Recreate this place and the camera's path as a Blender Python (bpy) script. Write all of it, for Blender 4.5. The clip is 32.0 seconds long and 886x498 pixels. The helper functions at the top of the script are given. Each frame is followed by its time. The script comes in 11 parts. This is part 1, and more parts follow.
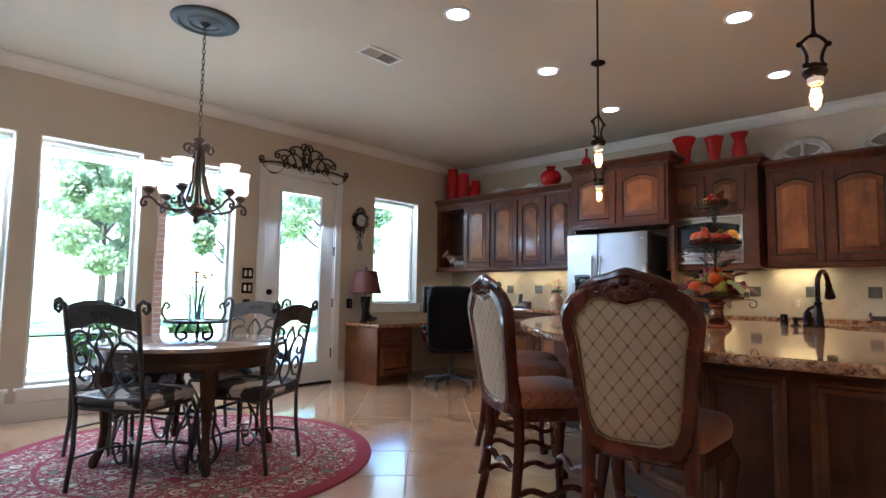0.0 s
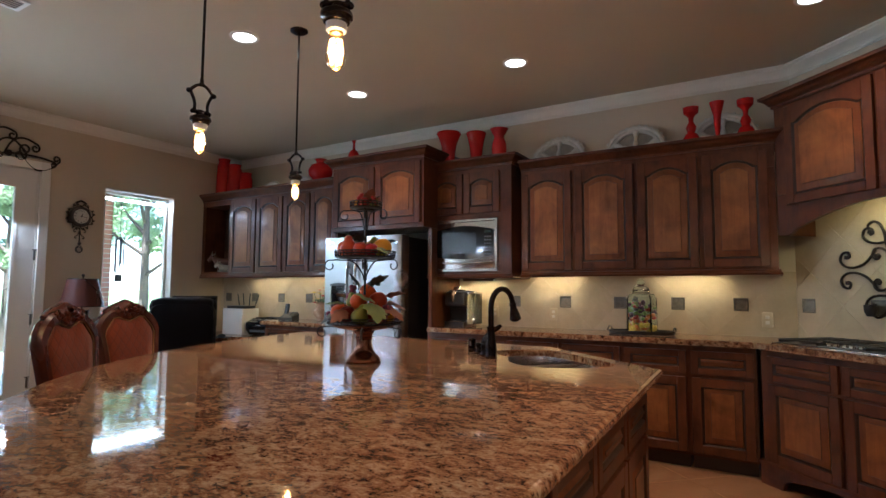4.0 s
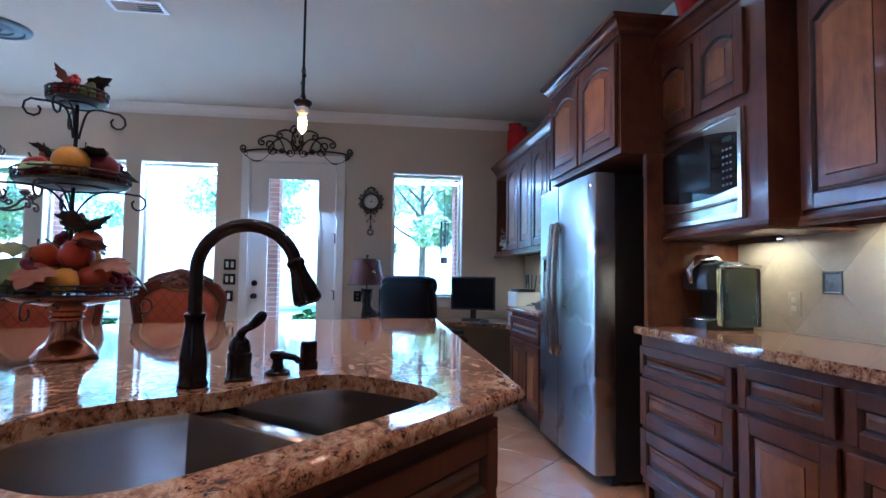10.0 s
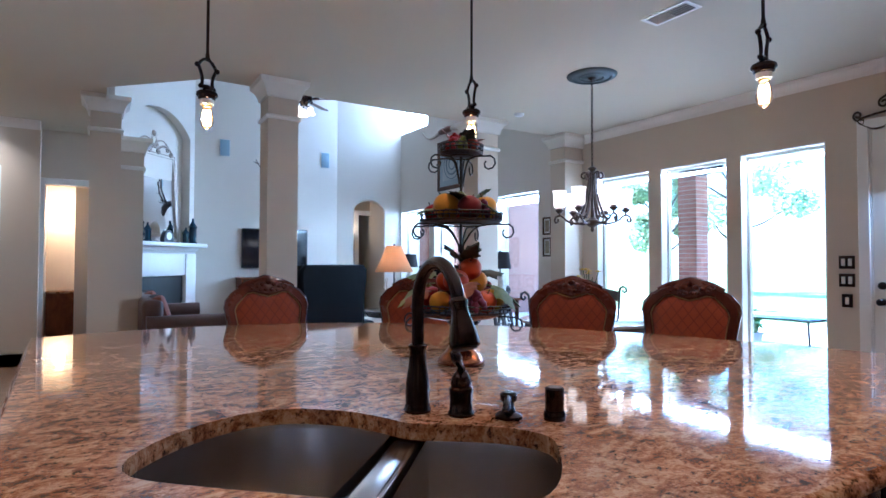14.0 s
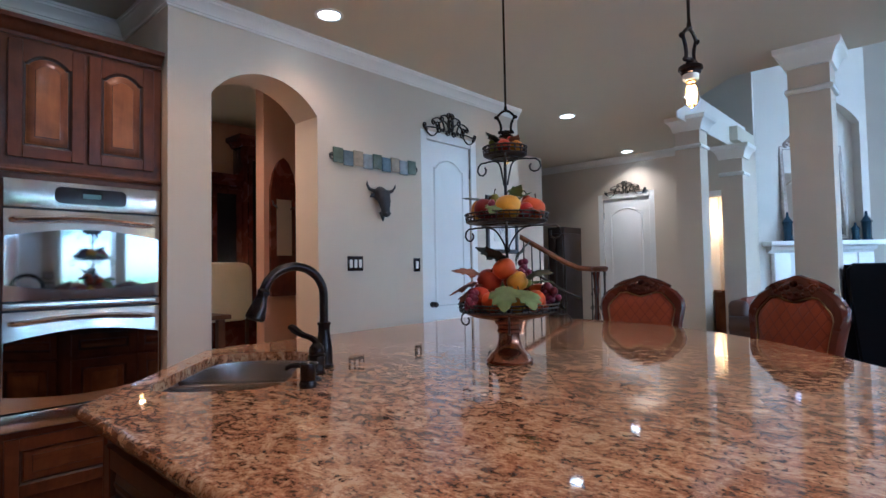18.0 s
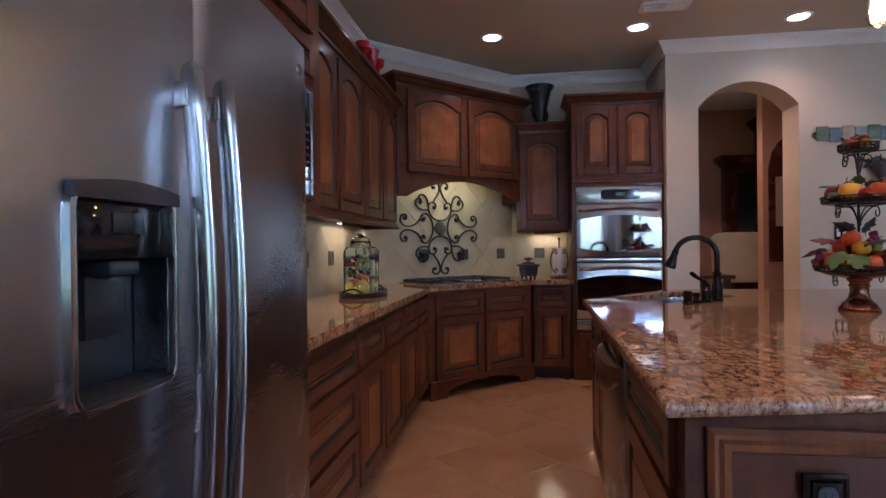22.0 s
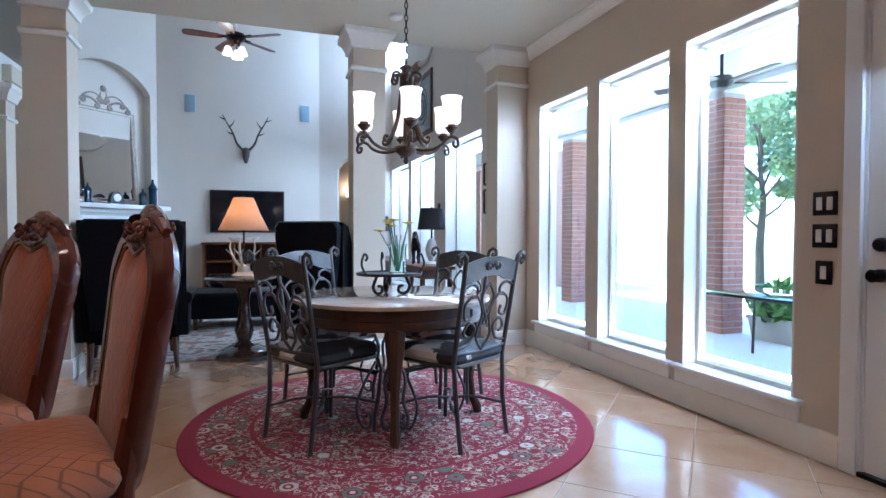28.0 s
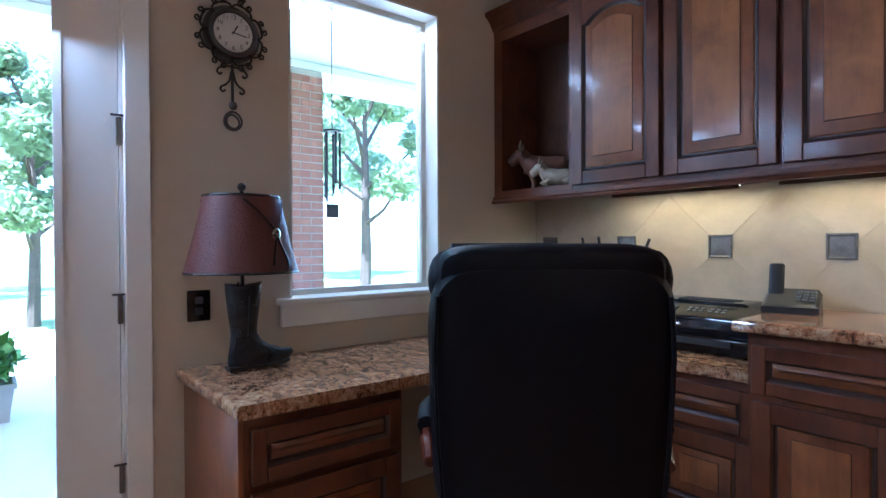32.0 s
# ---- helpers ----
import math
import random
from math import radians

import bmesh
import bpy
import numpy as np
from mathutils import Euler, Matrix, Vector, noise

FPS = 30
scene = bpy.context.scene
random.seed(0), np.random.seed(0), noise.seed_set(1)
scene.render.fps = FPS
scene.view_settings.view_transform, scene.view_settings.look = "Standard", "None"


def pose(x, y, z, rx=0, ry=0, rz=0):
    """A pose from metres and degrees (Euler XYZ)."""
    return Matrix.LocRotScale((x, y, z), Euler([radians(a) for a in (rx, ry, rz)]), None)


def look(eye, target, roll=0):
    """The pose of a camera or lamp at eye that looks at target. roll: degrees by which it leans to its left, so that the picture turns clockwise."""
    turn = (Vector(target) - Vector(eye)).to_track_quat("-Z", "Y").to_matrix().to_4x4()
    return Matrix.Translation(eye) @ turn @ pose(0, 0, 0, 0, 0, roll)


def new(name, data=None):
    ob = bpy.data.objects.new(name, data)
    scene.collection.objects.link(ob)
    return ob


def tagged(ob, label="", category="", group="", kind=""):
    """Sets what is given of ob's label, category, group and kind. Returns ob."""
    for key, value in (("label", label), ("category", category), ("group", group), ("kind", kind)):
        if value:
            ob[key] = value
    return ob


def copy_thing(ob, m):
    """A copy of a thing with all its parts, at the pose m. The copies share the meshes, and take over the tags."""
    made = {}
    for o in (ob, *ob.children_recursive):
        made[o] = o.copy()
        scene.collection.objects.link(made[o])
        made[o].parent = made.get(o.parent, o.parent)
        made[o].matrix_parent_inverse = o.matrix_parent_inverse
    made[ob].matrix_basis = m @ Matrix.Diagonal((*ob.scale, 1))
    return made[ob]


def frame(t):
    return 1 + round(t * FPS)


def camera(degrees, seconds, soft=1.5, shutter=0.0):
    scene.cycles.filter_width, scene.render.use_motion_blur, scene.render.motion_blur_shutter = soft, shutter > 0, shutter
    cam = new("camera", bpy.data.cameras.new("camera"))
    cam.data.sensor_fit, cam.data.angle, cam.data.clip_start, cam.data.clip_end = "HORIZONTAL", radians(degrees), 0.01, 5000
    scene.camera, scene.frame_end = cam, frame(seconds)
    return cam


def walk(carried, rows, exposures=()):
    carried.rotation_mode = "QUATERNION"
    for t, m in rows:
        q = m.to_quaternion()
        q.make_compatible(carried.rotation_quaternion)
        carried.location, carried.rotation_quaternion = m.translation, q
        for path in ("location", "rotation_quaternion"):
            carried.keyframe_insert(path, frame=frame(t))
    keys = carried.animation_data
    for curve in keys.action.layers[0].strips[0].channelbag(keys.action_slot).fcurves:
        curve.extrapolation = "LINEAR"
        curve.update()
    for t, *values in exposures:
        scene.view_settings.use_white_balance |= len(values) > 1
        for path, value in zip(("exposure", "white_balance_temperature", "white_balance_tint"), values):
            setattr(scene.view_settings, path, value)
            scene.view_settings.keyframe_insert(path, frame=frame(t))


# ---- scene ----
EXPOSURES = [(0.0, 3.14, 4880, 8), (2.0, 2.78, 5120, 9), (5.0, 2.76, 4900, 8), (6.0, 2.66, 4700, 8), (7.0, 2.51, 4800, 12), (8.0, 2.74, 4200, 8), (9.0, 2.86, 3950, 8), (10.5, 3.24, 3820, 9), (12.0, 3.16, 4200, 10), (13.0, 3.10, 4100, 10),
             (16.0, 3.01, 4550, 10), (17.0, 2.90, 4450, 9), (18.0, 2.92, 4250, 7), (19.0, 2.80, 4350, 11), (20.0, 2.71, 4500, 11), (22.0, 2.52, 4540, 19), (24.0, 2.80, 4250, 11), (27.0, 2.92, 4350, 10), (28.0, 2.96, 4500, 10), (29.0, 3.06, 4550, 12),
             (31.0, 3.36, 4270, 13), (32.0, 3.16, 4350, 12)]
cam = camera(77.6, 32.0)
# seconds, x, y, z, yaw, pitch, roll
PATH = [
    (0, 1.458, 1.854, 1.102, 43.12, 4.56, -0.85),
    (0.5, 1.593, 2.047, 1.127, 39.11, 4.42, -0.68),
    (1, 1.679, 2.212, 1.151, 35.63, 4.36, -0.64),
    (1.5, 1.729, 2.422, 1.192, 32.46, 4.41, -0.53),
    (2, 1.810, 2.598, 1.244, 31.17, 4.30, -0.47),
    (2.5, 1.832, 2.723, 1.271, 29.91, 4.18, -0.47),
    (4.5, 2.195, 3.622, 1.245, 32.29, 4.35, -0.34),
    (5, 2.275, 3.912, 1.219, 33.06, 4.30, -0.43),
    (5.5, 2.280, 4.244, 1.220, 27.73, 4.48, -0.67),
    (6, 2.238, 4.484, 1.218, 22.38, 4.60, -0.75),
    (6.5, 2.194, 4.710, 1.191, 19.20, 4.64, -0.79),
    (7, 2.110, 4.955, 1.197, 15.29, 4.72, -0.99),
    (7.5, 2.058, 5.170, 1.202, 14.34, 4.63, -1.02),
    (8, 2.048, 5.388, 1.214, 25.52, 4.15, -0.84),
    (8.5, 2.068, 5.607, 1.197, 38.29, 3.80, -0.79),
    (9, 2.096, 5.866, 1.196, 50.24, 3.76, -0.50),
    (9.5, 2.131, 6.084, 1.192, 68.29, 3.60, -0.53),
    (10, 2.078, 6.266, 1.161, 82.19, 3.08, -0.74),
    (10.5, 2.034, 6.439, 1.182, 94.84, 2.47, -0.64),
    (11, 2.005, 6.613, 1.186, 106.43, 2.04, -0.55),
    (11.5, 1.997, 6.669, 1.180, 115.52, 1.84, -0.37),
    (12, 2.013, 6.746, 1.190, 124.09, 1.69, -0.35),
    (12.5, 1.961, 6.821, 1.190, 129.57, 1.70, -0.34),
    (13, 1.815, 6.900, 1.207, 135.13, 1.66, -0.43),
    (13.5, 1.667, 6.976, 1.231, 141.31, 1.49, -0.31),
    (15.5, 0.595, 7.128, 1.380, 168.00, 1.76, 0.74),
    (16, 0.292, 7.104, 1.369, 174.99, 1.83, 1.17),
    (16.5, -0.038, 7.095, 1.358, 187.13, 1.85, 1.05),
    (17, -0.288, 7.024, 1.323, 197.43, 1.88, 0.80),
    (17.5, -0.537, 7.030, 1.291, 210.25, 2.04, 1.06),
    (18, -0.772, 7.033, 1.249, 222.25, 2.26, 1.03),
    (18.5, -1.028, 7.105, 1.216, 234.26, 2.55, 1.17),
    (19, -1.232, 7.138, 1.190, 247.31, 2.90, 1.20),
    (19.5, -1.454, 7.125, 1.204, 257.90, 2.91, 1.08),
    (20, -1.677, 7.078, 1.202, 264.60, 2.87, 0.93),
    (20.5, -1.914, 7.031, 1.203, 270.84, 2.70, 0.90),
    (21, -2.104, 6.960, 1.210, 275.33, 1.94, 0.76),
    (21.5, -2.286, 6.934, 1.220, 277.66, 0.71, 0.82),
    (22, -2.410, 6.969, 1.233, 278.07, -0.16, 0.66),
    (22.5, -2.467, 6.992, 1.235, 273.81, -1.04, 0.36),
    (23, -2.431, 6.986, 1.237, 265.75, -1.47, 0.39),
    (23.5, -2.369, 7.026, 1.242, 258.25, -1.53, 0.38),
    (24, -2.250, 7.090, 1.226, 250.01, -1.56, 0.42),
    (24.5, -2.166, 7.204, 1.202, 241.54, -1.64, 0.39),
    (26.5, -1.985, 7.118, 1.118, 202.75, -1.60, -0.02),
    (27, -1.755, 6.948, 1.132, 192.02, -1.72, -0.12),
    (27.5, -1.592, 6.812, 1.119, 175.82, -1.43, -0.22),
    (28, -1.523, 6.748, 1.122, 161.11, -1.39, -0.13),
    (28.5, -1.576, 6.739, 1.109, 146.62, -1.11, -0.06),
    (29, -1.578, 6.636, 1.099, 133.21, -0.67, -0.28),
    (29.5, -1.594, 6.519, 1.091, 118.95, -0.27, -0.50),
    (30, -1.647, 6.426, 1.089, 101.19, -0.45, -0.33),
    (30.5, -1.707, 6.251, 1.117, 81.49, -0.44, -0.19),
    (31, -1.789, 6.041, 1.161, 70.12, -0.60, 0.14),
    (31.5, -1.904, 5.779, 1.195, 62.72, -0.56, 0.32),
    (32, -1.947, 5.567, 1.186, 51.27, -0.58, 0.27),
]
walk(cam, [(t, pose(x, y, z, 90 + p, r, w)) for t, x, y, z, w, p, r in PATH], EXPOSURES)

# ---- world, sun and large lights ----
world = bpy.data.worlds.new("sky")
scene.world = world
world.use_nodes = True
wn = world.node_tree
sky = wn.nodes.new("ShaderNodeTexSky")
sky.sky_type, sky.sun_disc = "NISHITA", False
sky.sun_elevation, sky.sun_rotation = radians(65), radians(150)
wn.links.new(sky.outputs[0], wn.nodes["Background"].inputs[0])
wn.nodes["Background"].inputs[1].default_value = 0.15
sun = new("sun", bpy.data.lights.new("sun", "SUN"))
sun.data.energy, sun.data.angle, sun.data.color = 5.0, radians(0.5), (1.0, 0.95, 0.88)
sun.matrix_world = look((8, -10, 34), (0, 4, 0))


def area_lamp(name, eye, target, sx, sy, watts, color=(1, 1, 1), spread=180):
    d = bpy.data.lights.new(name, "AREA")
    d.shape, d.size, d.size_y, d.energy, d.color, d.spread = "RECTANGLE", sx, sy, watts, color, radians(spread)
    ob = new(name, d)
    ob.matrix_world = look(eye, target)
    return ob


DAY = (0.88, 0.95, 1.0)
WARM = (1.0, 0.72, 0.42)
# added area lamps that stand in for sky light under the head of each opening
for y0, y1, z, watts in ((1.87, 2.70, 2.37, 3.2), (2.86, 3.68, 2.37, 3.7), (3.82, 4.62, 2.37, 3.9), (6.53, 7.35, 2.34, 1.2)):
    area_lamp("window_daylight", (-4.33, (y0 + y1) / 2, z - 0.05), (-3.5, (y0 + y1) / 2, 0.3), y1 - y0 - 0.04, 0.10, watts, DAY)
# added sill strips aimed upwards, in place of light bounced off the pavement
for y0, y1 in ((1.87, 2.70), (2.86, 3.68), (3.82, 4.62)):
    area_lamp("window_bounce", (-4.33, (y0 + y1) / 2, 0.32), (-2.9, (y0 + y1) / 2, 3.0), y1 - y0 - 0.04, 0.08, 0.6, (1.0, 0.97, 0.92))
for y0, y1 in ((-3.30, -2.12), (-1.95, -0.72), (-0.25, 1.0)):
    area_lamp("window_daylight", (-4.28, (y0 + y1) / 2, 2.27), (-2.0, (y0 + y1) / 2, 0.6), y1 - y0 - 0.04, 0.12, 4.0, DAY)
area_lamp("door_daylight", (-4.13, 5.46, 1.98), (-2.3, 5.46, 0.4), 0.52, 0.10, 1.6, DAY)
area_lamp("clerestory_daylight", (-4.2, -2.8, 4.6), (-1.0, -2.6, 2.2), 1.1, 1.1, 11, DAY)

# ---- building tools ----
def thing(name, m=None, label="", category="", group="", kind=""):
    ob = new(name)
    ob.empty_display_size = 0.1
    if m is not None:
        ob.matrix_basis = m
    return tagged(ob, label, category, group, kind)


def finish(bm, name, material, smooth=40):
    bmesh.ops.recalc_face_normals(bm, faces=bm.faces)
    me = bpy.data.meshes.new(name)
    bm.to_mesh(me)
    bm.free()
    if smooth:
        me.polygons.foreach_set("use_smooth", [True] * len(me.polygons))
        me.set_sharp_from_angle(angle=radians(smooth))
    for m in material if isinstance(material, (list, tuple)) else [material]:
        me.materials.append(m)
    return me


def part(name, bm, material, parent=None, label="", smooth=40, m=None):
    ob = new(name, finish(bm, name, material, smooth))
    ob.parent = parent
    if m is not None:
        ob.matrix_basis = m
    if label:
        ob["label"] = label
    return ob


def solid(name, bm, material, label, category, group="", kind="", m=None, smooth=40):
    return tagged(part(name, bm, material, None, "", smooth, m), label, category, group, kind)


def share(name, ob, parent, m):
    o = new(name, ob.data)
    o.parent = parent
    o.matrix_basis = m
    return o


def merge(bm, add, m=None):
    if m is not None:
        bmesh.ops.transform(add, matrix=m, verts=add.verts)
    me = bpy.data.meshes.new("tmp")
    add.to_mesh(me)
    add.free()
    bm.from_mesh(me)
    bpy.data.meshes.remove(me)
    return bm


def box(x0, y0, z0, x1, y1, z1, bevel=0.0, into=None, seg=2):
    b = bmesh.new()
    vs = [b.verts.new((x, y, z)) for x in (x0, x1) for y in (y0, y1) for z in (z0, z1)]
    for f in ((0, 1, 3, 2), (4, 6, 7, 5), (0, 4, 5, 1), (2, 3, 7, 6), (0, 2, 6, 4), (1, 5, 7, 3)):
        b.faces.new([vs[i] for i in f])
    if bevel:
        bmesh.ops.bevel(b, geom=list(b.edges), offset=bevel, segments=seg, affect="EDGES", profile=0.5)
    return b if into is None else merge(into, b)


def prism(poly, z0, z1, bevel=0.0, into=None, seg=2, only_top=False):
    b = bmesh.new()
    lo = [b.verts.new((x, y, z0)) for x, y in poly]
    hi = [b.verts.new((x, y, z1)) for x, y in poly]
    n = len(poly)
    b.faces.new(lo[::-1])
    b.faces.new(hi)
    for i in range(n):
        b.faces.new((lo[i], lo[(i + 1) % n], hi[(i + 1) % n], hi[i]))
    if bevel:
        es = [e for e in b.edges if abs(e.verts[0].co.z - e.verts[1].co.z) < 1e-6 and (not only_top or e.verts[0].co.z > (z0 + z1) / 2)]
        bmesh.ops.bevel(b, geom=es, offset=bevel, segments=seg, affect="EDGES", profile=0.5)
    return b if into is None else merge(into, b)


def upright(poly, d0, d1, axis, into=None, bevel=0.0):
    """A plate cut to a (along, up) outline that stands on edge: along x it is thick in y, along y thick in x."""
    b = prism(poly, d0, d1, bevel)
    turn = Matrix(((1, 0, 0, 0), (0, 0, 1, 0), (0, 1, 0, 0), (0, 0, 0, 1))) if axis == "x" else Matrix(((0, 0, 1, 0), (1, 0, 0, 0), (0, 1, 0, 0), (0, 0, 0, 1)))
    bmesh.ops.transform(b, matrix=turn, verts=b.verts)
    return b if into is None else merge(into, b)


def lathe(profile, n=24, at=(0, 0, 0), into=None):
    b = bmesh.new()
    rings = []
    for r, z in profile:
        if r < 1e-5:
            rings.append([b.verts.new((at[0], at[1], at[2] + z))])
        else:
            rings.append([b.verts.new((at[0] + r * math.cos(2 * math.pi * i / n), at[1] + r * math.sin(2 * math.pi * i / n), at[2] + z)) for i in range(n)])
    for p, q in zip(rings, rings[1:]):
        for i in range(n):
            j = (i + 1) % n
            if len(p) == 1 and len(q) == 1:
                break
            if len(p) == 1:
                b.faces.new((p[0], q[j], q[i]))
            elif len(q) == 1:
                b.faces.new((p[i], p[j], q[0]))
            else:
                b.faces.new((p[i], p[j], q[j], q[i]))
    return b if into is None else merge(into, b)


def tube(points, r, n=8, into=None, closed=False, flat=1.0):
    b = bmesh.new()
    pts = [Vector(p) for p in points]
    k = len(pts)
    rad = r if isinstance(r, (list, tuple)) else [r] * k
    up, rings = None, []
    for i, p in enumerate(pts):
        d = (pts[(i + 1) % k] - pts[i - 1]) if closed else (pts[min(i + 1, k - 1)] - pts[max(i - 1, 0)])
        d.normalize()
        if up is None:
            up = Vector((0, 0, 1)) if abs(d.z) < 0.9 else Vector((1, 0, 0))
        side = d.cross(up).normalized()
        up = side.cross(d).normalized()
        rings.append([b.verts.new(p + rad[i] * (math.cos(2 * math.pi * j / n) * side * flat + math.sin(2 * math.pi * j / n) * up)) for j in range(n)])
    for i in range(k if closed else k - 1):
        p, q = rings[i], rings[(i + 1) % k]
        for j in range(n):
            b.faces.new((p[j], p[(j + 1) % n], q[(j + 1) % n], q[j]))
    if not closed:
        b.faces.new(rings[0][::-1])
        b.faces.new(rings[-1])
    return b if into is None else merge(into, b)


def ball(r, at=(0, 0, 0), n=16, squash=1.0, into=None):
    m = max(6, n // 2)
    return lathe([(r * math.sin(math.pi * i / m), -r * squash * math.cos(math.pi * i / m)) for i in range(m + 1)], n, at, into)


def spiral(cx, cz, r, turns, start=0.0, hand=1, n=22, tail=0.12):
    """Points (u, v) of a scroll that winds in to its eye; start is the angle of its outer end."""
    return [(cx + r * (1 - (1 - tail) * i / n) * math.cos(start + hand * 2 * math.pi * turns * i / n),
             cz + r * (1 - (1 - tail) * i / n) * math.sin(start + hand * 2 * math.pi * turns * i / n)) for i in range(n + 1)]


def curve_pts(ctrl, n=8):
    """A smooth line through control points of any dimension."""
    c = [Vector(p) for p in ctrl]
    c = [2 * c[0] - c[1]] + c + [2 * c[-1] - c[-2]]
    out = []
    for i in range(1, len(c) - 2):
        for k in range(n):
            t = k / n
            out.append(0.5 * (2 * c[i] + (c[i + 1] - c[i - 1]) * t + (2 * c[i - 1] - 5 * c[i] + 4 * c[i + 1] - c[i + 2]) * t * t + (3 * c[i] - c[i - 1] - 3 * c[i + 1] + c[i + 2]) * t ** 3))
    return [tuple(p) for p in out] + [tuple(c[-2])]


def wall_mesh(axis, d0, d1, u0, u1, z0, z1, holes=()):
    """A wall that runs along axis from u0 to u1, thick from d0 to d1, with rectangular holes (u0, u1, z0, z1)."""
    us = sorted({u0, u1, *[h[0] for h in holes], *[h[1] for h in holes]})
    zs = sorted({z0, z1, *[h[2] for h in holes], *[h[3] for h in holes]})
    us, zs = [u for u in us if u0 <= u <= u1], [z for z in zs if z0 <= z <= z1]
    b = bmesh.new()
    verts = {}

    def v(u, z, d):
        k = (u, z, d)
        if k not in verts:
            verts[k] = b.verts.new((u, d, z) if axis == "x" else (d, u, z))
        return verts[k]

    def full(i, j):
        if not (0 <= i < len(us) - 1 and 0 <= j < len(zs) - 1):
            return False
        u, z = (us[i] + us[i + 1]) / 2, (zs[j] + zs[j + 1]) / 2
        return not any(h[0] < u < h[1] and h[2] < z < h[3] for h in holes)

    for i in range(len(us) - 1):
        for j in range(len(zs) - 1):
            if not full(i, j):
                continue
            a, c, e, f = us[i], us[i + 1], zs[j], zs[j + 1]
            for d in (d0, d1):
                b.faces.new((v(a, e, d), v(c, e, d), v(c, f, d), v(a, f, d)))
            for gone, p, q in ((not full(i - 1, j), (a, e), (a, f)), (not full(i + 1, j), (c, e), (c, f)), (not full(i, j - 1), (a, e), (c, e)), (not full(i, j + 1), (a, f), (c, f))):
                if gone:
                    b.faces.new((v(*p, d0), v(*q, d0), v(*q, d1), v(*p, d1)))
    return b


def sweep(profile, path, into=None):
    """A moulding: a (outward, up) profile led along a level path (x, y, z); outward is to the left of the way."""
    b = bmesh.new()
    rings = []
    k = len(path)
    for i, p in enumerate(path):
        p = Vector(p)
        a = (Vector(path[i]) - Vector(path[i - 1])).normalized() if i else None
        c = (Vector(path[i + 1]) - Vector(path[i])).normalized() if i < k - 1 else None
        na = Vector((-a.y, a.x, 0)) if a else None
        nc = Vector((-c.y, c.x, 0)) if c else None
        o = (na + nc) / (1 + na.dot(nc)) if na and nc else (na or nc)
        rings.append([b.verts.new(p + o * u + Vector((0, 0, v))) for u, v in profile])
    m = len(profile)
    for p, q in zip(rings, rings[1:]):
        for j in range(m):
            b.faces.new((p[j], p[(j + 1) % m], q[(j + 1) % m], q[j]))
    b.faces.new(rings[0])
    b.faces.new(rings[-1][::-1])
    return b if into is None else merge(into, b)

# ---- materials ----
def material(name, color, rough=0.5, metal=0.0, vary=0.12, scale=6.0, fine=60.0, bump=0.05, coat=0.0, dark=None, spec=0.5, rvary=0.1, stretch=(1, 1, 1)):
    m = bpy.data.materials.new(name)
    m.use_nodes = True
    nt = m.node_tree
    p = nt.nodes["Principled BSDF"]
    tc = nt.nodes.new("ShaderNodeTexCoord")
    mp = nt.nodes.new("ShaderNodeMapping")
    mp.inputs["Scale"].default_value = stretch
    nt.links.new(tc.outputs["Object"], mp.inputs[0])
    n1 = nt.nodes.new("ShaderNodeTexNoise")
    n1.inputs["Scale"].default_value, n1.inputs["Detail"].default_value = scale, 5
    n2 = nt.nodes.new("ShaderNodeTexNoise")
    n2.inputs["Scale"].default_value, n2.inputs["Detail"].default_value = fine, 3
    for n in (n1, n2):
        nt.links.new(mp.outputs[0], n.inputs["Vector"])
    mix = nt.nodes.new("ShaderNodeMix")
    mix.data_type = "RGBA"
    lo = dark or tuple(c * (1 - 1.6 * vary) for c in color)
    hi = tuple(min(1, c * (1 + vary)) for c in color)
    mix.inputs[6].default_value, mix.inputs[7].default_value = (*lo, 1), (*hi, 1)
    add = nt.nodes.new("ShaderNodeMath")
    add.operation = "MULTIPLY_ADD"
    add.inputs[1].default_value = 0.35
    sub = nt.nodes.new("ShaderNodeMath")
    sub.operation = "MULTIPLY"
    sub.inputs[1].default_value = 0.8
    nt.links.new(n1.outputs[0], sub.inputs[0])
    nt.links.new(n2.outputs[0], add.inputs[0])
    nt.links.new(sub.outputs[0], add.inputs[2])
    nt.links.new(add.outputs[0], mix.inputs[0])
    nt.links.new(mix.outputs[2], p.inputs["Base Color"])
    rr = nt.nodes.new("ShaderNodeMapRange")
    rr.inputs["To Min"].default_value, rr.inputs["To Max"].default_value = max(0.02, rough - rvary), min(1, rough + rvary)
    nt.links.new(n1.outputs[0], rr.inputs[0])
    nt.links.new(rr.outputs[0], p.inputs["Roughness"])
    p.inputs["Metallic"].default_value = metal
    p.inputs["Coat Weight"].default_value = coat
    p.inputs["Coat Roughness"].default_value = 0.12
    p.inputs["Specular IOR Level"].default_value = spec
    if bump:
        bp = nt.nodes.new("ShaderNodeBump")
        bp.inputs["Strength"].default_value, bp.inputs["Distance"].default_value = bump, 0.01
        nt.links.new(n2.outputs[0], bp.inputs["Height"])
        nt.links.new(bp.outputs[0], p.inputs["Normal"])
    return m


def glow(name, color, strength):
    m = bpy.data.materials.new(name)
    m.use_nodes = True
    p = m.node_tree.nodes["Principled BSDF"]
    p.inputs["Base Color"].default_value = (*color, 1)
    p.inputs["Emission Color"].default_value = (*color, 1)
    p.inputs["Emission Strength"].default_value = strength
    return m


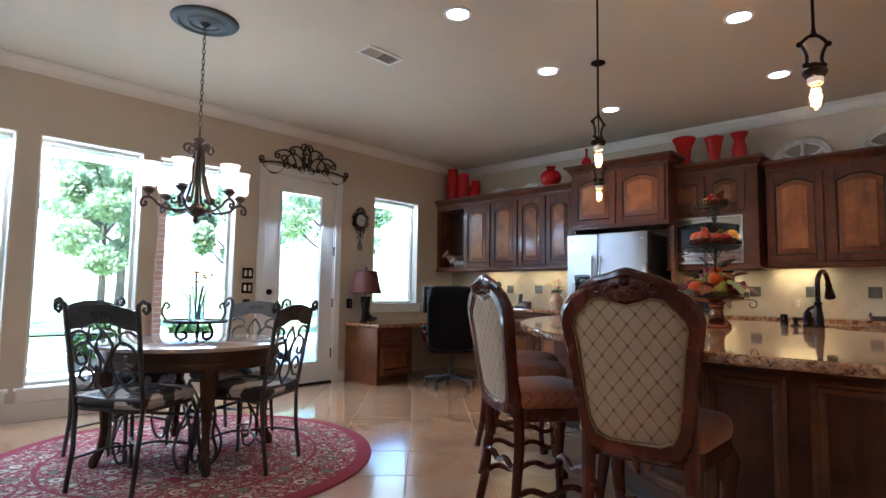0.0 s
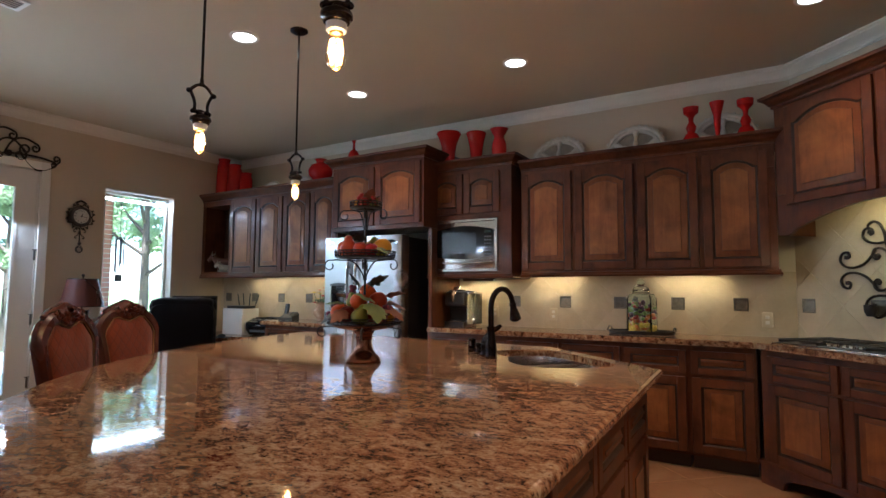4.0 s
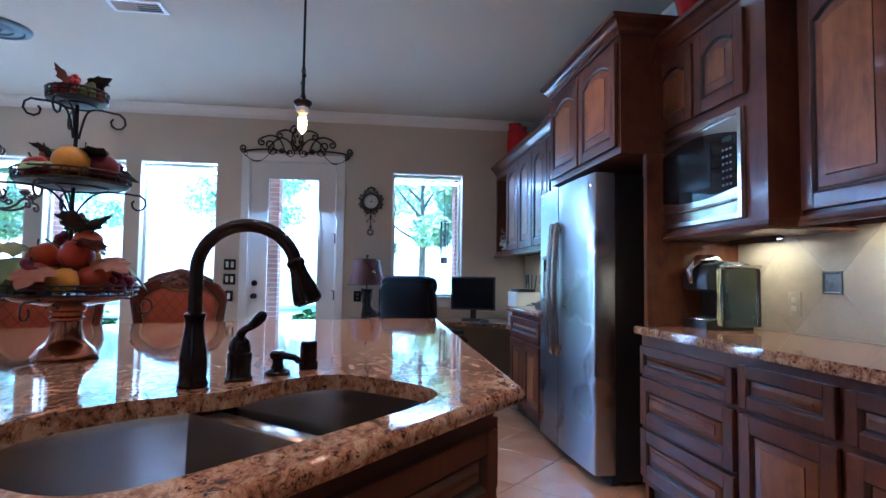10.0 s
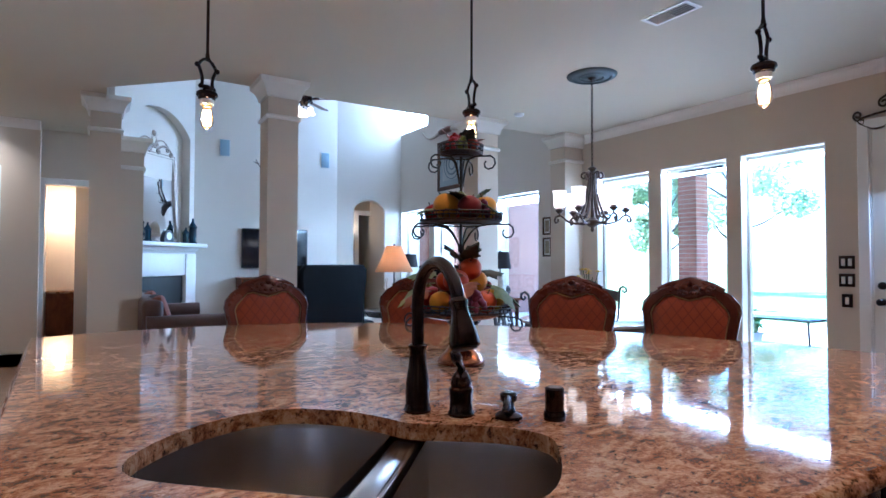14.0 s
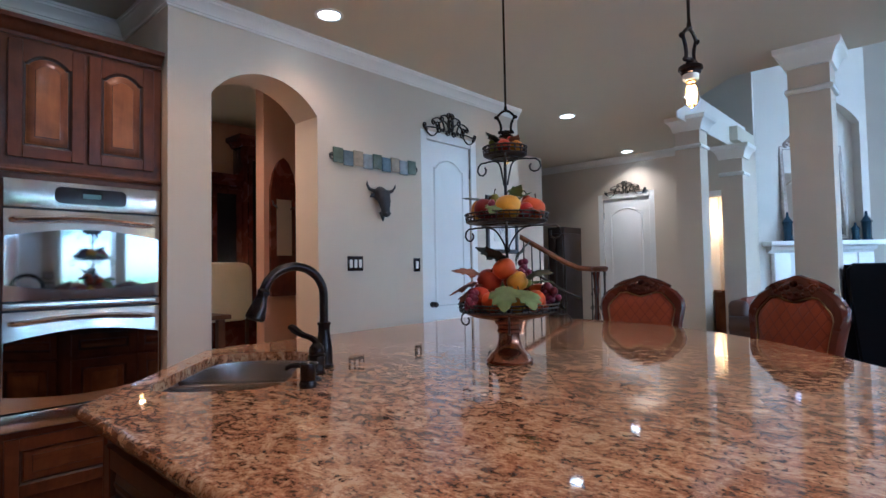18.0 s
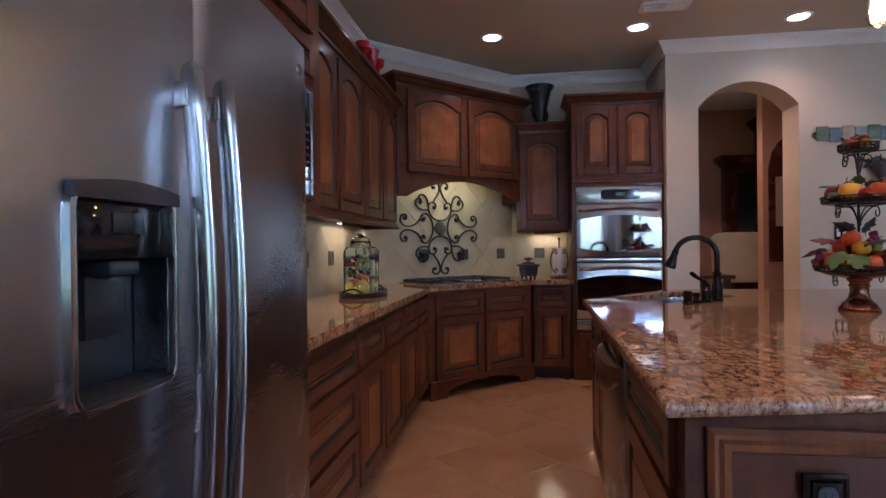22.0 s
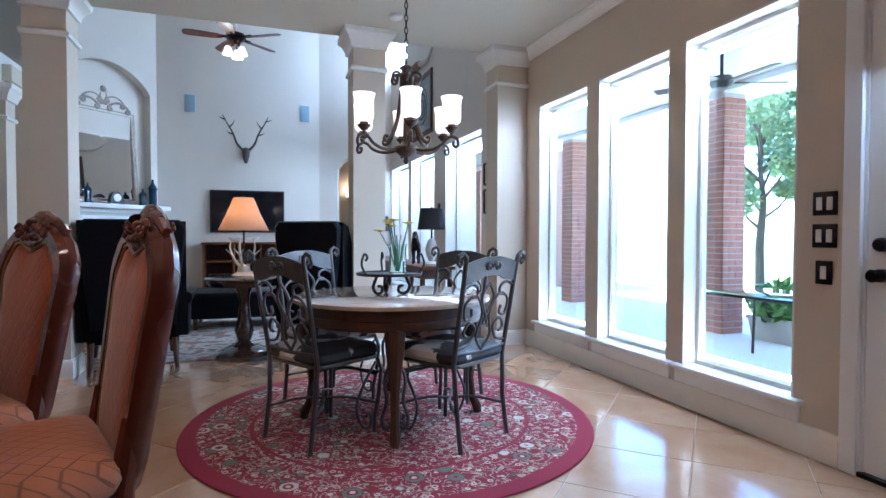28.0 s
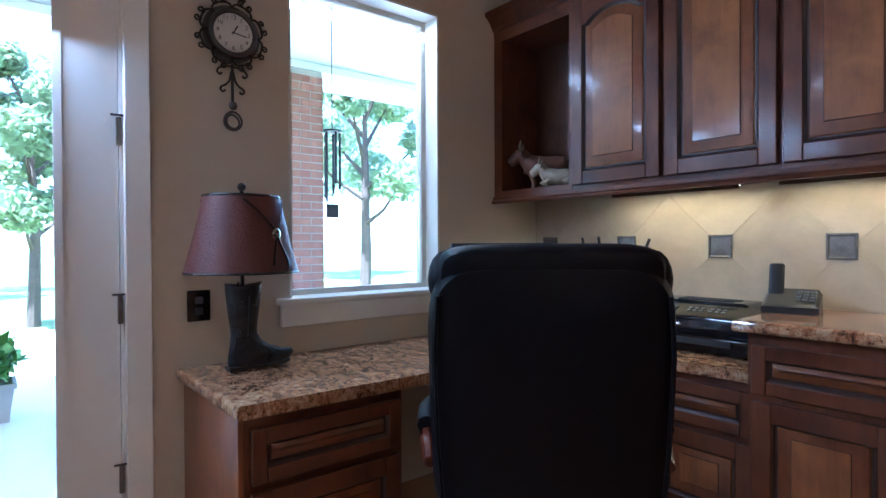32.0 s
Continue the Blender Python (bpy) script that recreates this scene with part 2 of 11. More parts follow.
def glass(name, color=(1, 1, 1), rough=0.0, ior=1.45):
    m = bpy.data.materials.new(name)
    m.use_nodes = True
    p = m.node_tree.nodes["Principled BSDF"]
    p.inputs["Base Color"].default_value = (*color, 1)
    p.inputs["Roughness"].default_value = rough
    p.inputs["IOR"].default_value = ior
    p.inputs["Transmission Weight"].default_value = 1.0
    return m


PAINT = material("wall_paint", (0.60, 0.51, 0.39), 0.75, vary=0.04, scale=1.5, fine=150, bump=0.12)
PAINT_LIVING = material("wall_paint_living", (0.68, 0.62, 0.53), 0.75, vary=0.04, scale=1.5, fine=150, bump=0.12)
CEIL = material("ceiling_paint", (0.585, 0.53, 0.405), 0.8, vary=0.03, scale=1.2, fine=180, bump=0.15)
TRIM = material("cream_trim", (0.78, 0.74, 0.66), 0.4, vary=0.03, scale=3, fine=40, bump=0.03)
WHITE = material("white_paint", (0.80, 0.78, 0.74), 0.4, vary=0.03, scale=3, fine=40, bump=0.03)


def nodes_of(name, rough=0.5, metal=0.0):
    m = bpy.data.materials.new(name)
    m.use_nodes = True
    nt = m.node_tree
    p = nt.nodes["Principled BSDF"]
    p.inputs["Roughness"].default_value, p.inputs["Metallic"].default_value = rough, metal
    tc = nt.nodes.new("ShaderNodeTexCoord")
    return m, nt, p, tc.outputs["Object"]


def mapped(nt, vec, scale=(1, 1, 1), rot=(0, 0, 0)):
    mp = nt.nodes.new("ShaderNodeMapping")
    mp.inputs["Scale"].default_value, mp.inputs["Rotation"].default_value = scale, rot
    nt.links.new(vec, mp.inputs[0])
    return mp.outputs[0]


def noise_tex(nt, vec, scale, detail=4, rough=0.55, distort=0.0):
    n = nt.nodes.new("ShaderNodeTexNoise")
    n.inputs["Scale"].default_value, n.inputs["Detail"].default_value, n.inputs["Roughness"].default_value, n.inputs["Distortion"].default_value = scale, detail, rough, distort
    nt.links.new(vec, n.inputs["Vector"])
    return n.outputs[0]


def voronoi(nt, vec, scale, out="Distance"):
    n = nt.nodes.new("ShaderNodeTexVoronoi")
    n.inputs["Scale"].default_value = scale
    nt.links.new(vec, n.inputs["Vector"])
    return n.outputs[out]


def ramp(nt, fac, stops, smooth=False):
    r = nt.nodes.new("ShaderNodeValToRGB")
    if smooth:
        r.color_ramp.interpolation = "EASE"
    e = r.color_ramp.elements
    e[0].position, e[0].color = stops[0][0], (*stops[0][1], 1)
    e[1].position, e[1].color = stops[-1][0], (*stops[-1][1], 1)
    for pos, col in stops[1:-1]:
        k = e.new(pos)
        k.color = (*col, 1)
    nt.links.new(fac, r.inputs[0])
    return r.outputs[0]


def calc(nt, op, a, b=0.0, c=0.0):
    n = nt.nodes.new("ShaderNodeMath")
    n.operation = op
    for i, v in enumerate((a, b, c)):
        if isinstance(v, (int, float)):
            n.inputs[i].default_value = v
        else:
            nt.links.new(v, n.inputs[i])
    return n.outputs[0]


def blend(nt, fac, a, b, mode="MIX"):
    n = nt.nodes.new("ShaderNodeMix")
    n.data_type, n.blend_type = "RGBA", mode
    for i, v in ((0, fac), (6, a), (7, b)):
        if isinstance(v, tuple):
            n.inputs[i].default_value = (*v, 1)
        elif isinstance(v, (int, float)):
            n.inputs[i].default_value = v
        else:
            nt.links.new(v, n.inputs[i])
    return n.outputs[2]


def relief(nt, p, height, strength=0.2, dist=0.01):
    b = nt.nodes.new("ShaderNodeBump")
    b.inputs["Strength"].default_value, b.inputs["Distance"].default_value = strength, dist
    nt.links.new(height, b.inputs["Height"])
    nt.links.new(b.outputs[0], p.inputs["Normal"])


def wood(name, light, dark, rough=0.40, coat=0.22, grain="z"):
    m, nt, p, vec = nodes_of(name, rough)
    info = nt.nodes.new("ShaderNodeObjectInfo")
    shift = nt.nodes.new("ShaderNodeVectorMath")
    shift.operation = "ADD"
    nt.links.new(vec, shift.inputs[0])
    nt.links.new(calc(nt, "MULTIPLY", info.outputs["Random"], 37.0), shift.inputs[1])
    s = {"z": (9, 9, 1.1), "x": (1.1, 9, 9), "y": (9, 1.1, 9)}[grain]
    g = noise_tex(nt, mapped(nt, shift.outputs[0], s), 3.2, 6, 0.6, 0.8)
    fine = noise_tex(nt, mapped(nt, shift.outputs[0], tuple(6 * a if a > 2 else a * 3 for a in s)), 2.5, 3, 0.6)
    big = noise_tex(nt, shift.outputs[0], 4.5, 4, 0.6, 0.5)
    f = calc(nt, "ADD", calc(nt, "MULTIPLY", g, 0.30), calc(nt, "ADD", calc(nt, "MULTIPLY", fine, 0.08), calc(nt, "MULTIPLY", big, 0.66)))
    col = ramp(nt, f, [(0.34, dark), (0.50, tuple((a + b) / 2 for a, b in zip(light, dark))), (0.68, light)])
    col = blend(nt, calc(nt, "MULTIPLY", info.outputs["Random"], 0.22), col, dark)
    nt.links.new(col, p.inputs["Base Color"])
    nt.links.new(calc(nt, "MULTIPLY_ADD", big, 0.22, rough - 0.1), p.inputs["Roughness"])
    p.inputs["Coat Weight"].default_value, p.inputs["Coat Roughness"].default_value = coat, 0.11
    p.inputs["Specular IOR Level"].default_value = 0.22
    relief(nt, p, fine, 0.06, 0.004)
    return m


WOOD = wood("stained_cherry", (0.235, 0.082, 0.025), (0.070, 0.022, 0.009))
WOOD_PANEL = wood("stained_cherry_panel", (0.345, 0.140, 0.040), (0.125, 0.042, 0.014))
WOOD_H = wood("stained_cherry_level", (0.235, 0.082, 0.025), (0.070, 0.022, 0.009), grain="x")
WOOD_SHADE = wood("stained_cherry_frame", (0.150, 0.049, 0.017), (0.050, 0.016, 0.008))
# near-black brown: glaze in the door grooves, plain colour on toe kicks and recess backs
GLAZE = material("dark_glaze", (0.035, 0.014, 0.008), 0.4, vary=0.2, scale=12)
MAHOGANY = wood("carved_mahogany", (0.120, 0.025, 0.011), (0.032, 0.008, 0.005), 0.25, 0.35)
OAK_DARK = wood("dark_oak", (0.10, 0.045, 0.02), (0.035, 0.016, 0.009), 0.4, 0.2)


def granite(name, shift=0.0):
    m, nt, p, vec = nodes_of(name, 0.05)
    flow = mapped(nt, vec, (1.0, 1.5, 1.0), (0, 0, 0.5 + shift))
    big = noise_tex(nt, flow, 10.0, 8, 0.74, 1.6)
    mid = noise_tex(nt, flow, 42.0, 5, 0.75, 0.9)
    spk = noise_tex(nt, vec, 120.0, 3, 0.7)
    cell = voronoi(nt, vec, 90.0)
    f = calc(nt, "ADD", calc(nt, "MULTIPLY", big, 0.55), calc(nt, "ADD", calc(nt, "MULTIPLY", mid, 0.38), calc(nt, "MULTIPLY", spk, 0.12)))
    col = ramp(nt, f, [(0.39, (0.024, 0.015, 0.012)), (0.44, (0.100, 0.038, 0.018)), (0.49, (0.23, 0.103, 0.046)), (0.54, (0.35, 0.190, 0.094)), (0.61, (0.49, 0.34, 0.20)), (0.70, (0.31, 0.16, 0.08))])
    dots = ramp(nt, calc(nt, "ADD", calc(nt, "MULTIPLY", mid, 0.6), calc(nt, "MULTIPLY", spk, 0.4)), [(0.41, (1, 1, 1)), (0.445, (0, 0, 0))])
    col = blend(nt, dots, col, (0.03, 0.022, 0.02))
    pale = ramp(nt, calc(nt, "SUBTRACT", spk, calc(nt, "MULTIPLY", cell, 0.25)), [(0.56, (0, 0, 0)), (0.62, (1, 1, 1))])
    col = blend(nt, calc(nt, "MULTIPLY", pale, 0.34), col, (0.66, 0.56, 0.43))
    nt.links.new(col, p.inputs["Base Color"])
    p.inputs["Specular IOR Level"].default_value = 0.42
    return m


GRANITE = granite("brown_granite")


def brushed(name, color, rough=0.28, axis=(60, 60, 1)):
    m, nt, p, vec = nodes_of(name, rough, 1.0)
    n = noise_tex(nt, mapped(nt, vec, axis), 14.0, 3)
    b = noise_tex(nt, vec, 1.6, 2)
    nt.links.new(blend(nt, n, tuple(c * 0.98 for c in color), color), p.inputs["Base Color"])
    nt.links.new(calc(nt, "ADD", calc(nt, "MULTIPLY_ADD", n, 0.012, rough - 0.03), calc(nt, "MULTIPLY", b, 0.06)), p.inputs["Roughness"])
    return m


STEEL = brushed("brushed_steel", (0.34, 0.34, 0.36), 0.27, (1, 60, 60))
STEEL_H = brushed("brushed_steel_level", (0.60, 0.59, 0.58), 0.20, (1, 60, 60))
SINK_STEEL = brushed("sink_steel", (0.46, 0.415, 0.39), 0.24, (1, 1, 40))
CHROME = material("chrome", (0.75, 0.75, 0.76), 0.12, 1.0, vary=0.03, bump=0)
OVEN_GLASS = material("dark_mirrored_glass", (0.34, 0.35, 0.37), 0.04, 1.0, vary=0.05, bump=0, rvary=0.01)
BLACK_GLASS = material("black_glass", (0.012, 0.012, 0.014), 0.06, vary=0.05, bump=0, rvary=0.02)
BLACK = material("black_plastic", (0.018, 0.018, 0.019), 0.38, vary=0.1, fine=120, bump=0.04)
CASTIRON = material("cast_iron", (0.022, 0.022, 0.024), 0.5, vary=0.2, fine=200, bump=0.2)
IRON = material("wrought_iron", (0.045, 0.036, 0.030), 0.42, 0.75, vary=0.35, scale=18, fine=140, bump=0.25)
PEWTER_IRON = material("pewter_iron", (0.105, 0.095, 0.09), 0.38, 0.8, vary=0.35, scale=14, fine=120, bump=0.2)
BRONZE = material("oil_rubbed_bronze", (0.028, 0.020, 0.018), 0.2, 0.85, vary=0.3, scale=12, bump=0.03)
COPPERY = material("aged_copper_lacquer", (0.22, 0.075, 0.03), 0.16, 0.85, vary=0.5, scale=14, bump=0.05, coat=0.4)
LEATHER = material("black_leather", (0.0035, 0.0035, 0.005), 0.42, vary=0.2, scale=9, fine=220, bump=0.15, spec=0.10)
RED_GLASS = material("red_glass", (0.46, 0.010, 0.008), 0.10, vary=0.15, bump=0, coat=0.1, spec=0.4)
SILVERED = material("silvered_ceramic", (0.66, 0.64, 0.58), 0.4, 0.1, vary=0.3, scale=26, fine=90, bump=0.8)
PEWTER = material("pewter", (0.16, 0.145, 0.13), 0.42, 0.8, vary=0.3, scale=30, bump=0.25)
BEIGE_PLASTIC = material("beige_plate", (0.52, 0.44, 0.30), 0.4, vary=0.05)
IVORY = material("ivory_ceramic", (0.72, 0.68, 0.60), 0.25, vary=0.08, scale=20)
RUBBER = material("dark_rubber", (0.03, 0.03, 0.03), 0.8)
PAPER = material("paper", (0.75, 0.72, 0.66), 0.85, vary=0.05)
MIRROR = material("mirror_silver", (0.86, 0.87, 0.87), 0.02, 1.0, vary=0.01, bump=0, rvary=0.01)


def diamonds(name, base, line, size, rough=0.75, dots=True, grain=0.3, drop=1.0):
    """A woven lattice; drop is how the height runs on where the cloth turns over an edge."""
    m, nt, p, vec = nodes_of(name, rough)
    sep = nt.nodes.new("ShaderNodeSeparateXYZ")
    nt.links.new(vec, sep.inputs[0])
    v = calc(nt, "MULTIPLY_ADD", sep.outputs[2], drop, sep.outputs[1])
    a = calc(nt, "ABSOLUTE", calc(nt, "SUBTRACT", calc(nt, "FRACT", calc(nt, "DIVIDE", calc(nt, "MULTIPLY_ADD", v, 0.8, sep.outputs[0]), size)), 0.5))
    b = calc(nt, "ABSOLUTE", calc(nt, "SUBTRACT", calc(nt, "FRACT", calc(nt, "DIVIDE", calc(nt, "MULTIPLY_ADD", v, -0.8, sep.outputs[0]), size)), 0.5))
    near = calc(nt, "MINIMUM", a, b)
    both = calc(nt, "MAXIMUM", a, b)
    ln = ramp(nt, near, [(0.03, (1, 1, 1)), (0.07, (0, 0, 0))])
    n1 = noise_tex(nt, vec, 9, 3)
    n2 = noise_tex(nt, vec, 260, 2)
    col = blend(nt, n1, tuple(c * 0.72 for c in base), base)
    col = blend(nt, calc(nt, "MULTIPLY", ln, 0.55), col, line)
    if dots:
        dt = ramp(nt, both, [(0.09, (1, 1, 1)), (0.13, (0, 0, 0))])
        col = blend(nt, dt, col, line)
    nt.links.new(col, p.inputs["Base Color"])
    p.inputs["Sheen Weight"].default_value = 0.25
    relief(nt, p, calc(nt, "SUBTRACT", calc(nt, "MULTIPLY", n2, grain), ln), 0.35, 0.004)
    p.inputs["Specular IOR Level"].default_value = 0.15
    return m


FABRIC_BACK = diamonds("beige_diamond_fabric", (0.42, 0.28, 0.155), (0.16, 0.085, 0.045), 0.062)
FABRIC_FRONT = diamonds("rust_diamond_fabric", (0.27, 0.050, 0.013), (0.085, 0.014, 0.007), 0.058, dots=False)
FABRIC_SEAT = diamonds("rust_seat_fabric", (0.33, 0.112, 0.042), (0.05, 0.014, 0.006), 0.044, dots=False, drop=-1.0)


def cowhide():
    m, nt, p, vec = nodes_of("cowhide", 0.6)
    info = nt.nodes.new("ShaderNodeObjectInfo")
    sh = nt.nodes.new("ShaderNodeVectorMath")
    nt.links.new(vec, sh.inputs[0])
    nt.links.new(calc(nt, "MULTIPLY", info.outputs["Random"], 11.0), sh.inputs[1])
    n = noise_tex(nt, sh.outputs[0], 4.2, 3, 0.5, 0.4)
    hair = noise_tex(nt, mapped(nt, sh.outputs[0], (1, 5, 1)), 90, 2)
    col = ramp(nt, calc(nt, "MULTIPLY_ADD", hair, 0.06, n), [(0.535, (0.014, 0.012, 0.011)), (0.555, (0.55, 0.51, 0.46))])
    nt.links.new(col, p.inputs["Base Color"])
    p.inputs["Sheen Weight"].default_value = 0.05
    relief(nt, p, hair, 0.3, 0.004)
    return m


COWHIDE = cowhide()


def rug_material(name, radius):
    """A floral oriental rug: crimson ground, cream and sage blossoms, scrolling stems and a crimson border."""
    m, nt, p, vec = nodes_of(name, 0.92)
    sep = nt.nodes.new("ShaderNodeSeparateXYZ")
    nt.links.new(vec, sep.inputs[0])
    rad = calc(nt, "DIVIDE", calc(nt, "SQRT", calc(nt, "ADD", calc(nt, "MULTIPLY", sep.outputs[0], sep.outputs[0]), calc(nt, "MULTIPLY", sep.outputs[1], sep.outputs[1]))), radius)
    tuft = noise_tex(nt, vec, 240, 2)
    warp = noise_tex(nt, vec, 7, 2)
    big = voronoi(nt, vec, 6.5)
    kind = voronoi(nt, vec, 6.5, "Color")
    small = voronoi(nt, mapped(nt, vec, (1, 1, 1), (0, 0, 0.6)), 17.0)
    tiny = voronoi(nt, mapped(nt, vec, (1, 1, 1), (0, 0, 1.1)), 38.0)
    red = blend(nt, warp, (0.17, 0.006, 0.020), (0.27, 0.012, 0.034))
    cream, sage, rose = (0.60, 0.53, 0.43), (0.15, 0.16, 0.11), (0.36, 0.04, 0.06)
    stem = ramp(nt, calc(nt, "ABSOLUTE", calc(nt, "SUBTRACT", noise_tex(nt, vec, 16, 2, 0.5, 1.2), 0.5)), [(0.022, (1, 1, 1)), (0.04, (0, 0, 0))])
    col = blend(nt, stem, red, (0.42, 0.34, 0.25))
    col = blend(nt, ramp(nt, small, [(0.24, (1, 1, 1)), (0.28, (0, 0, 0))]), col, cream)
    col = blend(nt, ramp(nt, small, [(0.12, (1, 1, 1)), (0.18, (0, 0, 0))]), col, rose)
    col = blend(nt, ramp(nt, tiny, [(0.18, (1, 1, 1)), (0.24, (0, 0, 0))]), col, sage)
    sk = nt.nodes.new("ShaderNodeSeparateColor")
    nt.links.new(kind, sk.inputs[0])
    petal = blend(nt, ramp(nt, sk.outputs[0], [(0.45, (0, 0, 0)), (0.5, (1, 1, 1))]), cream, sage)
    wob = calc(nt, "MULTIPLY_ADD", noise_tex(nt, vec, 30, 2), 0.12, big)
    col = blend(nt, ramp(nt, wob, [(0.36, (1, 1, 1)), (0.39, (0, 0, 0))]), col, (0.10, 0.035, 0.035))
    col = blend(nt, ramp(nt, wob, [(0.33, (1, 1, 1)), (0.36, (0, 0, 0))]), col, petal)
    col = blend(nt, ramp(nt, wob, [(0.22, (1, 1, 1)), (0.25, (0, 0, 0))]), col, red)
    col = blend(nt, ramp(nt, wob, [(0.14, (1, 1, 1)), (0.17, (0, 0, 0))]), col, cream)
    line = ramp(nt, rad, [(0.68, (0, 0, 0)), (0.683, (1, 1, 1)), (0.70, (1, 1, 1)), (0.703, (0, 0, 0)), (0.93, (0, 0, 0)), (0.935, (1, 1, 1))])
    col = blend(nt, line, col, (0.24, 0.010, 0.034))
    nt.links.new(blend(nt, calc(nt, "MULTIPLY", tuft, 0.25), col, (0.08, 0.02, 0.02)), p.inputs["Base Color"])
    relief(nt, p, tuft, 0.5, 0.006)
    return m


def tile_stone(name, a, b, rough, per=0.25, vein=2.2, coat=0.0, bump=0.06):
    m, nt, p, vec = nodes_of(name, rough)
    info = nt.nodes.new("ShaderNodeObjectInfo")
    sh = nt.nodes.new("ShaderNodeVectorMath")
    nt.links.new(vec, sh.inputs[0])
    nt.links.new(calc(nt, "MULTIPLY", info.outputs["Random"], 23.0), sh.inputs[1])
    n = noise_tex(nt, sh.outputs[0], vein, 6, 0.6, 0.7)
    f = noise_tex(nt, sh.outputs[0], 45, 3)
    col = ramp(nt, calc(nt, "MULTIPLY_ADD", f, 0.15, n), [(0.38, a), (0.75, b)])
    col = blend(nt, calc(nt, "MULTIPLY", info.outputs["Random"], per), col, tuple(c * 0.8 for c in a))
    nt.links.new(col, p.inputs["Base Color"])
    nt.links.new(calc(nt, "MULTIPLY_ADD", n, 0.2, rough - 0.1), p.inputs["Roughness"])
    p.inputs["Coat Weight"].default_value, p.inputs["Coat Roughness"].default_value = coat, 0.1
    relief(nt, p, f, bump, 0.004)
    return m


FLOOR_TILE = tile_stone("cream_floor_tile", (0.39, 0.212, 0.106), (0.48, 0.305, 0.172), 0.20, 0.15, coat=0.8, bump=0.03)
SPLASH = tile_stone("travertine_tile", (0.42, 0.34, 0.225), (0.52, 0.43, 0.30), 0.45, 0.15, 4.0)
GROUT = material("grout", (0.40, 0.29, 0.19), 0.85, vary=0.15, scale=20, fine=150, bump=0.2)
GROUT_SPLASH = material("splash_grout", (0.45, 0.37, 0.25), 0.85, vary=0.12, scale=20, fine=150, bump=0.2)
BRICK = tile_stone("red_brick", (0.29, 0.12, 0.088), (0.44, 0.21, 0.155), 0.85, 0.5, 9.0, bump=0.4)
MORTAR = material("mortar", (0.45, 0.42, 0.38), 0.9, vary=0.15, scale=20, bump=0.3)
CONCRETE = material("pale_concrete", (0.68, 0.66, 0.62), 0.85, vary=0.1, scale=3, fine=80, bump=0.2)
# orange-brown that carries the warm lamplight on the passage wall
WARM_LIT_WALL = material("warm_lit_wall_colour", (0.42, 0.17, 0.075), 0.75, vary=0.08, scale=1.5, fine=150, bump=0.1)
DINING_TAN = material("brown_rose_paint", (0.46, 0.27, 0.17), 0.75, vary=0.08, scale=1.5, fine=150, bump=0.1)

# ---- the shell of the house ----
H = 3.02          # kitchen ceiling
WX, NY, EX = -4.2, 8.32, 2.69   # window wall, fridge wall, arch wall
LX, TY, LH = -3.95, -3.7, 5.9   # living room: window wall, television wall, ceiling
DIN = ((1.87, 2.70), (2.86, 3.68), (3.82, 4.62))
LIV = ((-3.30, -2.12), (-1.95, -0.72), (-0.25, 1.0))


def structure(name, bm, mat, label, category, smooth=40):
    return solid(name, bm, mat, label, category, "", "structure", None, smooth)


structure("wall_west", wall_mesh("y", WX - 0.2, WX, 1.30, 8.5, 0, 3.2, [(a, b, 0.26, 2.40) for a, b in DIN] + [(4.93, 5.94, 0.0, 2.47), (6.53, 7.35, 0.94, 2.37)]), PAINT,
          "tan painted kitchen wall with tall windows and a glass door", "wall")
structure("wall_west_living", wall_mesh("y", LX - 0.45, LX, -5.6, 1.30, 0, LH, [(a, b, 0.26, 2.34) for a, b in LIV] + [(-3.4, -2.2, 3.97, 5.2)]), PAINT_LIVING,
          "tall pale living room wall with a row of windows", "wall")
structure("wall_north", wall_mesh("x", NY, NY + 0.15, -4.4, 2.3, 0, 3.2), PAINT, "tan painted wall behind the kitchen cabinets", "wall")
# slanted wall behind the cooktop
structure("wall_cooktop", prism([(2.20, 8.32), (3.50, 7.02), (3.60, 7.12), (2.30, 8.42)], 0, 3.2), PAINT, "slanted tan wall behind the cooktop", "wall")
structure("wall_oven", wall_mesh("y", 3.45, 3.6, 5.6, 7.15, 0, 3.2), PAINT, "tan wall behind the oven cabinet", "wall")


def arch_fill(u0, u1, spring, apex, top, n=16):
    """The outline between an arch and the rectangle round it."""
    c, half = (u0 + u1) / 2, (u1 - u0) / 2
    rise = apex - spring
    r = (half * half + rise * rise) / (2 * rise)
    a = math.asin(half / r)
    arc = [(c + r * math.sin(a - 2 * a * i / n), apex - r + r * math.cos(a - 2 * a * i / n)) for i in range(n + 1)]
    return [(u0, spring), (u0, top), (u1, top)] + arc[:-1]


aw = wall_mesh("y", EX, EX + 0.30, 1.95, 5.69, 0, 3.2, [(4.605, 5.42, 0.0, 2.66), (2.77, 3.42, 0, 2.47)])
upright(arch_fill(4.605, 5.42, 2.43, 2.64, 2.66), EX, EX + 0.30, "y", aw)
structure("wall_east", aw, PAINT, "tan wall with an arched opening and a white pantry door", "wall")
structure("wall_oven_return", box(EX + 0.30, 5.60, 0, 3.45, 5.69, 3.2), PAINT, "short tan wall beside the oven cabinet", "wall")
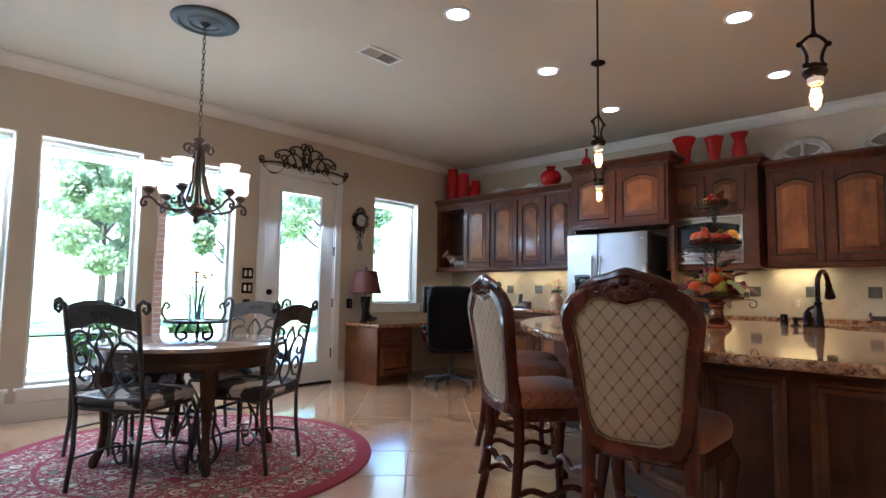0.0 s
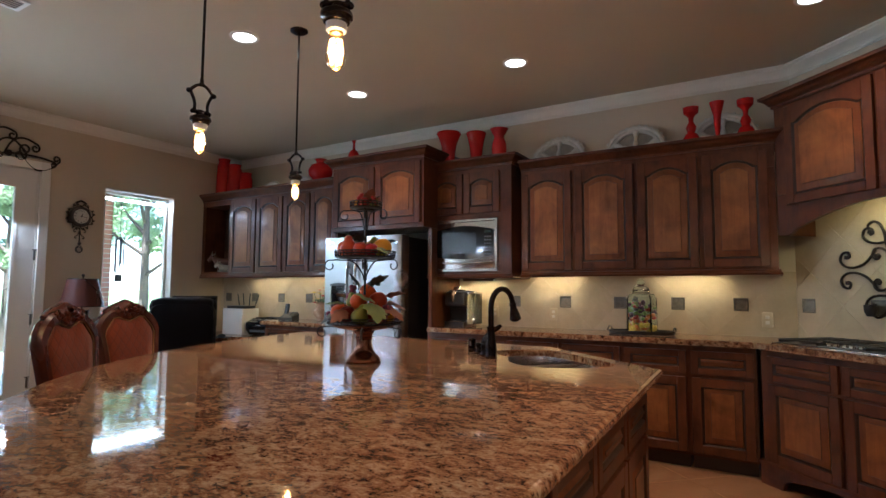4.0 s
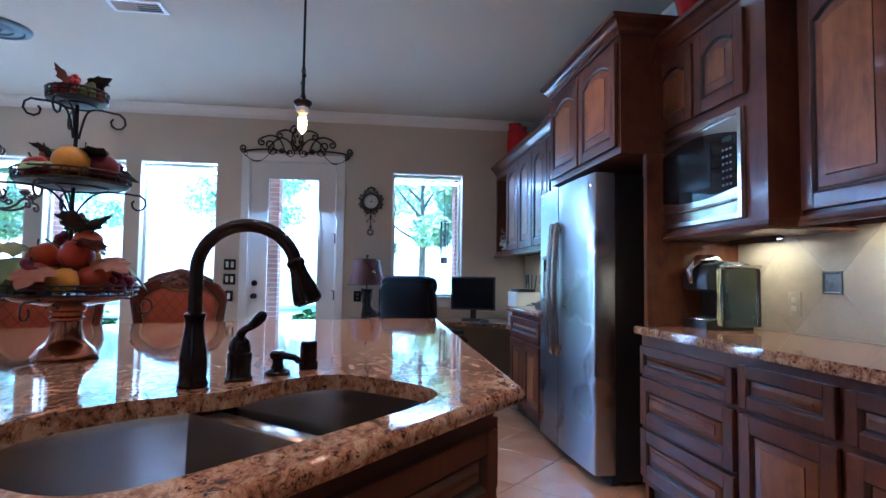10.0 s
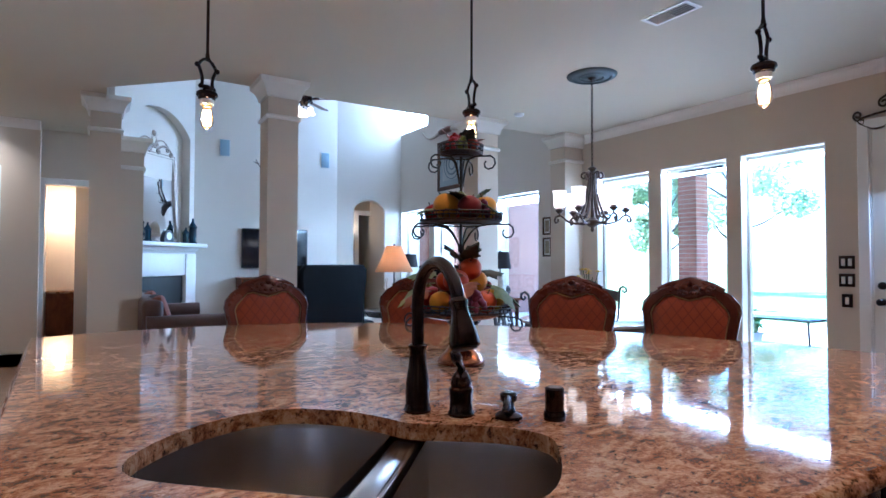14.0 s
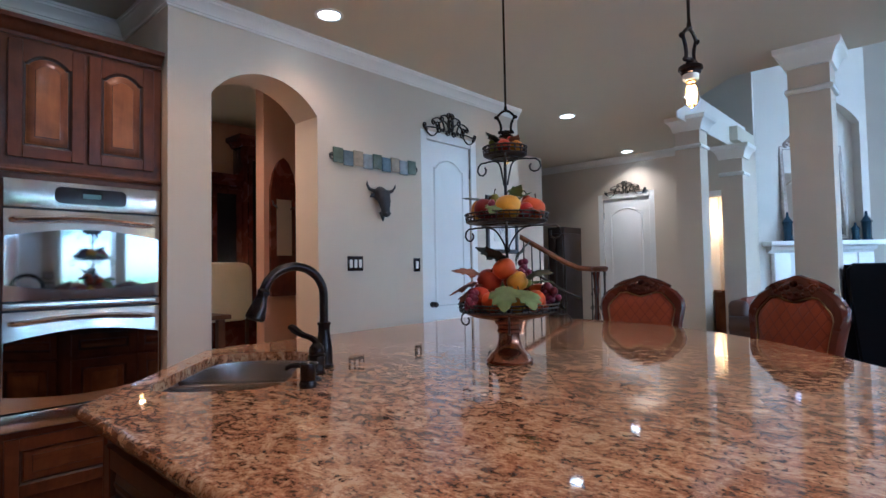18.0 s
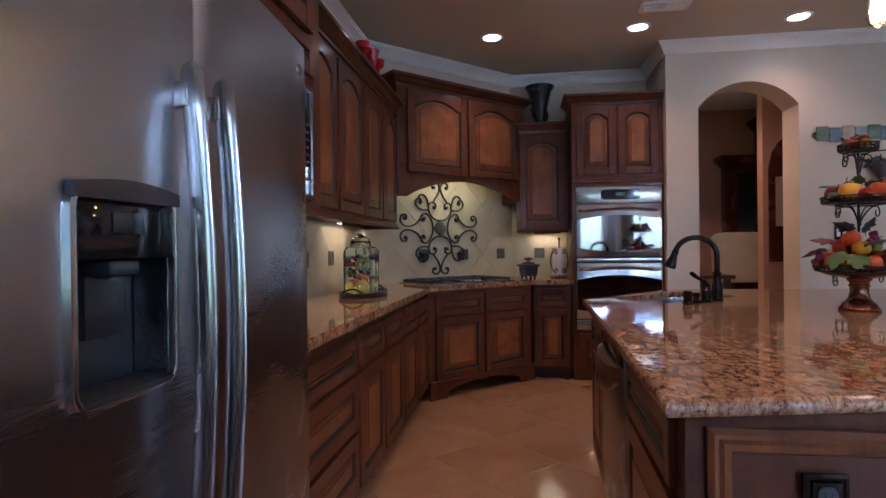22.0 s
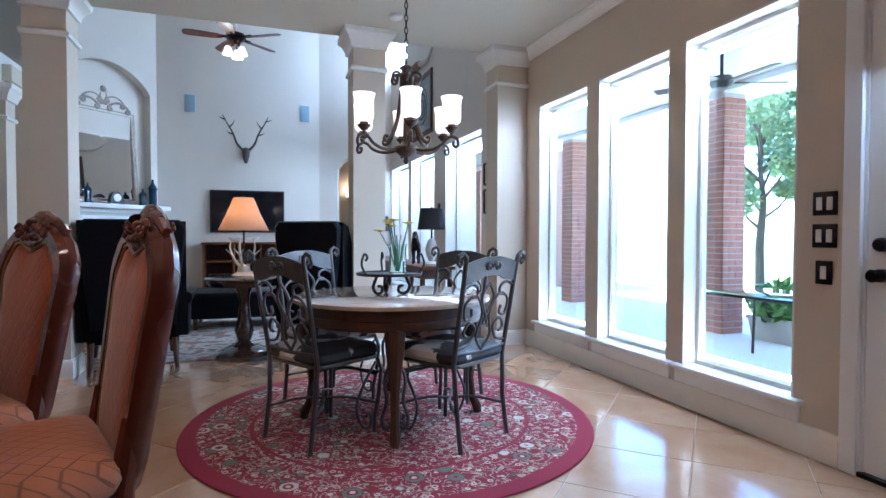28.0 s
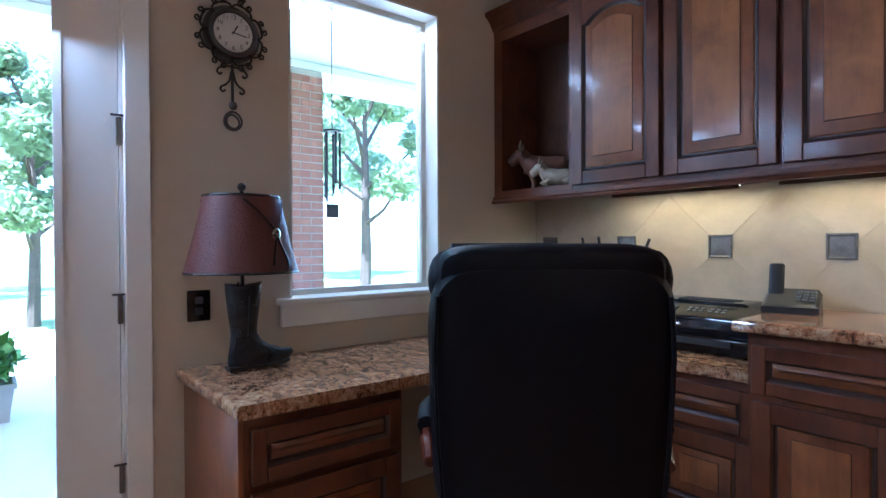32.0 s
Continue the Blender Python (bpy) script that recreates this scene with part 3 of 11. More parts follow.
# the ceiling over kitchen and dining, its edge to the living room slanted towards the hall
cp = [(-4.35, 8.45), (-4.35, 1.42), (0.62, 1.42), (1.42, 0.62), (1.42, -1.45), (7.2, -1.45), (7.2, 2.1), (3.5, 2.1), (3.5, 8.45)]
structure("ceiling", prism(cp, H, H + 0.28), CEIL, "smooth tan kitchen ceiling", "ceiling", 0)
structure("ceiling_living", box(-4.4, -6.2, LH, 7.2, 1.4, LH + 0.1), PAINT_LIVING, "high pale ceiling over the living room", "ceiling")
structure("wall_over_columns", wall_mesh("x", 1.42, 1.60, -4.4, 0.7, H + 0.02, LH), PAINT_LIVING, "pale upper wall above the columns", "wall")
structure("wall_over_slant", prism([(0.62, 1.43), (1.42, 0.63), (1.55, 0.76), (0.75, 1.56)], H + 0.03, LH), PAINT_LIVING, "pale upper wall above the slanted ceiling edge", "wall")
# living room
structure("wall_television", wall_mesh("x", TY - 0.2, TY, -2.67, 0.03, 0, LH), PAINT_LIVING, "pale wall behind the television", "wall")
sl = 0.37 / 1.28
ang = math.degrees(math.atan2(-0.37, 1.28))
sw = wall_mesh("x", -0.25, 0, 0, 1.333, 0, LH, [(0.34, 1.0, 0, 2.62)])
upright(arch_fill(0.34, 1.0, 2.36, 2.58, 2.62), -0.25, 0, "x", sw)
bmesh.ops.transform(sw, matrix=pose(-3.95, -3.33, 0, 0, 0, ang), verts=sw.verts)
structure("wall_southwest", sw, PAINT_LIVING, "pale wall with an arched doorway", "wall")
structure("wall_bedroom", wall_mesh("x", -6.4, -6.3, -4.6, -1.5, 0, 3.2), PAINT, "tan wall of the room beyond the arch", "wall")
structure("wall_bedroom_side", wall_mesh("y", -2.0, -1.9, -6.3, -3.9, 0, 3.2), PAINT, "tan side wall of the room beyond the arch", "wall")
structure("wall_bedroom_passage", wall_mesh("x", -5.0, -4.9, -4.6, -2.0, 0, 2.9, [(-4.38, -3.66, 0, 2.38)]), PAINT, "tan wall with a cased doorway beyond the arch", "wall")
bc = wall_mesh("x", -4.899, -4.872, -4.49, -3.55, 0, 2.49, [(-4.38, -3.66, 0, 2.38)])
structure("trim_bedroom_door", bc, WHITE, "white door casing beyond the arch", "trim")
structure("ceiling_bedroom", box(-4.4, -6.4, 2.9, -1.9, -3.95, 3.0), PAINT, "tan ceiling of the room beyond the arch", "ceiling")
# the fireplace wall stands slanted: an arched niche over the mantel
fw = bmesh.new()
merge(fw, wall_mesh("x", -0.55, 0, 0, 1.95, 0, LH, [(0.16, 1.62, 1.50, 3.90)]))
upright(arch_fill(0.16, 1.62, 3.45, 3.83, 3.90), -0.55, 0, "x", fw)
upright([(0.1, 1.4), (1.7, 1.4), (1.7, 4.0), (0.1, 4.0)], -0.56, -0.16, "x", fw)
FIRE = pose(0.0, -3.73, 0, 0, 0, 45)
bmesh.ops.transform(fw, matrix=FIRE, verts=fw.verts)
structure("wall_fireplace", fw, PAINT_LIVING, "slanted pale wall with an arched niche over the fireplace", "wall")
structure("loft_edge", box(1.405, -2.33, 2.95, 1.42, 0.62, 3.36), TRIM, "cream boarded edge of the loft", "trim")
structure("wall_loft", wall_mesh("y", 3.2, 3.3, -2.33, 0.7, H + 0.30, LH), material("navy_paint", (0.03, 0.045, 0.09), 0.6, vary=0.3), "dark blue wall of the loft", "wall")
structure("wall_loft_south", wall_mesh("x", -2.50, -2.35, 1.30, 7.3, 2.9, LH), PAINT_LIVING, "pale end wall of the loft", "wall")
structure("wall_loft_north", wall_mesh("x", 0.72, 0.86, 1.43, 7.3, H + 0.29, LH), PAINT_LIVING, "pale side wall of the loft", "wall")
structure("ceiling_bath", box(1.30, -3.6, H, 4.2, -1.46, H + 0.2), CEIL, "tan ceiling of the room behind the hall", "ceiling")
# hall
structure("wall_hall", wall_mesh("x", -1.55, -1.40, 2.10, 7.2, 0, H, [(2.55, 3.33, 0, 2.365)]), PAINT, "tan hall wall with a white panelled door", "wall")
structure("wall_hall_side", wall_mesh("y", 1.30, 1.42, -2.9, -1.9, 0, H), PAINT, "tan wall beside the hall", "wall")
structure("wall_bath", wall_mesh("x", -3.6, -3.5, 1.42, 4.0, 0, H), PAINT, "warm lit wall of the room behind the hall", "wall")
structure("wall_bath_front", wall_mesh("x", -2.05, -1.90, 1.42, 2.16, 0, H, [(1.55, 2.08, 0, 2.30)]), PAINT, "tan wall with a cased doorway", "wall")
structure("wall_bath_side", wall_mesh("y", 2.16, 2.26, -3.5, -1.55, 0, H), PAINT, "tan side wall of the room behind the hall", "wall")
structure("wall_stair_far", wall_mesh("y", 7.2, 7.35, -1.5, 2.2, 0, LH), PAINT, "tan wall at the far side of the stair hall", "wall")
structure("wall_stair_north", wall_mesh("x", 1.95, 2.10, 2.99, 7.2, 0, LH), PAINT, "tan wall along the stair", "wall")
# the room behind the arch
structure("wall_butler_far", wall_mesh("y", 5.4, 5.55, 2.1, 7.2, 0, H), DINING_TAN, "brown-rose wall of the room behind the arch", "wall")
structure("wall_butler_north", wall_mesh("x", 7.0, 7.15, 3.6, 5.6, 0, H), DINING_TAN, "brown-rose end wall of the room behind the arch", "wall")
structure("ceiling_butler", box(3.4, 2.1, H, 5.6, 7.2, H + 0.2), CEIL, "tan ceiling of the room behind the arch", "ceiling")
structure("wall_pantry", box(3.05, 2.2, 0, 3.15, 3.6, H), PAINT, "tan wall inside the pantry", "wall")

# columns between kitchen and living room
CAP = [(0, 0), (0.05, 0.0), (0.055, -0.03), (0.03, -0.055), (0.025, -0.10), (0, -0.12)]


def column(x0, y0, x1, y1, h, label):
    col = thing("column", pose((x0 + x1) / 2, (y0 + y1) / 2, 0), label, "column", "square columns", "structure")
    a, b = (x1 - x0) / 2, (y1 - y0) / 2
    part("shaft", box(-a, -b, 0, a, b, h), PAINT, col)
    loop = [(-a, -b), (-a, b), (a, b), (a, -b)]

    def band(name, prof, z):
        bm = bmesh.new()
        pts = [(x, y, z) for x, y in loop]
        ring = []
        for (x, y) in loop:
            sx, sy = (1 if x > 0 else -1), (1 if y > 0 else -1)
            ring.append([bm.verts.new((x + sx * u, y + sy * u, z + v)) for u, v in prof])
        for i in range(4):
            p, q = ring[i], ring[(i + 1) % 4]
            for j in range(len(prof) - 1):
                bm.faces.new((p[j], p[j + 1], q[j + 1], q[j]))
        part(name, bm, TRIM, col)

    band("capital", [(0.001, -0.17), (0.02, -0.165), (0.03, -0.12), (0.055, -0.07), (0.085, -0.045), (0.09, 0.0), (0.001, 0.0)], h)
    band("neck_moulding", [(0.001, -0.02), (0.02, -0.015), (0.025, 0.01), (0.012, 0.025), (0.001, 0.03)], h - 0.36)
    band("base_moulding", [(0.001, 0.0), (0.02, 0.0), (0.02, 0.12), (0.012, 0.14), (0.001, 0.15)], 0)
    return col


column(-0.165, 1.48, 0.125, 1.77, H - 0.001, "square tan column with a cream capital")
column(-2.69, 1.36, -2.39, 1.66, H - 0.001, "square tan column with a cream capital")
column(1.28, 0.0, 1.56, 0.28, H - 0.001, "square tan column with a cream capital at the hall")
column(1.02, -0.72, 1.27, -0.47, 2.75, "square tan column beneath the loft")
column(-4.19, 1.34, -3.86, 1.62, H - 0.001, "tan half column against the window wall")

# crown moulding
CROWN = [(0, 0), (0, -0.108), (0.010, -0.108), (0.013, -0.096), (0.019, -0.093), (0.022, -0.078), (0.036, -0.062), (0.050, -0.038), (0.060, -0.032), (0.064, -0.018), (0.070, -0.016), (0.072, 0)]


def crown(path):
    return structure("crown_moulding", sweep(CROWN, path), TRIM, "cream crown moulding below the ceiling", "trim")


cz = H - 0.001
crown([(EX, 1.95, cz), (EX, 5.69, cz), (3.45, 5.69, cz), (3.45, 7.07, cz), (2.20, 8.32, cz), (WX, NY, cz), (WX, 1.62, cz)])
crown([(2.10, -1.40, cz), (7.2, -1.40, cz)])
BASE = [(0, 0), (0.018, 0), (0.018, 0.12), (0.010, 0.15), (0, 0.155)]
for path in ([(WX, 4.87, 0), (WX, 1.62, 0)], [(LX, 1.30, 0), (LX, -3.33, 0), (-2.67, -3.70, 0), (0.0, -3.70, 0)], [(EX, 1.95, 0), (EX, 2.69, 0)], [(EX, 3.5, 0), (EX, 4.605, 0)], [(EX, 5.42, 0), (EX, 5.69, 0)], [(WX, 6.12, 0), (WX, 5.99, 0)],
             [(3.36, -1.40, 0), (7.2, -1.40, 0)][::-1], [(2.1, -1.40, 0), (2.49, -1.40, 0)][::-1]):
    structure("baseboard", sweep(BASE, path), TRIM, "cream painted baseboard", "trim")
structure("floor_bed", prism([(-4.4, -6.4), (7.3, -6.4), (7.3, 2.15), (5.55, 2.15), (5.55, 7.15), (3.6, 7.15), (2.3, 8.45), (-4.4, 8.45)], -0.1, -0.004), GROUT, "grout bed under the floor tiles", "floor")

# ---- kitchen cabinets ----
def outline(x0, x1, z0, spring, apex, n=12):
    """A panel's outline with a gently arched top; flat where apex equals spring."""
    pts = [(x0, z0), (x1, z0)]
    c, half, rise = (x0 + x1) / 2, (x1 - x0) / 2, apex - spring
    if rise < 1e-4:
        return pts + [(x1, spring), (x0, spring)]
    shoulder = half * 0.88
    r = (shoulder * shoulder + rise * rise) / (2 * rise)
    a = math.asin(shoulder / r)
    pts.append((x1, spring))
    pts += [(c + r * math.sin(a - 2 * a * i / n), apex - r + r * math.cos(a - 2 * a * i / n)) for i in range(n + 1)]
    pts.append((x0, spring))
    return pts


def loops(rings, cap=True):
    """Closed loops of points joined one to the next, the last one filled."""
    b = bmesh.new()
    rs = [[b.verts.new(p) for p in r] for r in rings]
    for p, q in zip(rs, rs[1:]):
        for i in range(len(p)):
            j = (i + 1) % len(p)
            b.faces.new((p[i], p[j], q[j], q[i]))
    if cap:
        b.faces.new(rs[-1])
    return b


def shell(rings, cap=True):
    """Closed loops of points, filled at both ends."""
    b = loops(rings, cap)
    if cap:
        bmesh.ops.holes_fill(b, edges=[e for e in b.edges if e.is_boundary])
    return b


DOORS = {}


def door_meshes(w, h, arch):
    key = (round(w, 3), round(h, 3), round(arch, 3))
    if key in DOORS:
        return DOORS[key]
    t, s = 0.022, min(0.062, w * 0.2, h * 0.28)
    stiles = [finish(box(x, -t, 0, x + s, 0, h, 0.003, None, 1), "stile", WOOD_SHADE) for x in (0, w - s)]
    low_rail = finish(box(s, -t + 0.0006, 0, w - s, 0, s, 0.003, None, 1), "rail", WOOD_SHADE)
    spring, apex = h - s - arch, h - s
    top = outline(s, w - s, 0, spring, apex)[2:]
    top_rail = finish(upright([(w - s, h), (s, h)] + [(x, z) for x, z in top[::-1]], -t + 0.0006, 0, "x"), "rail", WOOD_SHADE)
    # stepped lip round the opening
    lip = []
    for inset, y in ((0, -t + 0.002), (0.006, -t + 0.006), (0.009, -t + 0.013), (0.014, -t + 0.014)):
        lip.append([(x, y, z) for x, z in outline(s + inset, w - s - inset, s + inset, spring - inset * 0.6, apex - inset)])
    lip_me = finish(loops(lip, False), "door", GLAZE)
    g = bmesh.new()
    merge(g, loops([[(x, -t + 0.0145, z) for x, z in outline(s + 0.008, w - s - 0.008, s + 0.008, spring, apex - 0.006)]]))
    glaze_me = finish(g, "groove", GLAZE)
    pl = []
    k = min(0.045, w * 0.11, h * 0.13)
    for inset, y in ((0.016, -t + 0.014), (0.020, -t + 0.009), (0.016 + k, -t + 0.002), (0.018 + k, -t - 0.001), (0.026 + k, -t - 0.001)):
        pl.append([(x, y, z) for x, z in outline(s + inset, w - s - inset, s + inset, spring - inset * 0.6, apex - inset)])
    b = loops(pl)
    b.faces.ensure_lookup_table()
    n = len(pl[0])
    for i in range(2 * n):
        b.faces[i + n * 1].material_index = 1 if i < n else 2
    panel_me = finish(b, "panel", [WOOD_PANEL if h > w * 0.75 else WOOD_H, WOOD, GLAZE])
    DOORS[key] = (lip_me, (("stile", stiles[0]), ("stile", stiles[1]), ("rail", low_rail), ("rail", top_rail), ("groove", glaze_me), ("panel", panel_me)))
    return DOORS[key]


def cab_door(parent, x, z, w, h, y=0.0, arch=0.0, name="door", m=None):
    fm, pieces = door_meshes(w, h, arch)
    d = new(name, fm)
    d.parent = parent
    d.matrix_basis = (m or Matrix()) @ pose(x, y, z)
    for nm, me in pieces:
        o = new(nm, me)
        o.parent = d
    return d


CORNICE = [(0, 0), (0.012, 0), (0.014, 0.018), (0.022, 0.022), (0.04, 0.05), (0.058, 0.066), (0.07, 0.07), (0.072, 0.092), (0, 0.092)]
RAIL = [(0, 0), (0.022, 0), (0.026, 0.012), (0.014, 0.022), (0.012, 0.040), (0, 0.042)]


def moulding(name, parent, prof, path, mat=None):
    return part(name, sweep(prof, path), mat or WOOD_SHADE, parent)


def cabinet(name, m, label, group="kitchen cabinets"):
    return thing(name, m, label, "cabinet", group)


# long wall cabinet with four arched doors
c = cabinet("wall_cabinet", pose(0.085, 8.0, 1.39), "cherry wall cabinet with four arched raised-panel doors")
part("body", box(0, 0.002, 0.03, 2.0, 0.315, 0.79), WOOD_SHADE, c)
part("face_rail", box(0, 0.002, 0.791, 2.0, 0.03, 1.0), WOOD_SHADE, c)
for x in (0.0, 1.98):
    part("side_panel", box(x, 0.031, 0.791, x + 0.02, 0.315, 1.0), WOOD_SHADE, c)
for x0, x1 in ((0.015, 0.475), (0.51, 0.995), (1.03, 1.48), (1.515, 1.95)):
    cab_door(c, x0, 0.06, x1 - x0, 0.865, arch=0.055)
moulding("cornice", c, CORNICE, [(2.0, 0.31, 0.965), (2.0, 0, 0.965), (0.0, 0, 0.965)][::1])
moulding("light_rail", c, RAIL, [(2.0, 0.31, 0.0), (2.0, 0, 0.0), (0.0, 0, 0.0)])
# microwave cabinet
c = cabinet("microwave_cabinet", pose(-0.855, 7.885, 1.385), "cherry cabinet round the built-in microwave with two small arched doors")
b = wall_mesh("x", 0, 0.385, 0, 0.895, 0.0, 1.06, [(0.045, 0.765, 0.055, 0.550)])
part("body", b, WOOD_SHADE, c)
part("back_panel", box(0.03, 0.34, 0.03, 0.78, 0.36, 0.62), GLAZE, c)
for x0 in (0.03, 0.415):
    cab_door(c, x0, 0.60, 0.365, 0.385, arch=0.04)
moulding("cornice", c, CORNICE, [(0.895, 0.38, 1.03), (0.895, 0, 1.03), (0.0, 0, 1.03)])
part("top_panel", box(0.0, 0.002, 1.061, 0.895, 0.383, 1.126), WOOD_SHADE, c)
moulding("light_rail", c, RAIL, [(0.895, 0.38, -0.005), (0.895, 0, -0.005), (0.0, 0, -0.005)])
# cabinet over the fridge, with its side panels
c = cabinet("fridge_cabinet", pose(-1.87, 7.62, 0), "tall cherry cabinet that frames the fridge, with two arched doors")
part("body", box(0, 0.002, 1.86, 1.135, 0.48, 2.545), WOOD_SHADE, c)
for x0 in (0.03, 0.58):
    cab_door(c, x0, 1.90, 0.525, 0.585, arch=0.055)
part("side_panel", box(1.10, 0.15, 0, 1.135, 0.69, 1.858), WOOD, c)
part("side_panel", box(0, 0.07, 0, 0.014, 0.48, 1.858), WOOD, c)
moulding("cornice", c, CORNICE, [(1.135, 0.69, 2.52), (1.135, 0, 2.52), (0.0, 0, 2.52), (0.0, 0.48, 2.52)])
part("top_panel", box(0.0, 0.002, 2.546, 1.135, 0.478, 2.618), WOOD_SHADE, c)
# wall cabinet over the desk
DN = 8.10
c = cabinet("wall_cabinet", pose(-4.196, 7.745, 1.405), "cherry wall cabinet with an open shelf and four arched doors")
b = wall_mesh("x", 0, 0.318, 0.002, 0.545, 0.03, 0.99, [(0.06, 0.525, 0.07, 0.90)])
part("shelf_case", b, WOOD_SHADE, c)
part("body", box(0.546, 0.002, 0.03, 2.30, 0.318, 0.80), WOOD_SHADE, c)
part("face_rail", box(0.546, 0.002, 0.801, 2.30, 0.03, 1.0), WOOD_SHADE, c)
part("side_panel", box(2.28, 0.031, 0.801, 2.30, 0.318, 1.0), WOOD_SHADE, c)
part("shelf_back", box(0.03, 0.29, 0.05, 0.51, 0.31, 0.93), OAK_DARK, c)
for x0, w in ((0.555, 0.455), (1.03, 0.43), (1.48, 0.41), (1.905, 0.38)):
    cab_door(c, x0, 0.06, w, 0.87, arch=0.055)
moulding("cornice", c, CORNICE, [(2.30, 0, 0.965), (0.002, 0, 0.965)])
moulding("light_rail", c, RAIL, [(2.30, 0, 0.0), (0.002, 0, 0.0)])
structure("wall_desk", box(-4.2, DN, 0, -1.87, NY - 0.004, 2.40), PAINT, "tan wall behind the desk", "wall")

# hood cabinet on the slant
SL = Matrix.Translation((2.088, 7.985, 0)) @ pose(0, 0, 0, 0, 0, -45)
c = cabinet("hood_cabinet", SL, "slanted cherry hood cabinet with arched doors and valance")
HW = 1.50
part("body", box(0.0, 0.002, 1.96, HW, 0.36, 2.62), WOOD_SHADE, c)
for x0 in (0.10, 0.765):
    cab_door(c, x0, 1.88, 0.635, 0.70, arch=0.07)
v = [(0, 1.958), (0, 1.67), (0.10, 1.67)]
v += [(0.10 + (HW - 0.20) * i / 24, 1.675 + 0.155 * math.sin(math.pi * i / 24) ** 0.85) for i in range(1, 24)]
v += [(HW - 0.10, 1.67), (HW, 1.67), (HW, 1.958)]
part("valance", upright(v, 0.0, 0.03, "x"), WOOD_SHADE, c)
part("side_panel", box(0.0, 0.032, 1.67, 0.025, 0.36, 1.958), WOOD_SHADE, c)
part("side_panel", box(HW - 0.025, 0.032, 1.67, HW, 0.36, 1.958), WOOD_SHADE, c)
part("hood_liner", box(0.03, 0.034, 1.945, HW - 0.03, 0.355, 1.958), STEEL_H, c)
moulding("cornice", c, CORNICE, [(HW, 0.34, 2.60), (HW, 0, 2.60), (0.0, 0, 2.60), (0, 0.34, 2.60)])
# narrow cabinet beside the hood and the oven tower
c = cabinet("wall_cabinet", pose(3.10, 7.01, 1.37, 0, 0, -90), "narrow cherry wall cabinet with one arched door")
part("body", box(0, 0.002, 0.02, 0.50, 0.34, 1.02), WOOD_SHADE, c)
cab_door(c, 0.035, 0.05, 0.43, 0.90, arch=0.05)
moulding("cornice", c, CORNICE, [(0.50, 0, 0.98), (0, 0, 0.98)])
part("top_panel", box(0.0, 0.002, 1.021, 0.50, 0.338, 1.074), WOOD_SHADE, c)
moulding("light_rail", c, RAIL, [(0.50, 0, 0.0), (0, 0, 0.0)])
c = cabinet("oven_cabinet", pose(2.775, 6.50, 0, 0, 0, -90), "tall cherry oven tower with two arched doors on top")
b = wall_mesh("x", 0, 0.70, 0, 0.805, 0.0, 2.57, [(0.03, 0.785, 0.46, 1.77)])
part("body", b, WOOD_SHADE, c)
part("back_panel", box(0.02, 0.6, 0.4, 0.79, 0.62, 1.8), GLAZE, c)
for x0 in (0.045, 0.41):
    cab_door(c, x0, 1.88, 0.345, 0.62, arch=0.05)
cab_door(c, 0.05, 0.13, 0.70, 0.30, name="drawer")
moulding("cornice", c, CORNICE, [(0.80, 0, 2.52), (0, 0, 2.52), (0, 0.36, 2.52)])
moulding("ledge", c, RAIL, [(0.80, 0, 1.80), (0, 0, 1.80)])


# base cabinets: each its own unit of drawer and door
def base_unit(m, w, kind, label, h=0.875, depth=0.56, kick=0.10, group="base cabinets"):
    c = thing("base_cabinet", m, label, "cabinet", group)
    part("body", box(0, 0.002, kick, w, depth, h), WOOD_SHADE, c)
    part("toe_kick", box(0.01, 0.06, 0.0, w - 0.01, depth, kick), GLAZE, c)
    g = 0.018
    if kind == "drawers":
        z = h - 0.035
        for dh in (0.165, 0.265, 0.265):
            z -= dh
            cab_door(c, g, z, w - 2 * g, dh - 0.02, name="drawer")
    else:
        cab_door(c, g, h - 0.20, w - 2 * g, 0.165, name="drawer")
        n = 2 if kind == "pair" else 1
        dw = (w - 2 * g - 0.01 * (n - 1)) / n
        for i in range(n):
            cab_door(c, g + i * (dw + 0.01), kick + 0.02, dw, h - 0.245 - kick)
    return c


for x0, x1, kind in ((-0.735, 0.05, "drawers"), (0.05, 0.54, "door"), (0.54, 1.03, "door"), (1.03, 1.50, "door"), (1.50, 1.93, "door")):
    base_unit(pose(x0, 7.735, 0), x1 - x0, kind, "cherry base cabinet with %s" % ("three raised-panel drawers" if kind == "drawers" else "a drawer over a raised-panel door"))
BS = Matrix.Translation((1.955, 7.715, 0)) @ pose(0, 0, 0, 0, 0, -45)
c = thing("cooktop_cabinet", BS, "slanted cherry cabinet below the cooktop on shaped feet", "cabinet", "base cabinets")
part("body", box(0, 0.002, 0.13, 1.18, 0.5, 0.875), WOOD_SHADE, c)
for x0 in (0.07, 0.605):
    cab_door(c, x0, 0.675, 0.505, 0.165, name="drawer")
    cab_door(c, x0, 0.15, 0.505, 0.505)
v = [(0, 0.145), (0, 0), (0.17, 0), (0.19, 0.05), (0.235, 0.075)] + [(0.235 + 0.71 * i / 12, 0.075 + 0.035 * math.sin(math.pi * i / 12)) for i in range(1, 12)] + [(0.945, 0.075), (0.99, 0.05), (1.01, 0), (1.18, 0), (1.18, 0.145)]
part("foot_rail", upright(v, -0.03, -0.001, "x"), WOOD_SHADE, c)
part("foot_moulding", sweep([(0, 0), (0.012, 0.004), (0.012, 0.018), (0, 0.026)], [(1.18, -0.03, 0.13), (0, -0.03, 0.13)]), WOOD_SHADE, c)
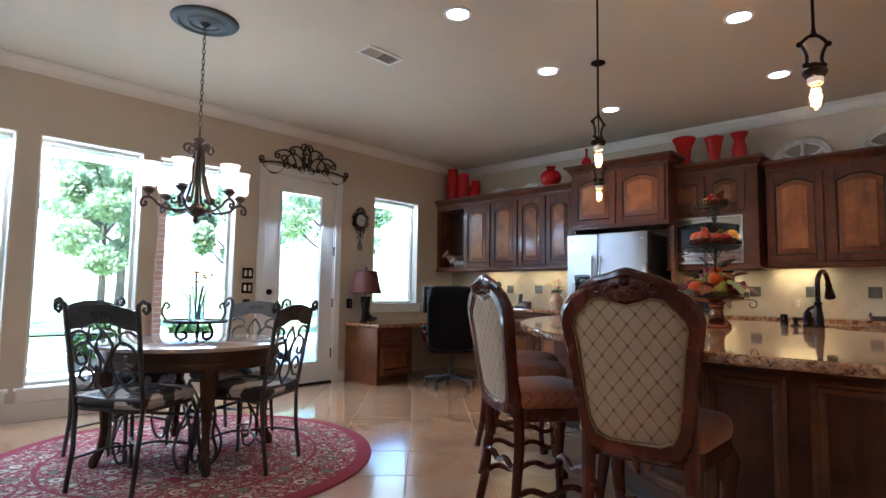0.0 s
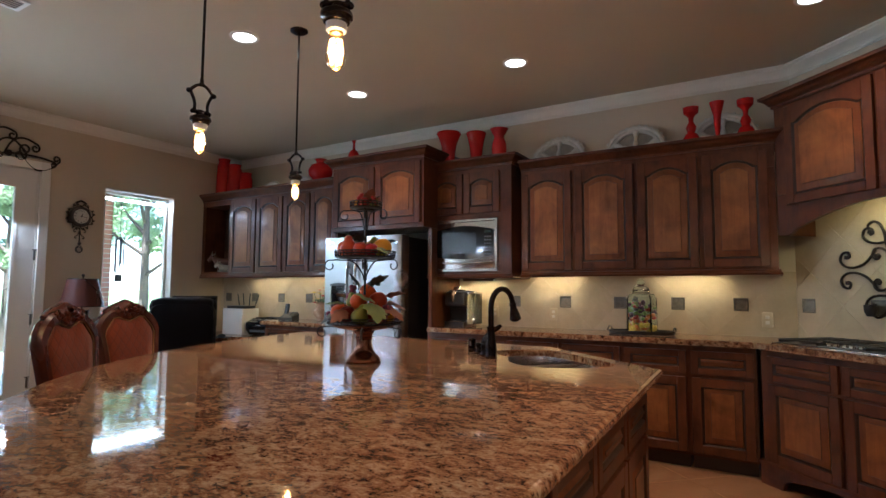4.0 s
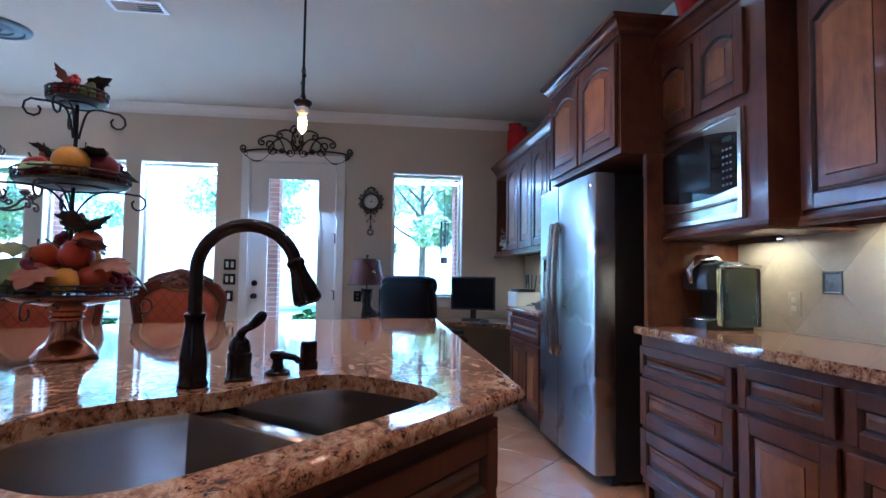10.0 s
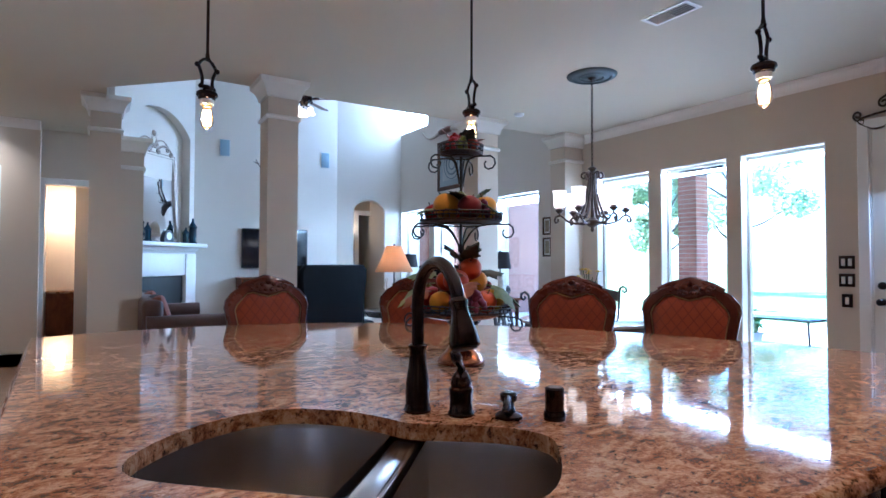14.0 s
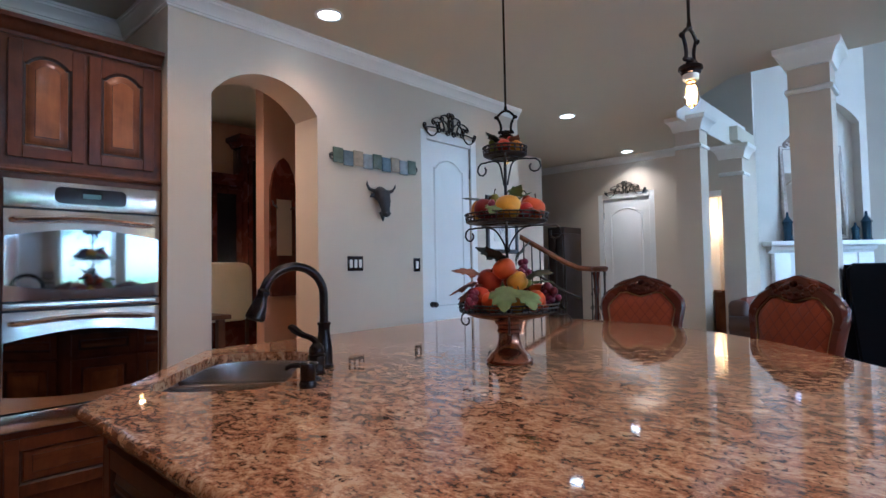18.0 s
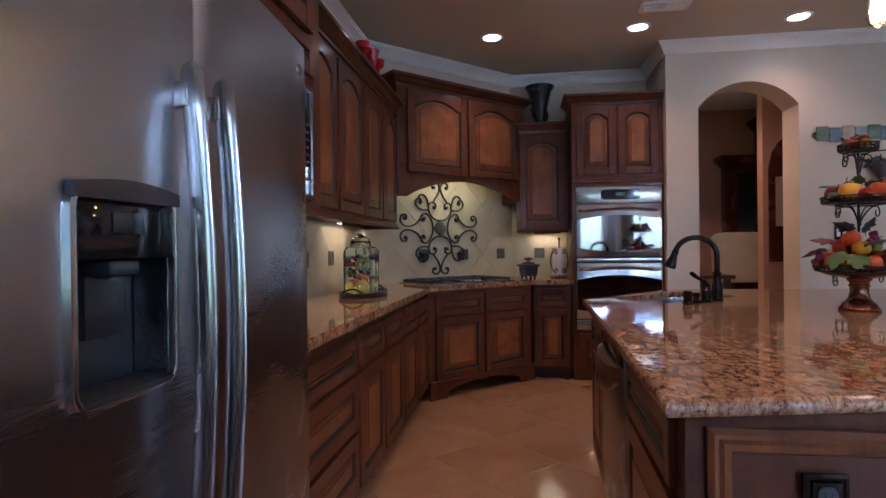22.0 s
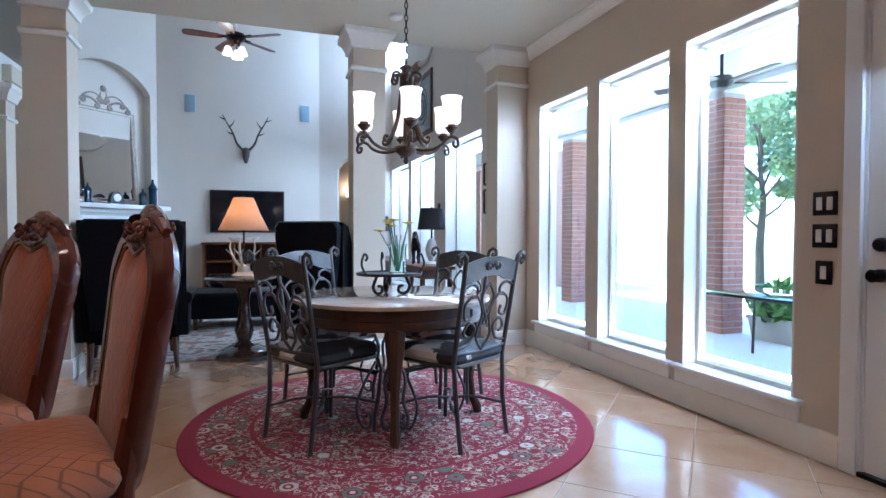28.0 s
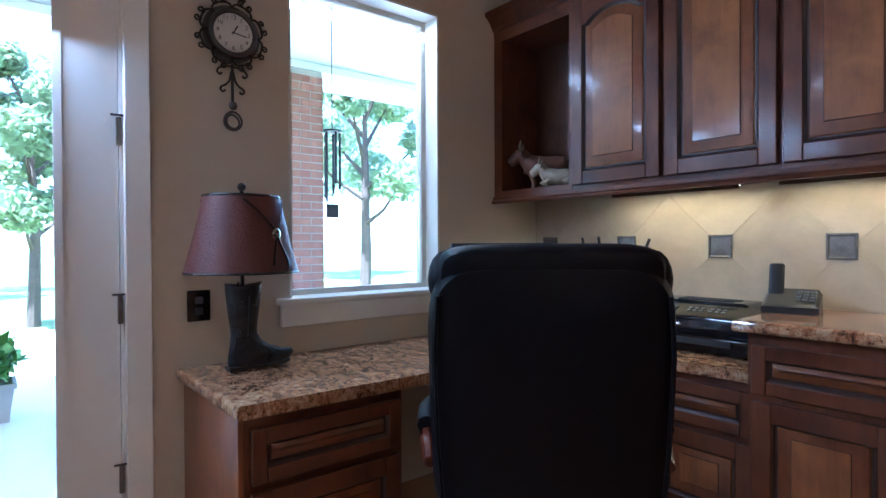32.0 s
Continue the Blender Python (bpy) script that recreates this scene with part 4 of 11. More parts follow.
base_unit(pose(2.80, 6.86, 0, 0, 0, -90), 0.345, "door", "narrow cherry base cabinet with a drawer over a door")
# raised counter left of the fridge and the desk units
base_unit(pose(-2.765, 7.56, 0), 0.86, "pair", "cherry base cabinet with a drawer and two doors", depth=0.54)
base_unit(pose(-3.20, 7.68, 0), 0.43, "door", "low cherry desk pedestal with a drawer and a door", h=0.675, depth=0.41)
base_unit(pose(-3.57, 6.115, 0, 0, 0, 90), 0.56, "door", "low cherry desk pedestal beside the glass door", h=0.675, depth=0.60)
pd = solid("desk_end_panel", box(-4.17, 6.097, 0.0, -3.565, 6.113, 0.675, 0.002), WOOD, "plain cherry end panel of the desk", "panel", "desk")

# granite tops with an eased edge
def slab(name, poly, z1, label, group="granite tops", thick=0.042):
    return solid(name, prism(poly, z1 - thick, z1, 0.012, None, 3), GRANITE, label, "countertop", group, smooth=12)


slab("countertop", [(-0.735, 8.30), (-0.735, 7.69), (1.935, 7.69), (2.745, 6.88), (2.765, 6.49), (3.44, 6.49), (3.44, 7.06), (2.20, 8.30)], 0.922, "polished brown granite countertop along the kitchen wall")
slab("countertop", [(-2.80, 8.08), (-2.80, 7.515), (-1.88, 7.515), (-1.88, 8.08)], 0.922, "polished brown granite top beside the tall fridge panel")
slab("desk_countertop", [(-4.19, 8.08), (-4.19, 6.075), (-3.53, 6.085), (-3.53, 7.20), (-3.26, 7.635), (-2.785, 7.645), (-2.785, 8.08)], 0.72, "low brown granite desk top round the corner")

# ---- island ----
ISL = [(-1.27, 6.69), (0.87, 6.62), (1.63, 5.95), (1.73, 3.88), (1.55, 3.815), (1.25, 3.775), (0.95, 3.775), (0.65, 3.82), (0.35, 3.925), (0.05, 4.10), (-0.22, 4.33),
       (-0.47, 4.60), (-0.68, 4.88), (-0.86, 5.20), (-0.99, 5.52), (-1.09, 5.83), (-1.16, 6.12), (-1.215, 6.40)]
SK = Matrix.Translation((1.02, 5.955, 0)) @ pose(0, 0, 0, 0, 0, 137.5)   # x along the sink edge towards the north, y away from the worker


def rounded(x0, y0, x1, y1, r, n=5, corners=(1, 1, 1, 1)):
    out = []
    for (cx, cy, a0), k in zip(((x1 - r, y0 + r, -90), (x1 - r, y1 - r, 0), (x0 + r, y1 - r, 90), (x0 + r, y0 + r, 180)), corners):
        out += [(cx + r * math.cos(radians(a0 + 90 * i / n)), cy + r * math.sin(radians(a0 + 90 * i / n))) for i in range(n + 1)]
    return out


def sink_outline(grow=0.0):
    """The double-bowl cut-out in the sink's own axes: wide bowl and a narrower one."""
    g = grow
    left = [(-0.318 - g, 0.0), (-0.338 - g, -0.10), (-0.325 - g * .7, -0.225 - g * .7), (-0.26, -0.298 - g), (-0.12, -0.312 - g), (0.0, -0.313 - g), (0.10, -0.313 - g), (0.30, -0.306 - g), (0.395 + g * .7, -0.265 - g * .7), (0.432 + g, -0.17)]
    back = [(0.432 + g, -0.03), (0.410 + g * .8, 0.05 + g * .6), (0.33 + g * .3, 0.088 + g), (0.22, 0.088 + g), (0.12, 0.080 + g), (0.04, 0.115 + g), (-0.05, 0.145 + g), (-0.18, 0.145 + g), (-0.27 - g * .5, 0.09 + g)]
    return [tuple(p[:2]) for p in curve_pts([(*p, 0) for p in (left + back + left[:1])], 3)][:-1]


isl = thing("island_countertop", None, "large polished brown granite island top with a curved seating side", "countertop", "granite tops")
b = bmesh.new()
z0, z1 = 0.886, 0.922
outer = ISL[::-1]
hole = [tuple((SK @ Vector((x, y, 0)))[:2]) for x, y in sink_outline()]


def ringv(poly, z, inset=0.0):
    if not inset:
        return [b.verts.new((x, y, z)) for x, y in poly]
    n = len(poly)
    out = []
    for i in range(n):
        p, q, r = Vector(poly[i - 1]), Vector(poly[i]), Vector(poly[(i + 1) % n])
        a, c2 = (q - p).normalized(), (r - q).normalized()
        na, nc = Vector((-a.y, a.x)), Vector((-c2.y, c2.x))
        o = (na + nc) / (1 + na.dot(nc))
        out.append(b.verts.new((q.x + o.x * inset, q.y + o.y * inset, z)))
    return out


edge = [(z0, 0.012), (z0 + 0.006, 0.003), (z0 + 0.014, 0.0), (z1 - 0.014, 0.0), (z1 - 0.005, 0.004), (z1, 0.014)]
area = sum(p[0] * q[1] - q[0] * p[1] for p, q in zip(outer, outer[1:] + outer[:1]))
sg = 1 if area > 0 else -1
rings = [ringv(outer, z, sg * i) if i else ringv(outer, z) for z, i in edge]
for p, q in zip(rings, rings[1:]):
    for i in range(len(p)):
        j = (i + 1) % len(p)
        b.faces.new((p[i], p[j], q[j], q[i]))
n_edge = len(b.faces)
hr_top, hr_mid, hr_low = ringv(hole, z1), ringv(hole, z1 - 0.004), ringv(hole, z0)
for p, q in ((hr_top, hr_mid), (hr_mid, hr_low)):
    for i in range(len(p)):
        j = (i + 1) % len(p)
        b.faces.new((p[i], p[j], q[j], q[i]))
for outer_ring, inner_ring in ((rings[-1], hr_top), (rings[0], hr_low)):
    es = []
    for ring in (outer_ring, inner_ring):
        for i in range(len(ring)):
            e = b.edges.get((ring[i], ring[(i + 1) % len(ring)]))
            es.append(e)
    bmesh.ops.triangle_fill(b, use_beauty=True, use_dissolve=False, edges=es)
b.faces.ensure_lookup_table()
eb = b.copy()
eb.faces.ensure_lookup_table()
bmesh.ops.delete(b, geom=b.faces[:n_edge], context="FACES")
bmesh.ops.delete(eb, geom=eb.faces[n_edge:], context="FACES")
part("granite_slab", b, GRANITE, isl, smooth=14)
part("rounded_edge", eb, GRANITE, isl, "rounded granite edge with pale and dark chips", smooth=40)

# island body: a wedge of cabinets set back under the top
ib = thing("island_cabinet", None, "cherry island cabinet with raised panels, drawers and doors", "cabinet", "base cabinets")
BODY = [(-1.15, 6.62), (0.84, 6.555), (1.55, 5.92), (1.60, 4.55), (0.95, 4.50), (0.55, 4.55), (0.20, 4.75), (-0.15, 5.10), (-0.42, 5.45), (-0.55, 5.70), (-0.62, 6.02), (-1.13, 6.03)]
b = prism(BODY[::-1], 0.09, 0.885)
bmesh.ops.delete(b, geom=[f for f in b.faces if all(v.co.z > 0.8 for v in f.verts)], context="FACES_ONLY")
part("body", b, WOOD_SHADE, ib)
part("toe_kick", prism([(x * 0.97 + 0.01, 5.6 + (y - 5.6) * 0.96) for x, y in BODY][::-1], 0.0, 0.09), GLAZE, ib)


def panel_frame(parent, m, w, h):
    """A panel framed by a raised picture-frame moulding."""
    prof = [(0, 0), (0.0, -0.012), (0.012, -0.020), (0.022, -0.016), (0.030, -0.024), (0.045, -0.018), (0.052, -0.006), (0.055, 0)]
    b = loops([[(0 + u, y, 0 + u), (w - u, y, 0 + u), (w - u, y, h - u), (0 + u, y, h - u)] for u, y in prof], False)
    part("panel_moulding", b, WOOD, parent, m=m)


WEST = Matrix.Translation((-1.152, 6.60, 0)) @ pose(0, 0, 0, 0, 0, -90)   # west end: x runs south
panel_frame(ib, WEST @ pose(0.022, 0, 0.14), 0.465, 0.70)
NORTH = Matrix.Translation((0.80, 6.558, 0)) @ pose(0, 0, 0, 0, 0, 178.2)
cab_door(ib, 0.02, 0.67, 0.50, 0.165, m=NORTH, name="drawer")
cab_door(ib, 0.02, 0.11, 0.50, 0.54, m=NORTH)
cab_door(ib, 1.26, 0.67, 0.62, 0.165, m=NORTH, name="drawer")
cab_door(ib, 1.26, 0.11, 0.62, 0.54, m=NORTH)
SINKF = Matrix.Translation((1.545, 5.927, 0)) @ pose(0, 0, 0, 0, 0, 138.2)
cab_door(ib, 0.03, 0.67, 0.89, 0.165, m=SINKF, name="false_drawer")
for x0 in (0.03, 0.48):
    cab_door(ib, x0, 0.11, 0.44, 0.54, m=SINKF)
EAST = Matrix.Translation((1.602, 4.55, 0)) @ pose(0, 0, 0, 0, 0, 92.1)
for x0 in (0.03, 0.47, 0.91):
    cab_door(ib, x0, 0.67, 0.42, 0.165, m=EAST, name="drawer")
    cab_door(ib, x0, 0.11, 0.42, 0.54, m=EAST)
SOUTH = Matrix.Translation((0.95, 4.498, 0)) @ pose(0, 0, 0, 0, 0, 4.4)
panel_frame(ib, SOUTH @ pose(0.05, 0, 0.16), 0.55, 0.62)
for i, ((xa, ya), (xb, yb)) in enumerate(zip(BODY[4:9], BODY[5:10])):
    w = math.hypot(xa - xb, ya - yb)
    panel_frame(ib, Matrix.Translation((xb, yb, 0)) @ pose(0, 0, 0.16, 0, 0, math.degrees(math.atan2(ya - yb, xa - xb))) @ pose(0.03, -0.003, 0), w - 0.06, 0.62)
bolt = thing("outlet_plate", WEST @ pose(0.212, -0.001, 0.615), "dark bronze double outlet plate on the island", "outlet")
part("plate", loops([[(u, y, u), (0.090 - u, y, u), (0.090 - u, y, 0.135 - u), (u, y, 0.135 - u)] for u, y in ((0, 0), (0, -0.006), (0.008, -0.008), (0.010, -0.005), (0.014, -0.005), (0.017, -0.011), (0.022, -0.012))]), BRONZE, bolt)
for z in (0.024, 0.074):
    sk_ = part("socket", prism(rounded(0.026, z, 0.064, z + 0.036, 0.014), 0, 0.004), material("dark_socket_face", (0.05, 0.045, 0.045), 0.35), bolt, m=Matrix(((1, 0, 0, 0), (0, 0, -1, -0.0122), (0, 1, 0, 0), (0, 0, 0, 1))))
    for x in (0.037, 0.050):
        part("slot", box(x, z + 0.014, 0.0041, x + 0.003, z + 0.026, 0.0046), RUBBER, sk_)
# dishwasher on the north side
dw = thing("dishwasher", NORTH @ pose(0.56, 0, 0), "stainless dishwasher with a bowed handle", "dishwasher")
part("door_panel", box(0, -0.025, 0.11, 0.66, -0.001, 0.865, 0.006), STEEL, dw)
part("control_strip", box(0.0, -0.029, 0.80, 0.66, -0.024, 0.862, 0.004), BLACK_GLASS, dw)
part("handle", loops([[(0.05 + 0.56 * i / 16, -0.026 - dy * math.sin(math.pi * i / 16) ** 0.6, zz - 0.085 * kk * math.sin(math.pi * i / 16) ** 0.7) for i in range(17)] for dy, zz, kk in ((0.010, 0.795, 0.0), (0.050, 0.790, 0.1), (0.058, 0.775, 0.5), (0.052, 0.745, 1.0), (0.044, 0.742, 1.0), (0.046, 0.772, 0.5), (0.004, 0.785, 0.0))], False), STEEL_H, dw, "broad bowed steel handle")

# undermount sink with two bowls
sk = thing("kitchen_sink", SK, "stainless undermount sink with two bowls", "sink")


def bowl(poly, depth, top=z0 - 0.001):
    rings = []
    cx = sum(p[0] for p in poly) / len(poly)
    cy = sum(p[1] for p in poly) / len(poly)
    for k, z in ((1.0, 0), (0.985, -0.02), (0.965, -depth * 0.8), (0.92, -depth * 0.95), (0.80, -depth), (0.12, -depth - 0.006)):
        rings.append([(cx + (x - cx) * k, cy + (y - cy) * k, top + z) for x, y in poly])
    return loops(rings)


so = sink_outline(0.012)
big = [p for p in so if p[0] < 0.085]
small = [p for p in so if p[0] > 0.125]
part("large_bowl", bowl(big, 0.20), SINK_STEEL, sk)
part("small_bowl", bowl(small, 0.17), SINK_STEEL, sk)
part("divider", box(0.072, -0.320, z0 - 0.06, 0.138, 0.105, z0 - 0.008, 0.012, None, 3), SINK_STEEL, sk)
for x, y, d in ((-0.12, -0.08, 0.205), (0.27, -0.11, 0.175)):
    part("drain", lathe([(0, 0.004), (0.03, 0.004), (0.042, 0.008), (0.045, 0.0)], 18, (x, y, z0 - d)), CHROME, sk)

# pull-down faucet, lever, cover and air gap in dark bronze
fa = thing("kitchen_faucet", pose(0.818, 5.898, 0.922), "oil-rubbed bronze gooseneck kitchen faucet with a pull-down spray", "faucet")
part("base", lathe([(0, 0), (0.031, 0), (0.033, 0.006), (0.030, 0.012), (0.028, 0.02), (0.029, 0.045), (0.027, 0.075), (0.022, 0.105), (0.0195, 0.13), (0.020, 0.146), (0.023, 0.150), (0.023, 0.156), (0.016, 0.160), (0.0, 0.160)], 24), BRONZE, fa)
d = Vector((0.12, 1.0, 0)).normalized()
arc = [(0, 0, 0.155), (0, 0, 0.20), (0, 0, 0.245)] + [tuple(d * (0.108 - 0.108 * math.cos(math.pi * 0.93 * i / 16)) + Vector((0, 0, 0.25 + 0.100 * math.sin(math.pi * 0.93 * i / 16)))) for i in range(17)]
part("gooseneck", tube(arc, 0.0148, 14), BRONZE, fa)
tip, run = Vector(arc[-1]), (Vector(arc[-1]) - Vector(arc[-2])).normalized()
sh_ = part("spray_head", tube([tuple(tip + run * k) for k in (-0.006, 0.0, 0.006, 0.012, 0.03, 0.055, 0.082, 0.090, 0.094)], [0.016, 0.020, 0.020, 0.017, 0.0195, 0.026, 0.031, 0.031, 0.027], 18), BRONZE, fa)
part("spray_face", tube([tuple(tip + run * k) for k in (0.0942, 0.097)], [0.024, 0.022], 18), RUBBER, sh_)
lv = thing("faucet_lever", pose(0.748, 5.978, 0.922), "oil-rubbed bronze faucet lever on its base", "faucet")
part("base", lathe([(0, 0), (0.030, 0), (0.031, 0.006), (0.027, 0.012), (0.0265, 0.035), (0.0285, 0.055), (0.028, 0.062), (0.024, 0.066), (0.025, 0.072), (0.022, 0.088), (0.013, 0.100), (0, 0.104)], 22), BRONZE, lv)
part("lever", tube([(q * 0.676, q * 0.737, z) for q, z in curve_pts([(0.0, 0.090), (0.004, 0.106), (0.020, 0.118), (0.045, 0.128), (0.066, 0.142), (0.080, 0.152), (0.090, 0.150)], 3)], [0.012, 0.012, 0.011, 0.0105, 0.010, 0.0095, 0.009, 0.009, 0.0095, 0.010, 0.011, 0.012, 0.0125, 0.0125, 0.012, 0.011, 0.009, 0.007, 0.004], 12), BRONZE, lv)
sp = thing("soap_pump", pose(0.668, 6.052, 0.922), "short oil-rubbed bronze soap pump with a level spout", "soap pump")
part("base", lathe([(0, 0), (0.031, 0), (0.031, 0.006), (0.026, 0.010), (0.016, 0.014), (0.013, 0.024), (0.013, 0.034), (0.019, 0.040), (0.020, 0.052), (0.014, 0.058), (0, 0.059)], 22), BRONZE, sp)
part("spout", tube([(q * 0.676, q * 0.737, z) for q, z in ((0.0, 0.046), (0.03, 0.047), (0.060, 0.046), (0.072, 0.042), (0.076, 0.034))], [0.010, 0.0085, 0.008, 0.008, 0.007], 10), BRONZE, sp)
ag = thing("air_gap", pose(0.590, 6.118, 0.922), "small dark bronze air gap cap", "air gap")
part("cap", lathe([(0, 0.073), (0.017, 0.073), (0.0215, 0.069), (0.0215, 0.022), (0.020, 0.020)], 22), BRONZE, ag)
part("vent_slot", box(-0.004, -0.0222, 0.034, 0.004, -0.0205, 0.058, 0.001), RUBBER, ag)
part("base", lathe([(0.024, 0.0), (0.025, 0.012), (0.0225, 0.020), (0, 0.020)], 22), BRONZE, ag)

# ---- appliances ----
fr = thing("refrigerator", pose(-1.852, 7.61, 0), "stainless side-by-side refrigerator with an ice dispenser", "refrigerator")
part("case", box(0.004, 0.075, 0.02, 0.907, 0.655, 1.775), BLACK, fr)
b = wall_mesh("x", -0.07, 0.07, -0.026, 0.347, 0.06, 1.79, [(0.075, 0.267, 1.026, 1.314)])
part("freezer_door", b, STEEL, fr)
part("fridge_door", prism([(0.355, 0.07), (0.355, -0.064), (0.361, -0.070)] + [(0.40 + 0.506 * i / 10, -0.050 - 0.020 * (1 - (i / 10) ** 2)) for i in range(11)] + [(0.912, -0.046), (0.915, -0.038), (0.915, 0.07)], 0.06, 1.79, 0.003), STEEL, fr)
part("kick_grille", box(0.01, 0.05, 0.0, 0.905, 0.10, 0.055), BLACK, fr)
ds = part("dispenser", box(0.093, 0.062, 0.923, 0.327, 0.069, 1.332), BLACK, fr, m=pose(0.003, -0.07, 0.405) @ Matrix.Diagonal((0.8, 1, 0.68, 1)))
part("control_panel", box(0.09, -0.006, 1.20, 0.33, 0.03, 1.335, 0.006), BLACK_GLASS, ds)
part("display", box(0.17, -0.0085, 1.255, 0.25, -0.0062, 1.30, 0.001), material("dispenser_display", (0.02, 0.03, 0.035), 0.2), ds)
part("drip_tray", box(0.083, -0.012, 0.905, 0.337, 0.06, 0.925, 0.004), BLACK, ds)


def rim_ring(u, y):
    """A rounded rectangle round the dispenser, grown by u."""
    pts = []
    for cx, cz, a0 in ((0.307, 0.948, -90), (0.307, 1.303, 0), (0.113, 1.303, 90), (0.113, 0.948, 180)):
        for k in range(5):
            a = math.radians(a0 + 22.5 * k)
            pts.append((cx + (0.030 + u) * math.cos(a), y, cz + (0.035 + u) * math.sin(a)))
    return pts


part("dispenser_rim", loops([rim_ring(u, y) for u, y in ((-0.006, 0.0), (-0.004, -0.010), (0.004, -0.013), (0.010, -0.011), (0.014, 0.0))], False), STEEL_H, ds)
brow = [(0.075 + 0.270 * i / 12, 1.345 + 0.022 * math.sin(math.pi * (0.08 + 0.84 * i / 12))) for i in range(13)]
part("dispenser_brow", upright([(0.345, 1.322)] + brow[::-1] + [(0.075, 1.322)], -0.016, -0.001, "x"), material("dispenser_plastic", (0.035, 0.034, 0.036), 0.45, vary=0.2), ds)
part("spout", box(0.17, -0.002, 1.165, 0.25, 0.05, 1.199, 0.008), BLACK, ds)
part("paddle", box(0.16, 0.03, 1.03, 0.26, 0.06, 1.17, 0.008), BLACK, ds)
for x in (0.300, 0.400):
    h = part("handle", tube([(x, -0.088, 0.665)] + [(x, -0.096 - 0.022 * math.sin(math.pi * i / 14), 0.68 + 0.85 * i / 14) for i in range(15)] + [(x, -0.088, 1.545)], [0.012] + [0.021] * 15 + [0.012], 10, None, False, 0.5), STEEL_H, fr)
    for z in (0.715, 1.495):
        part("handle_mount", box(x - 0.012, -0.094, z - 0.022, x + 0.012, -0.069, z + 0.022, 0.004), STEEL_H, h)
part("badge", lathe([(0, 0.003), (0.014, 0.003), (0.016, 0.0)], 18, (0, 0, 0)), CHROME, fr, m=pose(0.855, -0.0555, 1.715, 90))

mw = thing("microwave_oven", pose(-0.808, 7.885, 1.442), "built-in stainless microwave with a black glass door", "microwave")
part("case", box(0.0, -0.012, 0.0, 0.715, 0.30, 0.490, 0.004), STEEL_H, mw)
part("trim", loops([[(u, y, u), (0.715 - u, y, u), (0.715 - u, y, 0.490 - u), (u, y, 0.490 - u)] for u, y in ((0.0, -0.012), (0.002, -0.022), (0.022, -0.024), (0.026, -0.014))], False), STEEL_H, mw)
win = [(0.035, 0.145), (0.60, 0.145)] + [(0.60, 0.145)] + [(0.60, 0.40)] + [(0.60 - 0.565 * i / 14, 0.40 + 0.045 * math.sin(math.pi * i / 14)) for i in range(1, 14)] + [(0.035, 0.40)]
low = [(0.035 + 0.645 * i / 16, 0.145 - 0.03 * math.sin(math.pi * i / 16)) for i in range(17)]
up = [(0.68 - 0.645 * i / 16, 0.385 + 0.045 * math.sin(math.pi * i / 16)) for i in range(17)]
part("door_glass", upright(low + up, -0.020, -0.012, "x"), BLACK_GLASS, mw)
part("window", upright([(0.11, 0.17), (0.50, 0.17), (0.50, 0.37), (0.11, 0.37)], -0.0215, -0.0202, "x"), material("dark_mesh_glass", (0.012, 0.013, 0.015), 0.12, vary=0.2, fine=400), mw)
KEYPRINT = material("dim_print", (0.13, 0.135, 0.145), 0.6)
for r in range(6):
    for q in range(3):
        part("key", box(0.585 + 0.026 * q, -0.0216, 0.155 + 0.032 * r, 0.600 + 0.026 * q, -0.0203, 0.165 + 0.032 * r), KEYPRINT, mw)
part("display", box(0.585, -0.0216, 0.355, 0.655, -0.0203, 0.378), material("dim_display", (0.03, 0.05, 0.04), 0.2), mw)
part("handle", tube([(0.06 + 0.60 * i / 12, -0.028 - 0.012 * math.sin(math.pi * i / 12), 0.085 - 0.012 * math.sin(math.pi * i / 12)) for i in range(13)], 0.007, 8), CHROME, mw)

ov = thing("double_oven", pose(2.775, 6.47, 0.47, 0, 0, -90), "built-in stainless double wall oven with black glass doors", "oven")
part("case", box(0.0, -0.004, 0.0, 0.755, 0.55, 1.295), BLACK, ov)


def oven_door(z0_, z1_):
    d = part("oven_door", box(0.0, -0.028, z0_, 0.755, -0.005, z1_, 0.005), STEEL_H, ov)
    h = z1_ - z0_
    lo = [(0.008 + 0.739 * i / 16, z0_ + 0.085 - 0.035 * math.sin(math.pi * i / 16)) for i in range(17)]
    hi = [(0.747 - 0.739 * i / 16, z0_ + h * 0.70 + 0.045 * math.sin(math.pi * i / 16)) for i in range(17)]
    part("glass", upright(lo + hi, -0.033, -0.0282, "x"), OVEN_GLASS, d)
    part("handle", tube([(0.03, -0.030, z1_ - 0.06), (0.05, -0.050, z1_ - 0.055)] + [(0.07 + 0.615 * i / 12, -0.058 - 0.008 * math.sin(math.pi * i / 12), z1_ - 0.055 + 0.018 * math.sin(math.pi * i / 12)) for i in range(13)] + [(0.705, -0.050, z1_ - 0.055), (0.725, -0.030, z1_ - 0.06)], 0.0125, 8), CHROME, d)


